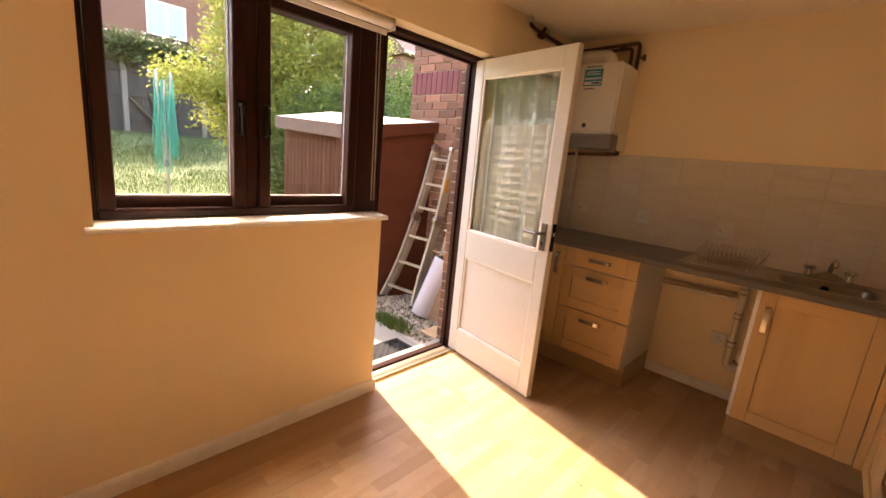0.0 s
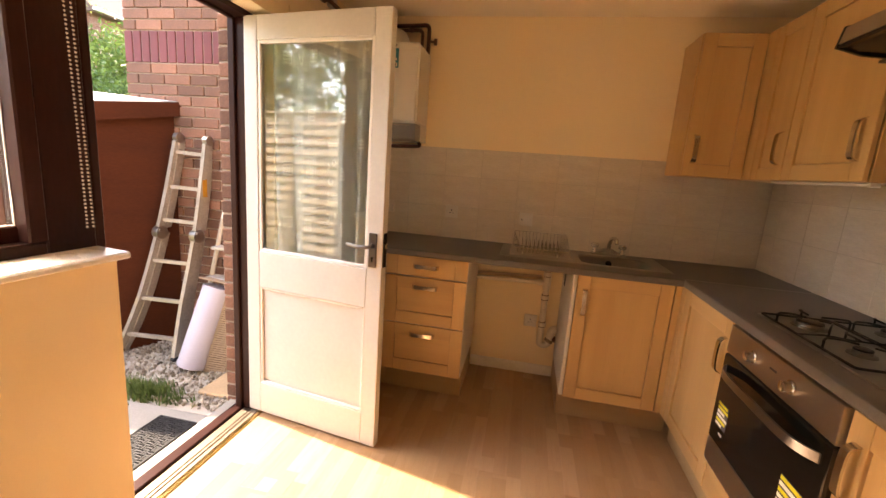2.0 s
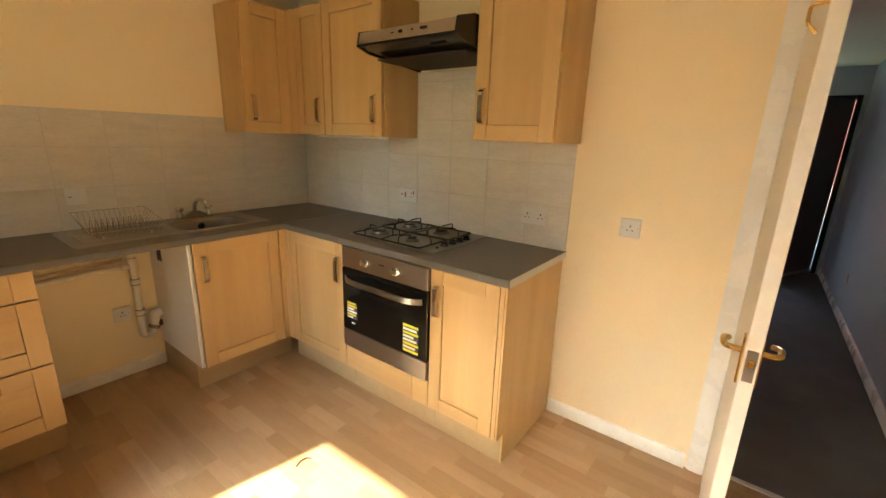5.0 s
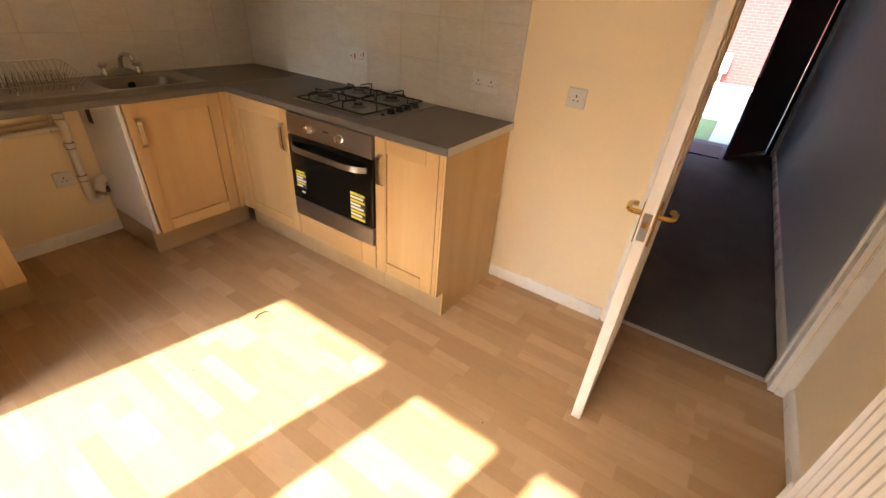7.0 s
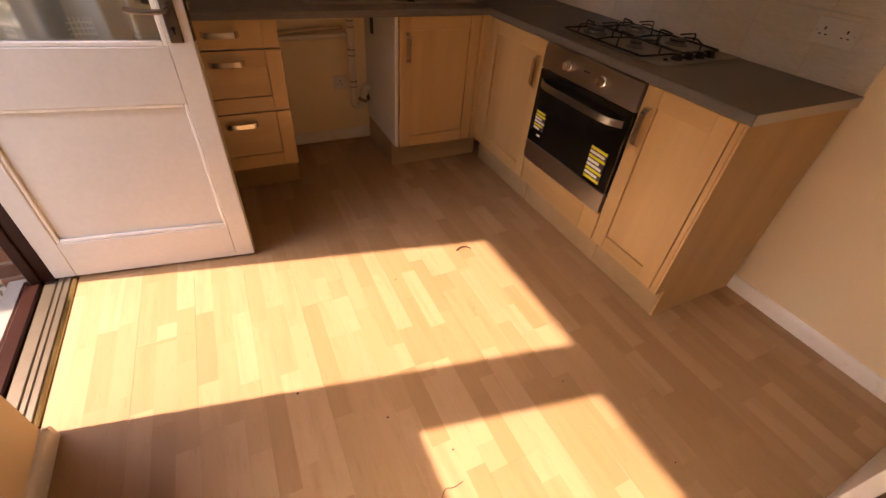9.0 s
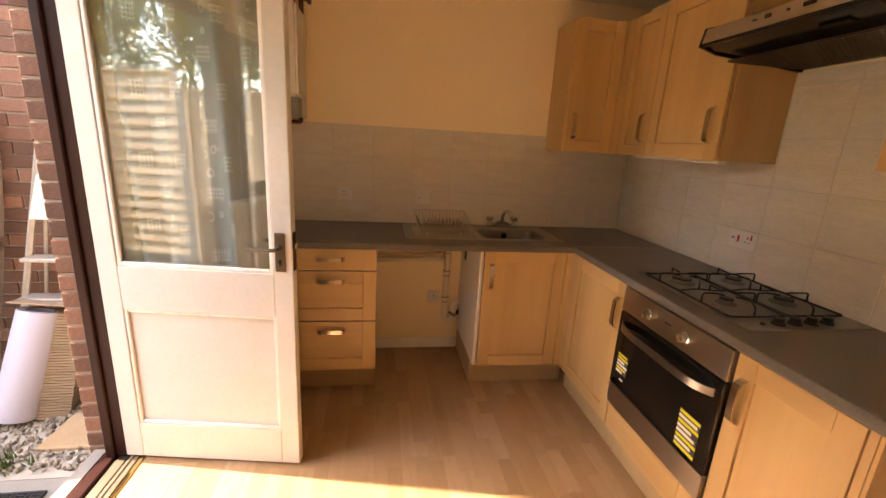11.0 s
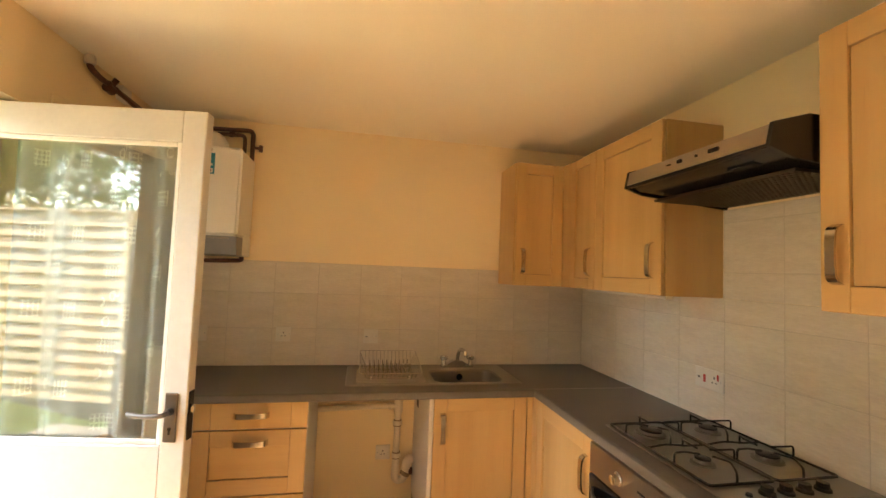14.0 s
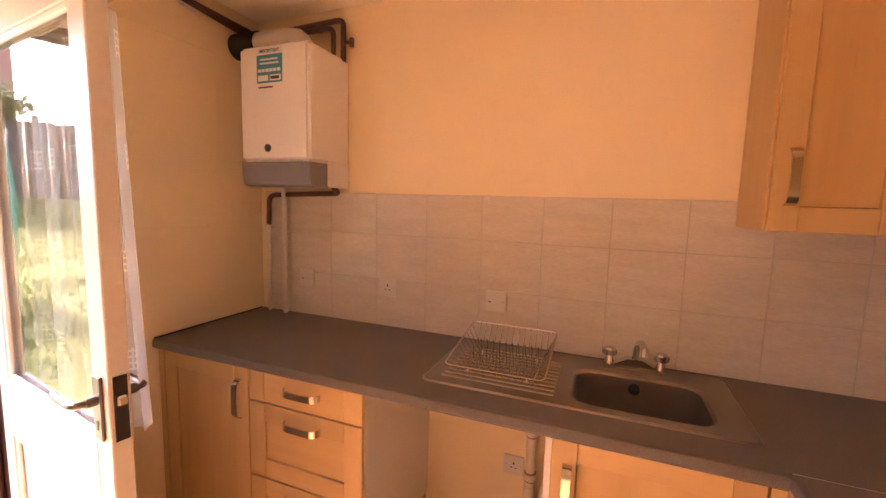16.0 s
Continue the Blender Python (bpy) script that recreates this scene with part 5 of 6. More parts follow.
for k in range(NP):
    bm = bmesh.new()
    g = [[bm.verts.new(shade_ring(j / 12, k, i / NS)) for i in range(NS + 1)] for j in range(13)]
    for j in range(12):
        for i in range(NS):
            bm.faces.new((g[j][i], g[j][i + 1], g[j + 1][i + 1], g[j + 1][i]))
    bmesh.ops.solidify(bm, geom=bm.faces[:], thickness=0.002)
    sh = part("shade_panel", bm, WICKER, lamp)
    bm = bmesh.new()
    path = [shade_ring(j / 34, k, 0) for j in range(35)] + [shade_ring(1, k, i / 22) for i in range(23)]
    for n, p in enumerate(path):
        bead = bmesh.ops.create_icosphere(bm, subdivisions=1, radius=0.0049)["verts"]
        bmesh.ops.translate(bm, verts=bead, vec=p)
    part("braid", bm, TRIM, sh, "pale braided trim")
bm = bmesh.new()
rod(bm, (LX, LY, 2.24), (LX, LY, 2.30), 0.004, 8)
lathe(bm, [(0.04, H), (0.04, 2.31), (0.02, 2.295), (0.005, 2.292)], (LX, LY, 0), 20)
part("ceiling_rose", bm, PLASTIC, lamp)
bm = bmesh.new()
lathe(bm, [(0.017, 2.255), (0.019, 2.24), (0.019, 2.205), (0.016, 2.20)], (LX, LY, 0), 16)
part("lamp_holder", bm, PLASTIC, lamp)
bm = bmesh.new()
for dx in (-0.008, 0.008):
    tube(bm, [(LX + dx, LY - 0.006, 2.20), (LX + dx, LY - 0.006, 2.115), (LX + dx, LY + 0.006, 2.115), (LX + dx, LY + 0.006, 2.20)], 0.005, 8, 0.006)
part("bulb", bm, PLASTIC, lamp, "unlit low-energy tube bulb")

# ---------------------------------------------------------------- radiator
rad = thing("radiator", (1.7, 1.24, 0.13), "cream enamelled fluted panel radiator on the wall", "radiator")
bm = bmesh.new()
prof, n = [], 26 * 8
for i in range(n + 1):
    x = 1.15 + 1.09 * i / n
    prof.append((x, 1.258 + 0.010 * max(-0.6, min(0.7, 1.4 * math.cos(i / n * 2 * math.pi * 26)))))
prof += [(2.24, 1.225), (1.15, 1.225)]
extrude_profile(bm, prof, "z", 0.14, 0.71)
part("panel", bm, BOILERWHITE, rad)
part("edge_seam", boxes(((1.148, 1.228, 0.712), (2.242, 1.262, 0.722)), ((1.148, 1.228, 0.128), (2.242, 1.262, 0.138)), bevel=0.004), BOILERWHITE, rad)
part("bracket", boxes(((1.3, YS, 0.2), (1.33, 1.224, 0.65)), ((2.05, YS, 0.2), (2.08, 1.224, 0.65))), GREYMETAL, rad)
part("valve_pipe", tube(bmesh.new(), [(2.24, 1.245, 0.17), (2.29, 1.245, 0.17), (2.29, 1.245, 0.0)], 0.009, 8, 0.02), BOILERWHITE, rad)

# dirty sealant along the worktop's wall edges, and litter on the floor
single("sealant_line", boxes(((XW + 0.001, 4.21, 0.9055), (XW + 0.007, YN - 0.012, 0.911)), bevel=0.001), RUBBER, (XW, 4.5, 0.9055), "black mouldy sealant line at the worktop end", "sealant")
rngd = random.Random(21)
bm = bmesh.new()
for x, y in ((1.62, 2.77), (1.35, 2.52), (1.83, 2.58), (1.20, 2.70), (1.05, 2.35), (1.70, 3.02), (1.98, 2.2), (1.45, 3.3), (2.1, 2.9), (0.95, 2.9)):
    s_ = rngd.uniform(0.0025, 0.006)
    bmesh.ops.create_icosphere(bm, subdivisions=1, radius=s_, matrix=Matrix.Translation((x, y, s_ * 0.4)) @ Matrix.Diagonal((1, rngd.uniform(0.5, 1), 0.4, 1)))
tube(bm, [(1.25, 2.40, 0.002), (1.28, 2.43, 0.003), (1.30, 2.42, 0.002), (1.335, 2.425, 0.002)], 0.0012, 5, 0.01)
tube(bm, [(1.80, 3.385, 0.003), (1.83, 3.40, 0.006), (1.86, 3.395, 0.005), (1.875, 3.375, 0.003)], 0.003, 5, 0.01)
tagged(new("crumbs", mesh_of("crumbs", bm, PIPE)), "brown crumbs and hairs lying on the laminate", "litter", kind="stuff")

# ---------------------------------------------------------------- hall doorway, hall and street
arch = thing("hall_door_frame", (XE, 1.6, 0), "white gloss painted door lining and architrave", "door frame")
tagged(arch, kind="structure")
part("architrave", boxes(((XE - 0.016, 1.945, 0), (XE, 2.012, 2.06)), ((XE - 0.016, YS + 0.001, 0), (XE, 1.233, 2.06)), ((XE - 0.016, 1.234, 1.993), (XE, 1.944, 2.06)), bevel=0.005, seg=2), GLOSS, arch)
part("lining", boxes(((XE, 1.925, 0), (3.02, 1.9445, 2.0)), ((XE, 1.2355, 0), (3.02, 1.255, 2.0)), ((XE, 1.256, 1.98), (3.02, 1.924, 2.0))), GLOSS, arch)
part("door_stop", boxes(((2.965, 1.912, 0), (2.995, 1.9245, 1.98)), ((2.965, 1.2555, 0), (2.995, 1.268, 1.98)), bevel=0.002), GLOSS, arch)
part("threshold_bar", boxes(((2.962, 1.256, 0.0), (2.992, 1.924, 0.006)), bevel=0.003), ALU, arch, "thin metal carpet bar")
hd = thing("hall_door", (2.58, 1.93, 0.006), "white gloss painted panelled hall door standing open", "door")
hx0_, hx1_ = 2.226, 2.916
part("leaf", boxes(((hx0_, 1.909, 0.006), (hx1_, 1.945, 1.976)), bevel=0.002), SATIN, hd)
bm = bmesh.new()
for y in (1.9065,):
    for z0, z1 in ((0.2, 0.85), (1.0, 1.80)):
        for a, b in ((2.33, 2.54), (2.60, 2.81)):
            for q in (((a, y - 0.002, z0), (a + 0.012, y + 0.002, z1)), ((b - 0.012, y - 0.002, z0), (b, y + 0.002, z1)), ((a + 0.012, y - 0.002, z0), (b - 0.012, y + 0.002, z0 + 0.012)), ((a + 0.012, y - 0.002, z1 - 0.012), (b - 0.012, y + 0.002, z1))):
                box(bm, *q)
part("panel_moulding", bm, SATIN, hd)
for side, y in ((-1, 1.909), (1, 1.945)):
    pl = part("handle_plate", boxes(((2.262, y, 0.80), (2.302, y + side * 0.006, 0.94)), bevel=0.002), BRASS, hd, "brass lever handle plate")
    part("lever", tube(bmesh.new(), [(2.282, y, 0.895), (2.282, y + side * 0.045, 0.895), (2.33, y + side * 0.05, 0.898), (2.375, y + side * 0.048, 0.885), (2.39, y + side * 0.035, 0.88)], 0.0085, 10, 0.02), BRASS, pl)
part("latch_plate", boxes(((hx0_ - 0.002, 1.915, 0.83), (hx0_, 1.939, 0.92))), STEEL, hd)
part("latch", boxes(((hx0_ - 0.012, 1.92, 0.875), (hx0_ - 0.002, 1.934, 0.895)), bevel=0.003), BRASS, hd)
bm = tube(bmesh.new(), [(2.24, 1.945, 1.74), (2.24, 1.975, 1.74), (2.24, 1.975, 1.70), (2.24, 1.955, 1.68)], 0.004, 8, 0.01)
part("coat_hook", bm, BRASS, hd)
hd.matrix_world = pose(2.916, 1.93, 0, 0, 0, 1.2) @ Matrix.Translation((-2.916, -1.93, 0)) @ hd.matrix_world

HX1 = 7.45
setting("hall_floor", boxes(((2.992, 0.9, -0.16), (HX1 + 0.15, 2.9, 0.004))), CARPET, "dark brown hall carpet", "carpet")
setting("hall_ceiling", boxes(((3.021, 0.9, H), (HX1 + 0.1, 2.9, H + 0.12))), CEIL, "cream painted hall ceiling", "ceiling")
setting("wall_hall_south", boxes(((3.021, 1.05, -0.1), (HX1, 1.2, 2.5))), HALLWALL, "pale painted hall wall", "wall")
setting("wall_hall_north", boxes(((3.021, 2.75, -0.1), (HX1, 2.85, 2.5))), HALLWALL, "pale painted hall wall", "wall")
setting("wall_front", boxes(((HX1, 0.9, -0.1), (HX1 + 0.28, 1.24, 2.5)), ((HX1, 2.42, -0.1), (HX1 + 0.28, 2.9, 2.5)), ((HX1, 1.24, 2.03), (HX1 + 0.28, 2.42, 2.5))), HALLWALL, "front wall with the open street doorway", "wall")
skirting("baseboard_hall", (3.021, 1.2, 0.004), (HX1, 1.2, 0.004), (0, 1, 0))
outlet("socket", "white single plug socket on the hall wall", pose(5.9, 1.2, 0.35, 0, 0, 0))
part("frame", boxes(((HX1 + 0.02, 1.24, -0.02), (HX1 + 0.1, 1.29, 2.03)), ((HX1 + 0.02, 2.37, -0.02), (HX1 + 0.1, 2.42, 2.03)), ((HX1 + 0.02, 1.29, 1.98), (HX1 + 0.1, 2.37, 2.03)), bevel=0.004), BLACK, tagged(thing("front_door_frame", (HX1, 1.8, 0), "black painted front door frame", "door frame"), kind="structure"))
fd = thing("front_door", (0, 0, 0), "dark front door standing open into the hall", "door", m=pose(HX1 + 0.02, 1.295, 0.008, 0, 0, 180 - math.degrees(math.atan2(0.365, 0.68))))
part("leaf", boxes(((0, -0.045, 0), (0.80, 0, 1.97)), bevel=0.003), DARKDOOR, fd)
bm = bmesh.new()
for z0, z1 in ((0.2, 0.9), (1.05, 1.8)):
    box(bm, (0.12, -0.054, z0), (0.68, -0.045, z1), 0.006)
part("panel", bm, DARKDOOR, fd)
part("edge_strip", boxes(((0.801, -0.04, 0.1), (0.806, -0.005, 1.9)), bevel=0.001), BLACK, fd)
bm = boxes(((0.70, -0.052, 0.95), (0.73, -0.046, 1.12)), ((0.801, -0.032, 0.9), (0.811, -0.012, 1.15)), bevel=0.002)
part("lock", bm, STEELDARK, fd)
part("weather_bar", boxes(((0.02, 0.001, 0.01), (0.79, 0.02, 0.05)), bevel=0.006), STEELDARK, fd)
single("door_mat", boxes(((6.75, 1.75, 0.0045), (7.35, 2.35, 0.018)), bevel=0.004), RUBBER, (7.05, 2.05, 0.0045), "dark ribbed door mat on the carpet", "mat")

# ---------------------------------------------------------------- ground
def rise(x):
    """Ground height west of the house: a lawn that climbs to the far fence."""
    pts = ((-400, 1.4), (-13, 1.32), (-11.2, 1.25), (-9.4, 0.95), (-8.6, 0.62), (-5.4, 0.20), (-3.0, -0.06), (-2.2, GZ - 0.03), (7.7, GZ - 0.03), (400, GZ - 0.03))
    for (xa, za), (xb, zb) in zip(pts, pts[1:]):
        if xa <= x <= xb:
            u = (x - xa) / (xb - xa)
            return za + (zb - za) * u
    return GZ


bm = bmesh.new()
xs = [-400, -150, -60, -30, -20, -16] + [-13 + 0.45 * i for i in range(26)] + [0, 4, 8, 9, 12, 20, 60, 150, 400]
ys = [-400, -120, -40, -15, -6] + [-3 + 0.6 * i for i in range(28)] + [16, 22, 40, 120, 400]
rows = [[bm.verts.new((x, y, rise(x) + (0.03 * noise.noise((x * 0.6, y * 0.6, 0)) if -12 < x < -2.5 else 0))) for y in ys] for x in xs]
for a, b in zip(rows, rows[1:]):
    for i in range(len(ys) - 1):
        bm.faces.new((a[i], b[i], b[i + 1], a[i + 1]))
setting("ground", bm, LAWN, "rough patchy lawn rising to the far fence", "ground")

# grass blades on the lawn in view
rng = random.Random(5)
verts, faces = [], []
def blade(x, y, z, h, lean):
    a = rng.uniform(0, 6.28)
    w = rng.uniform(0.004, 0.008)
    dx, dy = math.cos(a) * w, math.sin(a) * w
    lx, ly = math.cos(a + 1.6) * lean * h, math.sin(a + 1.6) * lean * h
    i = len(verts)
    verts.extend([(x - dx, y - dy, z - 0.01), (x + dx, y + dy, z - 0.01), (x + lx, y + ly, z + h)])
    faces.append((i, i + 1, i + 2))
for _ in range(42000):
    x, y = rng.uniform(-11.5, -2.6), rng.uniform(1.2, 7.0)
    thick = noise.noise((x * 0.9, y * 0.9, 3))
    if thick < -0.25 and rng.random() < 0.7:
        continue
    blade(x, y, rise(x), rng.uniform(0.03, 0.09) * (1.6 if -9.6 < x < -8.6 else 1), rng.uniform(0.1, 0.7))
me = bpy.data.meshes.new("grass")
me.from_pydata(verts, [], faces)
me.materials.append(BLADES)
tagged(new("grass", me), "short rough lawn grass in sun", "grass", kind="stuff")
verts, faces = [], []
for _ in range(900):
    u = rng.gauss(0, 1)
    blade(-0.72 + 0.12 * u, 3.96 + 0.04 * rng.gauss(0, 1), GZ, rng.uniform(0.03, 0.09), rng.uniform(0.2, 0.9))
me = bpy.data.meshes.new("grass_tuft")
me.from_pydata(verts, [], faces)
me.materials.append(BLADES)
tagged(new("grass_tuft", me), "tuft of grass beside the slab", "grass", kind="stuff")

# slab, mat, flag, gravel outside the garden door
single("concrete_slab", boxes(((-0.80, 3.02, GZ - 0.1), (0.018, 3.88, GZ)), bevel=0.008, seg=2), CONCRETE, (-0.47, 3.45, GZ - 0.1), "pale worn concrete slab outside the door", "slab")
single("patio", boxes(((-2.6, 1.2, GZ - 0.12), (-0.81, 3.0, GZ - 0.012)), ((-0.80, 1.2, GZ - 0.12), (-0.055, 3.01, GZ - 0.012)), bevel=0.006), CONCRETE, (-1.4, 2.1, GZ - 0.12), "grey concrete patio slabs along the house", "patio")
mat = thing("outdoor_mat", (-0.27, 3.5, GZ), "black rubber grid doormat on the slab", "mat")
bm = boxes(((-0.385, 3.18, GZ), (-0.375, 3.72, GZ + 0.016)), ((-0.155, 3.18, GZ), (-0.145, 3.72, GZ + 0.016)), ((-0.375, 3.18, GZ), (-0.155, 3.19, GZ + 0.016)), ((-0.375, 3.71, GZ), (-0.155, 3.72, GZ + 0.016)), bevel=0.002)
part("border", bm, RUBBER, mat)
bm = bmesh.new()
for i in range(7):
    for j in range(16):
        x, y = -0.37 + i * 0.031, 3.195 + j * 0.0322
        if (i + j) % 2:
            box(bm, (x, y, GZ + 0.002), (x + 0.029, y + 0.008, GZ + 0.015))
            box(bm, (x, y + 0.016, GZ + 0.002), (x + 0.029, y + 0.024, GZ + 0.015))
        else:
            box(bm, (x + 0.004, y, GZ + 0.002), (x + 0.012, y + 0.03, GZ + 0.015))
            box(bm, (x + 0.019, y, GZ + 0.002), (x + 0.027, y + 0.03, GZ + 0.015))
part("ribs", bm, RUBBER, mat)
mat.location += Vector((-0.035, 0.07, 0))
part("backing", boxes(((-0.374, 3.191, GZ + 0.0005), (-0.156, 3.709, GZ + 0.004))), RUBBER, mat)
single("stone_flag", boxes(((-0.42, 4.06, GZ - 0.03), (-0.10, 4.34, GZ + 0.018)), bevel=0.008), FLAG, (-0.25, 4.12, GZ - 0.03), "buff stone flag on the gravel", "paving stone")
single("gravel_bed", boxes(((-1.6, 3.885, GZ - 0.1), (-0.053, 4.73, GZ - 0.008))), STONES, (-0.8, 4.2, GZ - 0.1), "earth bed under the gravel", "gravel")
ico = bmesh.new()
bmesh.ops.create_icosphere(ico, subdivisions=1, radius=1)
iv, iface = [tuple(v.co) for v in ico.verts], [[v.index for v in f.verts] for f in ico.faces]
ico.free()
verts, faces = [], []
for _ in range(2600):
    x, y = rng.uniform(-1.5, -0.06), rng.uniform(3.92, 4.73)
    s = rng.uniform(0.007, 0.019)
    e = Euler((rng.uniform(0, 3), rng.uniform(0, 3), rng.uniform(0, 3))).to_matrix()
    k, b0 = (1, rng.uniform(0.6, 1), rng.uniform(0.5, 0.8)), len(verts)
    for v in iv:
        q = e @ Vector((v[0] * s * k[0] * rng.uniform(0.85, 1.1), v[1] * s * k[1], v[2] * s * k[2]))
        verts.append((x + q.x, y + q.y, GZ - 0.004 + s * 0.35 + q.z))
    faces.extend([[b0 + i for i in f] for f in iface])
me = bpy.data.meshes.new("gravel")
me.from_pydata(verts, [], faces)
me.materials.append(STONES)
tagged(new("gravel", me), "loose pale gravel at the foot of the brick wall", "gravel", kind="stuff")

# ---------------------------------------------------------------- shed
shed = thing("shed", (-1.8, 4.2, GZ), "low red-brown timber shed with a felted lean-to roof", "shed")
SX0, SX1, SY0, SY1 = -3.13, -1.50, 4.10, 4.735
SKEW = 0.56                                             # the near side runs out of square along the wall
def skewed(bm, skew=True):
    """Slide the near end out of square, more towards the back, and let the roof line fall towards it."""
    for v in bm.verts:
        if v.co.x > -2.0 and skew:
            v.co.x += SKEW * (v.co.y - SY0)
        if v.co.z > 1.0:
            v.co.z -= 0.055 * (v.co.x + 1.7)
    return bm


def shed_top(y):
    return 1.578 + (y - SY0) * 0.2
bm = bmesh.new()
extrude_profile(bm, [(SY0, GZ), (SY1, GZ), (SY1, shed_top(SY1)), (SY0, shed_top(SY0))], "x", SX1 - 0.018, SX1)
# Darker than the front boards: its shade is part of the colour.
part("side_panel", skewed(bm), SHEDSIDE, shed, "red-brown plywood side, darkened for shade")
bm = bmesh.new()
extrude_profile(bm, [(SY0, GZ), (SY1, GZ), (SY1, shed_top(SY1)), (SY0, shed_top(SY0))], "x", SX0, SX0 + 0.018)
part("side_panel", skewed(bm), SHEDSIDE, shed)
part("back_panel", skewed(boxes(((SX0 + 0.019, SY1 - 0.018, GZ), (SX1 - 0.019, SY1, shed_top(SY1) - 0.01)))), SHEDSIDE, shed)
n = 18
wdt = (SX1 - SX0 - 0.002) / n
for i in range(n):
    x = SX0 + i * wdt
    part("board", skewed(boxes(((x + 0.003, SY0 - 0.018, GZ), (x + wdt - 0.003, SY0, shed_top(SY0) - 0.005)), bevel=0.003), False), SHED, shed)
part("board_backing", boxes(((SX0 + 0.019, SY0 + 0.001, GZ), (SX1 - 0.019, SY0 + 0.008, 1.55))), SHEDSIDE, shed)
for x in (-2.35, -1.45):
    part("hinge_plate", boxes(((x, SY0 - 0.024, 1.18), (x + 0.14, SY0 - 0.0185, 1.215)), bevel=0.001), PIPE, shed)
bm = bmesh.new()
y0, y1 = SY0 - 0.09, SY1 + 0.03
extrude_profile(bm, [(y0, shed_top(y0) + 0.02), (y1, shed_top(y1) + 0.02), (y1, shed_top(y1) + 0.045), (y0, shed_top(y0) + 0.045)], "x", SX0 - 0.06, SX1 + 0.03)
part("roof", skewed(bm), FELT, shed, "pale weathered roof felt")
part("fascia", skewed(boxes(((SX0 - 0.06, y0 - 0.018, shed_top(y0) - 0.095), (SX1 - 0.02, y0 - 0.001, shed_top(y0) + 0.042)), bevel=0.002)), wood("grey_fascia", (0.12, 0.075, 0.055), (0.19, 0.13, 0.10), "x", 0.8), shed, "weathered front fascia board")
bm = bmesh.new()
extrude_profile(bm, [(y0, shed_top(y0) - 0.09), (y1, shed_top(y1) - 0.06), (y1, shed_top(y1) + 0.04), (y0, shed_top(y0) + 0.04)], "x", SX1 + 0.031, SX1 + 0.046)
# Shares the side's colour, with the shade already in it.
part("bargeboard", skewed(bm), SHEDSIDE, shed, "red-brown bargeboard, darkened for shade")

# ---------------------------------------------------------------- ladder leaning on the brick wall
lad = thing("folding_ladder", (-0.95, 4.3, GZ), "weathered folding aluminium ladder leaning on the brick wall", "ladder")
BL_, BR_, TL_, TR_ = Vector((-1.33, 4.34, GZ)), Vector((-0.90, 4.38, GZ)), Vector((-1.10, 4.69, 1.455)), Vector((-0.80, 4.70, 1.445))
def lad_point(u, side):
    """A point up one stile; the lowest part flares outwards."""
    a, b = (BL_, TL_) if side < 0 else (BR_, TR_)
    p = a.lerp(b, u)
    flare = 0.045 * (max(0, 0.3 - u) / 0.3) ** 1.5 - 0.03
    p.x += side * flare
    p.y += 0.05 * math.sin(math.pi * u)
    return p
def stile_bar(pts):
    bm = bmesh.new()
    rings = []
    for p in pts:
        rings.append([bm.verts.new(p + Vector(q)) for q in ((-0.014, -0.034, 0), (0.014, -0.034, 0), (0.014, 0.034, 0.012), (-0.014, 0.034, 0.012))])
    for r, q in zip(rings, rings[1:]):
        for k in range(4):
            bm.faces.new((r[k], r[(k + 1) % 4], q[(k + 1) % 4], q[k]))
    bm.faces.new(rings[0])
    bm.faces.new(rings[-1])
    bmesh.ops.recalc_face_normals(bm, faces=bm.faces)
    return bm
for side in (-1, 1):
    for u0, u1 in ((0.0, 0.545), (0.575, 0.985)):
        part("stile", stile_bar([lad_point(u0 + (u1 - u0) * i / 8, side) for i in range(9)]), LADDER, lad)
        part("rear_stile", stile_bar([lad_point(u0 + (u1 - u0) * i / 8, side) + Vector((-side * 0.004, 0.066 * (1 - 0.5 * (u0 + (u1 - u0) * i / 8)), 0)) for i in range(9)]), LADDER, lad)
    c = lad_point(0.56, side)
    bm = bmesh.new()
    lathe(bm, [(0.001, -0.026), (0.05, -0.024), (0.052, 0.0), (0.05, 0.024), (0.001, 0.026)], c, 18, "x")
    rod(bm, c + Vector((-0.035, -0.02, 0.02)), c + Vector((0.035, -0.02, 0.02)), 0.014, 10)
    part("hinge", bm, STEELDARK, lad, "grey locking hinge")
    bm = bmesh.new()
    lathe(bm, [(0.001, -0.02), (0.036, -0.018), (0.036, 0.018), (0.001, 0.02)], lad_point(1.0, side), 16, "x")
    part("top_hinge", bm, STEELDARK, lad)
    part("foot", boxes((tuple(lad_point(0, side) - Vector((0.02, 0.038, 0.0))), tuple(lad_point(0, side) + Vector((0.02, 0.038, 0.03)))), bevel=0.006), RUBBER, lad)
for u in (0.09, 0.255, 0.43, 0.62, 0.775, 0.935):
    a, b = lad_point(u, -1), lad_point(u, 1)
    bm = tube(bmesh.new(), [a + Vector((0.012, 0, 0)), b + Vector((-0.012, 0, 0))], 0.017, 4)
    part("rung", bm, LADDER, lad)
part("warning_label", boxes((tuple(lad_point(0.8, 1) + Vector((0.0145, -0.022, -0.09))), tuple(lad_point(0.8, 1) + Vector((0.016, 0.02, 0.09))))), mottled("orange_label", (0.55, 0.25, 0.02), 0.6), lad, "faded orange warning label")

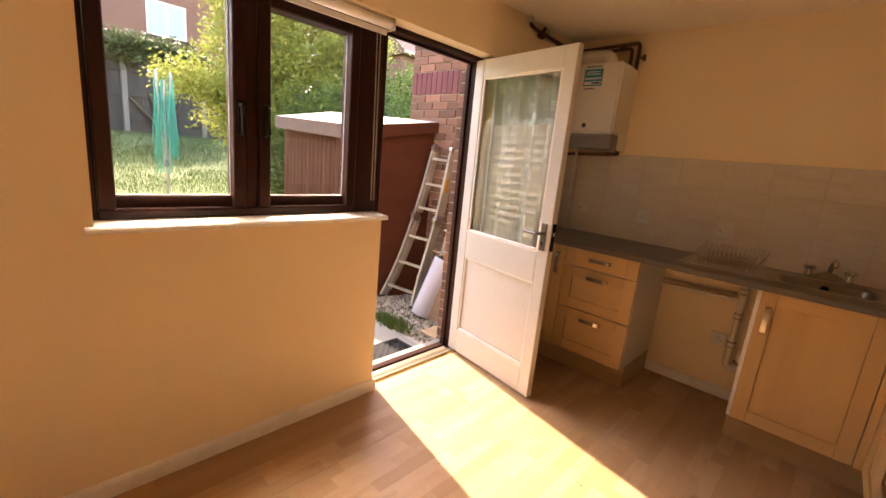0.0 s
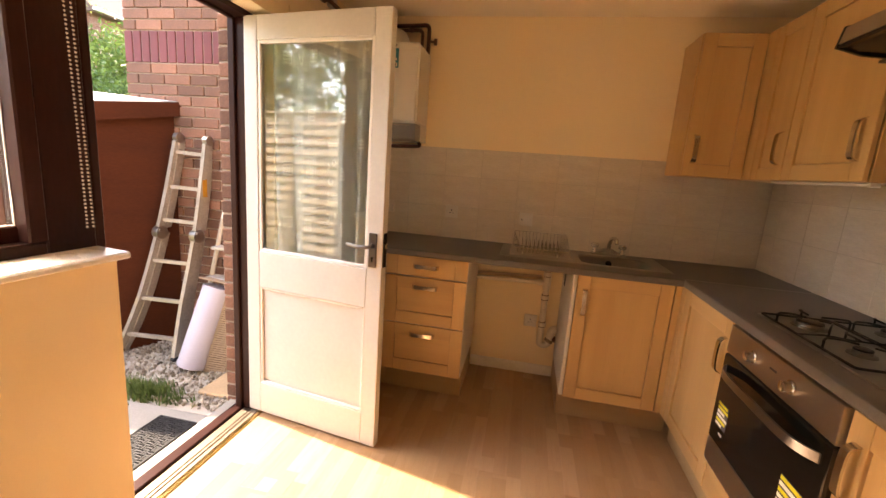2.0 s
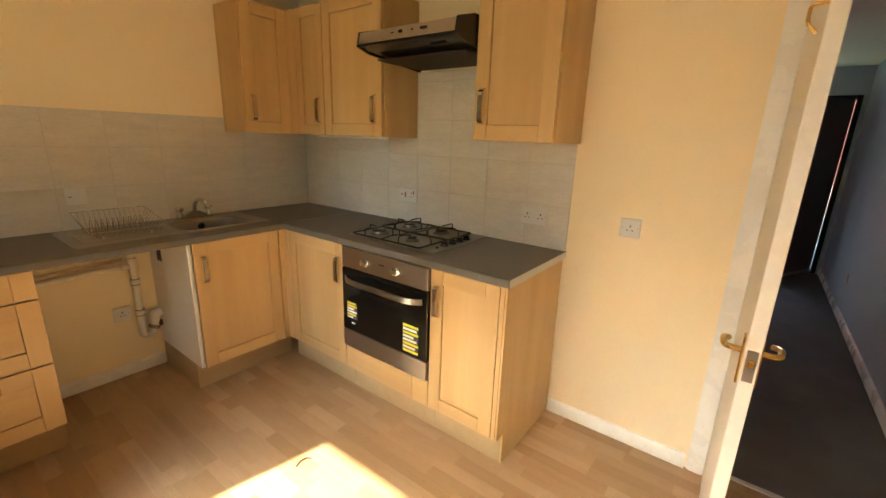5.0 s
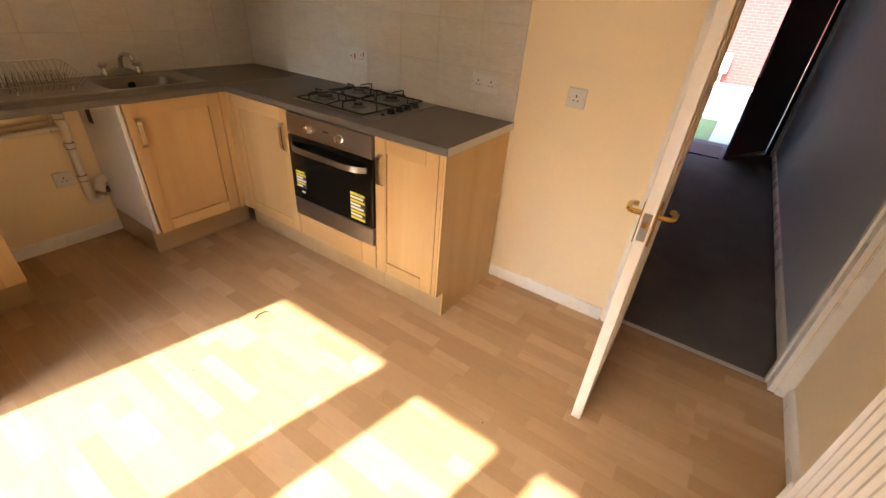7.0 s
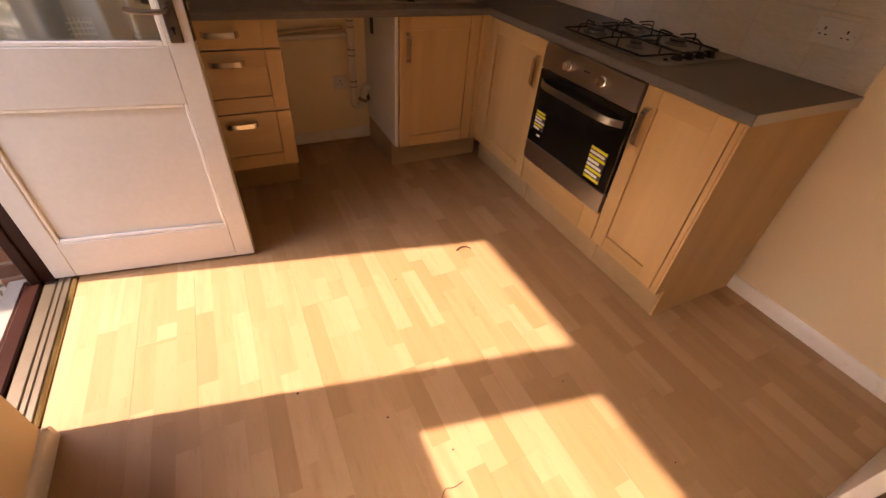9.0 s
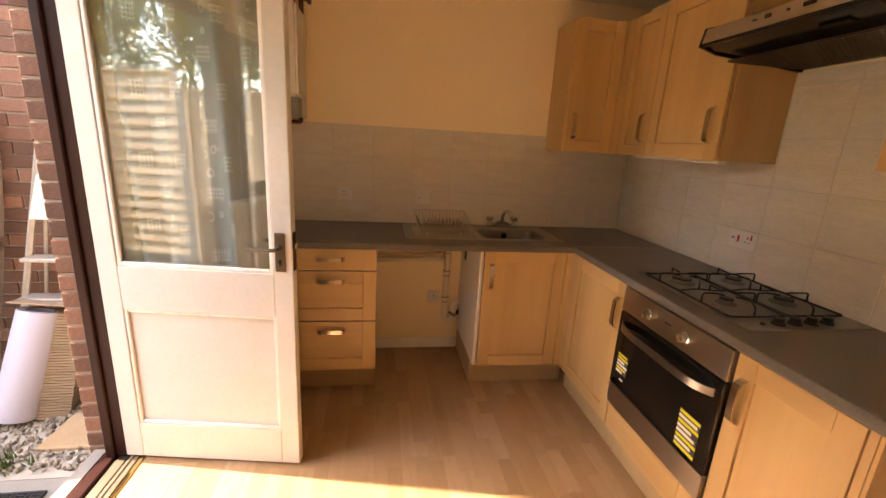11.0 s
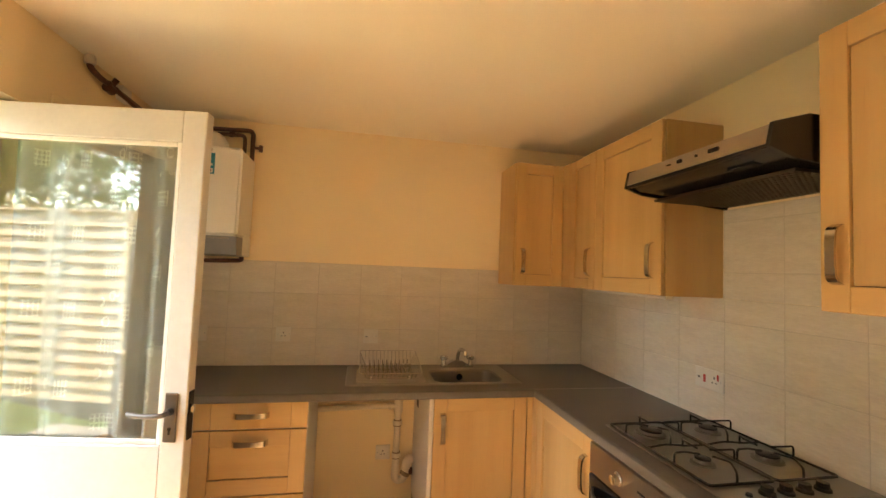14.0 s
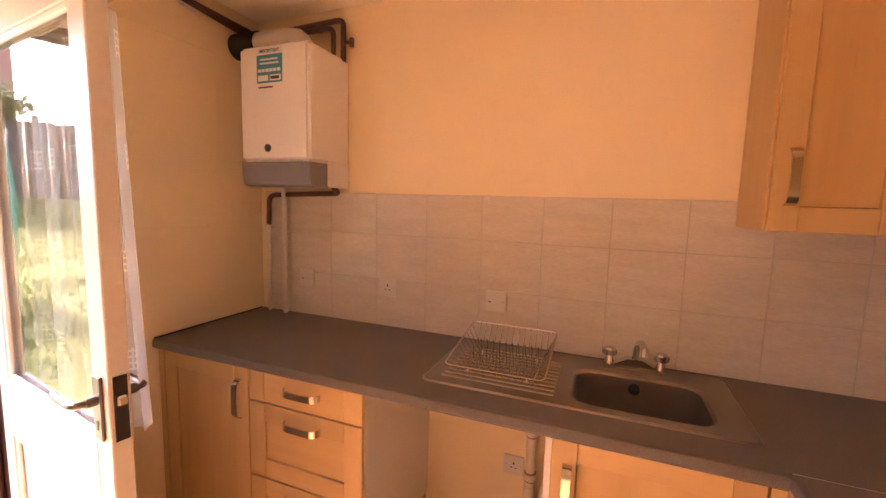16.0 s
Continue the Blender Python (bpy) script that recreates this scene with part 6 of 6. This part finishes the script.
step = thing("step_ladder", (-0.55, 4.6, GZ), "small paint-spattered aluminium stepladder folded against the wall", "ladder")
for xa, xb in ((-0.80, -0.60), (-0.26, -0.40)):
    part("stile", tube(bmesh.new(), [(xa, 4.47, GZ), (xb, 4.70, 1.34)], 0.017, 6), LADDER, step)
    part("rear_leg", tube(bmesh.new(), [(xa + 0.06 * (1 if xa < -0.5 else -1), 4.62, GZ), (xb, 4.725, 1.30)], 0.010, 6), LADDER, step)
for z in (0.02, 0.245, 0.47, 0.69):
    u = (z - GZ) / 1.49
    y = 4.47 + u * 0.23
    part("tread", boxes(((-0.80 + 0.20 * u, y - 0.07, z - 0.014), (-0.26 - 0.14 * u, y + 0.03, z + 0.008)), bevel=0.004), LADDER, step)
bm = bmesh.new()
extrude_profile(bm, [(-0.66, 0.90), (-0.34, 0.90), (-0.42, 1.15), (-0.585, 1.15)], "y", 4.61, 4.625)
part("platform", bm, PLASTIC, step, "white folded platform")
part("grab_loop", tube(bmesh.new(), [(-0.605, 4.69, 1.28), (-0.60, 4.68, 1.40), (-0.575, 4.68, 1.44), (-0.42, 4.68, 1.44), (-0.40, 4.69, 1.30)], 0.012, 8, 0.03), RUBBER, step, "dark grab loop")

roll = thing("paper_roll", (-0.66, 4.27, GZ), "rolled lilac-white lining leaning on the wall", "roll")
bm = bmesh.new()
a, b = Vector((-0.675, 4.30, GZ + 0.03)), Vector((-0.575, 4.46, 0.43))
m = Matrix.Translation(a) @ (b - a).to_track_quat("Z", "Y").to_matrix().to_4x4()
ln = (b - a).length
lathe(bm, [(0.094, 0), (0.098, 0.005), (0.098, ln - 0.005), (0.095, ln), (0.06, ln), (0.06, ln - 0.1)], (0, 0, 0), 32)
bm.transform(m)
part("sheet", bm, LILAC, roll)
card = thing("cardboard_stack", (-0.50, 4.35, GZ), "leaning stack of flattened corrugated cardboard", "cardboard")
rngc = random.Random(4)
for i in range(38):
    u = i / 37
    bm = boxes(((-0.07, -0.05, -0.0055), (0.07, 0.10, 0.0055)), bevel=0.001)
    bm.transform(pose(-0.52 + 0.075 * u + rngc.uniform(-0.003, 0.003), 4.36 + 0.13 * u, GZ + 0.006 + 0.55 * u, 0, 8 + rngc.uniform(-2, 2), 14))
    part("layer", bm, CARDBOARD, card)
bm = boxes(((-0.15, -0.08, -0.004), (0.13, 0.09, 0.004)), bevel=0.001)
bm.transform(pose(-0.53, 4.47, 0.468, -14, 9, 10))
part("top_sheet", bm, CARDBOARD, card)

# ---------------------------------------------------------------- rotary dryer
dry = thing("rotary_dryer", (-5.47, 3.35, 0.2), "folded rotary clothes dryer with green lines", "clothes dryer")
part("post", tube(bmesh.new(), [(-5.47, 3.35, 0.15), (-5.47, 3.35, 2.1)], 0.022, 12), GREYMETAL, dry)
part("sleeve", lathe(bmesh.new(), [(0.03, 0.85), (0.05, 0.86), (0.05, 0.95), (0.03, 0.96)], (-5.47, 3.35, 0), 14), GREYPLASTIC, dry)
for k in range(4):
    a = k * math.pi / 2 + 0.5
    p0, p1 = Vector((-5.47 + 0.045 * math.cos(a), 3.35 + 0.045 * math.sin(a), 0.9)), Vector((-5.47 + 0.13 * math.cos(a), 3.35 + 0.13 * math.sin(a), 2.22))
    part("arm", tube(bmesh.new(), [p0, p1], 0.012, 8), GREYMETAL, dry)
bm = bmesh.new()
for k in range(64):
    a, r = rng.uniform(0, 6.28), rng.uniform(0.09, 0.18)
    z1, drop = rng.uniform(1.5, 2.18), rng.uniform(0.4, 0.95)
    b = a + rng.uniform(0.5, 1.3)
    pts = []
    for i in range(9):
        u = i / 8
        q = a + (b - a) * u
        rr = 0.12 + (r - 0.12) * math.sin(math.pi * u)
        pts.append((-5.47 + rr * math.cos(q), 3.35 + rr * math.sin(q), max(0.75, z1 - drop * math.sin(math.pi * u) ** 0.7)))
    tube(bm, pts, 0.004, 4)
part("washing_line", bm, TEALCORD, dry, "hanging loops of green plastic line")

# ---------------------------------------------------------------- fences
fw = thing("garden_fence", (-12, 5, 1.3), "tall weathered dark board fence at the end of the garden", "fence")
rngf = random.Random(3)
for i in range(9):
    y = -1.6 + i * 1.85
    part("post", boxes(((-12.0, y - 0.06, 1.0), (-11.88, y + 0.06, 3.25)), bevel=0.01), POST, fw, "grey concrete post")
    for j in range(12):
        yb = y + 0.065 + j * 0.1435
        h = 3.12 + rngf.uniform(-0.03, 0.03)
        part("board", boxes(((-11.95 - 0.008 * (j % 2), yb, 1.28), (-11.93 - 0.008 * (j % 2), yb + 0.139, h))), FENCEDARK, fw)
    for z in (1.6, 2.2, 2.8):
        part("rail", boxes(((-11.928, y + 0.065, z), (-11.885, y + 1.785, z + 0.07))), FENCEDARK, fw)

fs = thing("side_fence", (-3, 1.0, GZ), "pale horizontal lap fence panels between slotted posts", "fence")
px = -0.2
for i, (w, top) in enumerate(((1.5, 1.80), (1.83, 1.97), (1.83, 2.05), (1.83, 2.3), (1.83, 2.6), (1.83, 2.9))):
    x1, x0 = px, px - w
    gz = rise((x0 + x1) / 2)
    part("post", boxes(((x0 - 0.1, 0.95, gz - 0.2), (x0 - 0.005, 1.05, top + 0.04)), bevel=0.008), POST, fs, "concrete post")
    nb = 15
    for j in range(nb):
        z = gz + 0.1 + j * (top - gz - 0.12) / nb
        bm = boxes(((x0, -0.006, 0), (x1, 0.006, (top - gz) / nb + 0.018)), bevel=0.002)
        bm.transform(Matrix.Translation((0, 1.022, z)) @ pose(0, 0, 0, 12, 0, 0))
        part("slat", bm, FENCE, fs)
    part("capping", boxes(((x0, 0.985, top), (x1, 1.045, top + 0.025)), bevel=0.003), FENCE, fs)
    part("batten", boxes(((x0, 1.03, gz + 0.1), (x0 + 0.04, 1.05, top)), ((x1 - 0.04, 1.03, gz + 0.1), (x1, 1.05, top)), (((x0 + x1) / 2 - 0.02, 1.035, gz + 0.1), ((x0 + x1) / 2 + 0.02, 1.052, top))), FENCE, fs)
    part("gravel_board", boxes(((x0, 0.99, gz - 0.1), (x1, 1.03, gz + 0.1))), POST, fs)
    px = x0 - 0.1


# ---------------------------------------------------------------- shrubs
def shrub(name, label, base, lobes, mat, count, size, seed):
    """Stems and a crown of many small leaves gathered in twig-end clumps inside the lobes."""
    r = random.Random(seed)
    t = thing(name, base, label, "shrub")
    b = Vector(base)
    bm = bmesh.new()
    verts, faces = [], []
    for cx, cy, cz, rx, ry, rz, share in lobes:
        c = Vector((cx, cy, cz))
        mid = b.lerp(c, 0.5) + Vector((r.uniform(-0.15, 0.15), r.uniform(-0.15, 0.15), 0.1))
        rod(bm, b + Vector((r.uniform(-0.1, 0.1), r.uniform(-0.1, 0.1), -0.1)), mid, 0.045, 7, 0.03)
        rod(bm, mid, c, 0.03, 7, 0.012)
        nclump = max(8, int(count * share / 45))
        for _ in range(nclump):
            while True:
                d = Vector((r.uniform(-1, 1), r.uniform(-1, 1), r.uniform(-1, 1)))
                if 0.25 < d.length < 1:
                    break
            d *= 1 + 0.35 * noise.noise(d * 2.3 + c)
            p = c + Vector((d.x * rx, d.y * ry, d.z * rz))
            if r.random() < 0.35:
                rod(bm, c.lerp(p, 0.2), p, 0.007, 4, 0.003)
            way = (p - c).normalized()
            for _ in range(45):
                q = p + Vector((r.gauss(0, 0.10), r.gauss(0, 0.10), r.gauss(0, 0.09))) + way * r.uniform(-0.1, 0.16)
                a = Vector((r.uniform(-1, 1), r.uniform(-1, 1), r.uniform(-0.4, 1))).normalized()
                s = a.orthogonal().normalized()
                s = (s * math.cos(r.uniform(0, 6)) + a.cross(s) * math.sin(r.uniform(0, 6))).normalized()
                l, w = size * r.uniform(0.7, 1.3), size * r.uniform(0.28, 0.45)
                n = a.cross(s).normalized() * w * 0.25
                i = len(verts)
                verts.extend([tuple(q - a * l), tuple(q + s * w + n), tuple(q + a * l), tuple(q - s * w + n)])
                faces.extend([(i, i + 1, i + 2), (i, i + 2, i + 3)])
    part("stems", bm, BARK, t)
    me = bpy.data.meshes.new("crown")
    me.from_pydata([tuple(Vector(v) - b) for v in verts], [], faces)
    me.materials.append(mat)
    cr = new("crown", me)
    cr.parent = t
    return t


shrub("willow_shrub", "tall sunlit yellow-green shrub in front of the fence", (-6.3, 5.6, 0.3),
      [(-6.3, 5.9, 2.6, 1.0, 1.3, 1.5, 0.30), (-6.2, 4.95, 2.95, 0.7, 0.75, 0.9, 0.16), (-6.1, 4.05, 2.22, 0.45, 0.6, 0.26, 0.05), (-6.1, 4.75, 1.75, 0.6, 0.6, 0.45, 0.09), (-6.4, 5.3, 3.9, 0.8, 0.9, 0.8, 0.14), (-6.2, 6.7, 3.4, 1.0, 1.0, 1.4, 0.26)], LEAF1, 66000, 0.042, 11)
shrub("laurel_shrub", "dense mid-green shrub behind the shed", (-4.6, 6.1, 0.1),
      [(-4.7, 5.7, 1.55, 0.9, 0.9, 0.9, 0.4), (-4.4, 6.5, 1.5, 0.9, 0.8, 1.0, 0.4), (-4.9, 5.05, 1.15, 0.5, 0.5, 0.7, 0.2)], LEAF2, 28000, 0.04, 12)
shrub("hedge_shrub", "bright green shrub above the shed roof", (-5.2, 8.0, 0.1),
      [(-5.2, 7.9, 2.1, 0.9, 0.9, 1.0, 0.5), (-5.4, 8.8, 2.5, 0.9, 0.9, 0.9, 0.3), (-5.1, 7.2, 1.9, 0.7, 0.7, 0.8, 0.2)], LEAF2, 20000, 0.045, 13)
shrub("ivy", "dark ivy growing over the fence top", (-11.8, 4.8, 1.35),
      [(-11.9, 3.9, 3.35, 0.3, 0.8, 0.3, 0.3), (-11.9, 5.0, 3.4, 0.35, 0.9, 0.3, 0.35), (-11.9, 5.7, 3.1, 0.25, 0.6, 0.3, 0.15), (-11.9, 2.8, 3.45, 0.3, 0.7, 0.35, 0.2)], IVYLEAF, 10000, 0.06, 14)
shrub("fence_tree", "leafy green tree standing behind the side fence", (-2.6, -1.6, 0.0),
      [(-2.6, -1.6, 3.6, 1.5, 0.9, 1.6, 0.6), (-1.2, -1.8, 3.0, 1.0, 0.7, 1.2, 0.25), (-3.9, -1.5, 2.9, 0.9, 0.7, 1.0, 0.15)], LEAF2, 16000, 0.055, 16)
shrub("fence_tree", "tall dark green tree behind the side fence", (-8.2, -1.4, 0.5),
      [(-8.2, -1.4, 4.0, 1.8, 1.0, 2.0, 0.6), (-6.6, -1.6, 3.9, 1.2, 0.8, 1.4, 0.4)], LEAF2, 14000, 0.06, 17)
shrub("fence_shrub", "tall green shrub standing by the side fence", (-5.6, 0.0, 0.1),
      [(-5.6, 0.0, 3.0, 1.2, 0.9, 1.3, 0.6), (-4.2, -0.4, 2.8, 1.1, 0.7, 1.0, 0.4)], LEAF2, 12000, 0.05, 15)


# ---------------------------------------------------------------- houses beyond
def window_in(parent, x, y0, y1, z0, z1):
    w = part("window", boxes(((x - 0.05, y0, z0), (x + 0.03, y0 + 0.07, z1)), ((x - 0.05, y1 - 0.07, z0), (x + 0.03, y1, z1)), ((x - 0.05, y0 + 0.07, z0), (x + 0.03, y1 - 0.07, z0 + 0.07)), ((x - 0.05, y0 + 0.07, z1 - 0.07), (x + 0.03, y1 - 0.07, z1)), ((x - 0.05, (y0 + y1) / 2 - 0.05, z0 + 0.07), (x + 0.03, (y0 + y1) / 2 + 0.05, z1 - 0.07))), PLASTIC, parent, "white casement window")
    # Opaque pane; its blue-grey base colour paints in the sky's reflection.
    part("pane", boxes(((x + 0.004, y0 + 0.07, z0 + 0.07), (x + 0.012, y1 - 0.07, z1 - 0.07))), mottled("far_pane_sky_tint", (0.30, 0.36, 0.42), 0.08, relief=0), w, "pane with the reflected sky put into its colour")
    part("sill", boxes(((x - 0.05, y0 - 0.08, z0 - 0.1), (x + 0.1, y1 + 0.08, z0 - 0.003))), BROWN, w, "brown sill")


def house(label, x1, y0, y1, z0, eaves, depth, wins):
    h = thing("house", (x1 - depth / 2, (y0 + y1) / 2, z0), label, "house")
    part("wall", boxes(((x1 - depth, y0, z0), (x1, y1, eaves))), HOUSEBRICK, h, "brown brick wall")
    bm = bmesh.new()
    extrude_profile(bm, [(x1 - depth - 0.4, eaves - 0.1), (x1 + 0.4, eaves - 0.1), (x1 + 0.4, eaves + 0.08), (x1 - depth / 2, eaves + depth * 0.42), (x1 - depth - 0.4, eaves + 0.08)], "y", y0 - 0.25, y1 + 0.25)
    part("roof", bm, ROOFTILE, h, "brown tiled roof")
    part("gutter", tube(bmesh.new(), [(x1 + 0.45, y0 - 0.2, eaves), (x1 + 0.45, y1 + 0.2, eaves)], 0.06, 8), PLASTIC, h)
    for w in wins:
        window_in(h, x1, *w)


house("brown brick house beyond the garden fence with white windows", -20, 1.5, 13, 1.0, 8.2, 7, [(6.15, 7.6, 5.25, 6.6), (3.4, 4.6, 5.25, 6.6), (9.4, 10.8, 5.25, 6.6), (6.0, 7.6, 2.2, 3.6)])
house("brown brick neighbouring house with a tiled roof", -15, 15.6, 24, 0.8, 6.2, 8, [(18, 19.4, 4.0, 5.2)])

# street side
road = boxes(((10.4, -120, GZ - 0.1), (14.9, 120, GZ - 0.025)))
setting("road", road, ASPHALT, "pale grey street in full sun", "road")
setting("pavement", boxes(((7.73, 0.9, GZ - 0.1), (10.2, 1.95, GZ + 0.0)), ((15.15, -120, GZ - 0.1), (15.9, 120, GZ + 0.0))), CONCRETE, "concrete front path and far footway", "pavement")
setting("kerb", boxes(((10.2, -120, GZ - 0.1), (10.399, 120, GZ + 0.02)), ((14.901, -120, GZ - 0.1), (15.149, 120, GZ + 0.03)), bevel=0.01), KERB, "pale concrete kerbs", "kerb")
garage = thing("brick_building", (19, 3, GZ), "red brick building across the street", "building")
part("wall", boxes(((16.0, -14, GZ), (22, 22, 5.4))), FARBRICK, garage, "red brick wall in sun")
bm = bmesh.new()
extrude_profile(bm, [(15.6, 5.38), (22.4, 5.38), (22.4, 5.5), (19, 7.4), (15.6, 5.5)], "y", -14.4, 22.4)
part("roof", bm, ROOFTILE, garage)
sign = thing("street_sign", (15.8, 2.55, GZ), "white street sign on two short posts", "sign")
part("board", boxes(((15.78, 2.30, 0.12), (15.80, 2.80, 0.62)), bevel=0.004), PAPER, sign)
for y in (2.42, 2.68):
    part("post", boxes(((15.801, y - 0.03, GZ), (15.84, y + 0.03, 0.6))), wood("sign_post_wood%d" % int(y * 100), (0.3, 0.2, 0.1), (0.4, 0.3, 0.18), "z"), sign)

# ---------------------------------------------------------------- pieces: brick, tile and floor boards
def shared(name, bm, mat):
    return mesh_of(name, bm, mat, False)


def piece(name, me, at, parent, rot=0.0):
    ob = new(name, me)
    ob.parent = parent
    ob.matrix_basis = Matrix.Translation(Vector(at) - BASE[parent.name]) @ pose(0, 0, 0, 0, 0, rot)
    return ob


WB = (-1.55, 4.752)
nb_wall = setting("wall_brick_boundary", boxes(((WB[0] + 0.01, WB[1], GZ - 0.1), (-0.052, WB[1] + 0.1, 3.9))), MORTAR, "red-brown brick outbuilding wall with a soldier course", "wall")
bmes = shared("brick", boxes(((0, -0.012, 0), (0.215, 0.003, 0.065)), bevel=0.003), BRICK)
bhalf = shared("half_brick", boxes(((0, -0.012, 0), (0.102, 0.003, 0.065)), bevel=0.003), BRICK)
bsold = shared("soldier_brick", boxes(((0, -0.010, 0), (0.065, 0.003, 0.215)), bevel=0.003), BRICKRED)
rngb = random.Random(8)
z, row = GZ - 0.035, 0
while z < 2.55:
    if abs(z - 1.99) < 0.03:
        for i in range(20):
            piece("brick", bsold, (WB[0] + i * 0.075, WB[1], z), nb_wall)
        z += 0.225
        continue
    x = WB[0]
    if row % 2:
        piece("brick", bhalf, (x, WB[1], z), nb_wall)
        x += 0.1125
    while x < -0.1:
        piece("brick", bmes, (x, WB[1] + rngb.uniform(-0.002, 0.002), z), nb_wall)
        x += 0.225
    z, row = z + 0.075, row + 1
outer = setting("wall_outer_leaf", boxes(((-0.05, 3.885, GZ - 0.1), (0.058, 4.90, 3.2)), ((-0.05, YS - 0.6, GZ - 0.1), (0.058, 3.0, 1.0)), ((-0.05, YS - 0.6, 1.0), (0.058, 1.80, 3.2)), ((-0.05, 1.80, 2.2), (0.058, 3.885, 3.2))), MORTAR, "outer brick leaf of the house", "wall")
rev_mesh = shared("reveal_brick", boxes(((-0.053, -0.006, 0), (0.054, 0.002, 0.065)), bevel=0.004), BRICK)
for r_ in range(29):
    z = GZ + 0.01 + r_ * 0.075
    if z > 2.0:
        break
    piece("brick", rev_mesh, (0, 3.885 - (0.0 if r_ % 2 else 0.002), z), outer)

# wall tiles
tn = setting("wall_tiling_north", boxes(((0.30, YN - 0.0066, 0.9055), (XE - 0.0005, YN - 0.0005, 1.508))), GROUT, "pale stone-look wall tiles above the worktop", "tiles")
ROWS_Z = ((0.906, 1.119), (1.122, 1.325), (1.328, 1.510))
tcache = {}


def tile_mesh(w, h, axis):
    key = (round(w, 3), round(h, 3), axis)
    if key not in tcache:
        if axis == "y":
            bm = boxes(((0, -0.004, 0), (w, 0.0, h)), bevel=0.0012)
        else:
            bm = boxes(((-0.004, 0, 0), (0.0, w, h)), bevel=0.0012)
        tcache[key] = shared("tile", bm, TILE)
    return tcache[key]


edges = [0.30, 0.4553] + [0.702 + 0.2467 * k for k in range(0, 9)] + [XE - 0.006]
for a, b in zip(edges, edges[1:]):
    for z0, z1 in ROWS_Z:
        piece("tile", tile_mesh(b - a - 0.003, z1 - z0, "y"), (a, YN - 0.004, z0), tn)
te = setting("wall_tiling_east", boxes(((XE - 0.0066, 2.687, 0.9055), (XE - 0.0005, YN - 0.009, 1.4225)), ((XE - 0.0066, 3.06, 1.4235), (XE - 0.0005, 3.664, 1.79))), GROUT, "pale stone-look wall tiles behind the hob", "tiles")
edges = [2.687, 2.76 + 0.158] + [2.918 + 0.2467 * k for k in range(1, 8)] + [YN - 0.01]
for a, b in zip(edges, edges[1:]):
    for z0, z1 in ((0.906, 1.119), (1.122, 1.325), (1.328, 1.421)):
        piece("tile", tile_mesh(b - a - 0.003, z1 - z0, "x"), (XE - 0.004, a, z0), te)
hood_edges = [3.062, 3.1647, 3.4114, 3.662]
for a, b in zip(hood_edges, hood_edges[1:]):
    for z0, z1 in ((1.424, 1.528), (1.531, 1.735), (1.738, 1.79)):
        piece("tile", tile_mesh(b - a - 0.003, z1 - z0, "x"), (XE - 0.004, a, z0), te)

# floor boards, along y
fl = bpy.data.objects["floor"]
BW, BL = 0.193, 1.285
bcache = {}
nx = int(2.70 / BW) + 1
for i in range(nx):
    x0 = XW + i * BW
    x1 = min(x0 + BW, 2.962)
    y = YS - (i * 0.437) % BL
    while y < YN:
        ya, yb = max(y, YS), min(y + BL, YN)
        if yb - ya > 0.02 and x1 - x0 > 0.01:
            key = (round(x1 - x0, 3), round(yb - ya, 3))
            if key not in bcache:
                bcache[key] = shared("floor_board", boxes(((0, 0, -0.011), (key[0] - 0.0004, key[1] - 0.0004, 0)), bevel=0.0003), LAMINATE)
            piece("floor_board", bcache[key], (x0, ya, 0), fl)
        y += BL
for lo, hi in (((0.223, 3.022), (XW, 3.84)),):
    piece("floor_board", shared("floor_board", boxes(((0, 0, -0.011), (hi[0] - lo[0], hi[1] - lo[1], -0.0005)), bevel=0.0003), LAMINATE), (lo[0], lo[1], 0), fl)
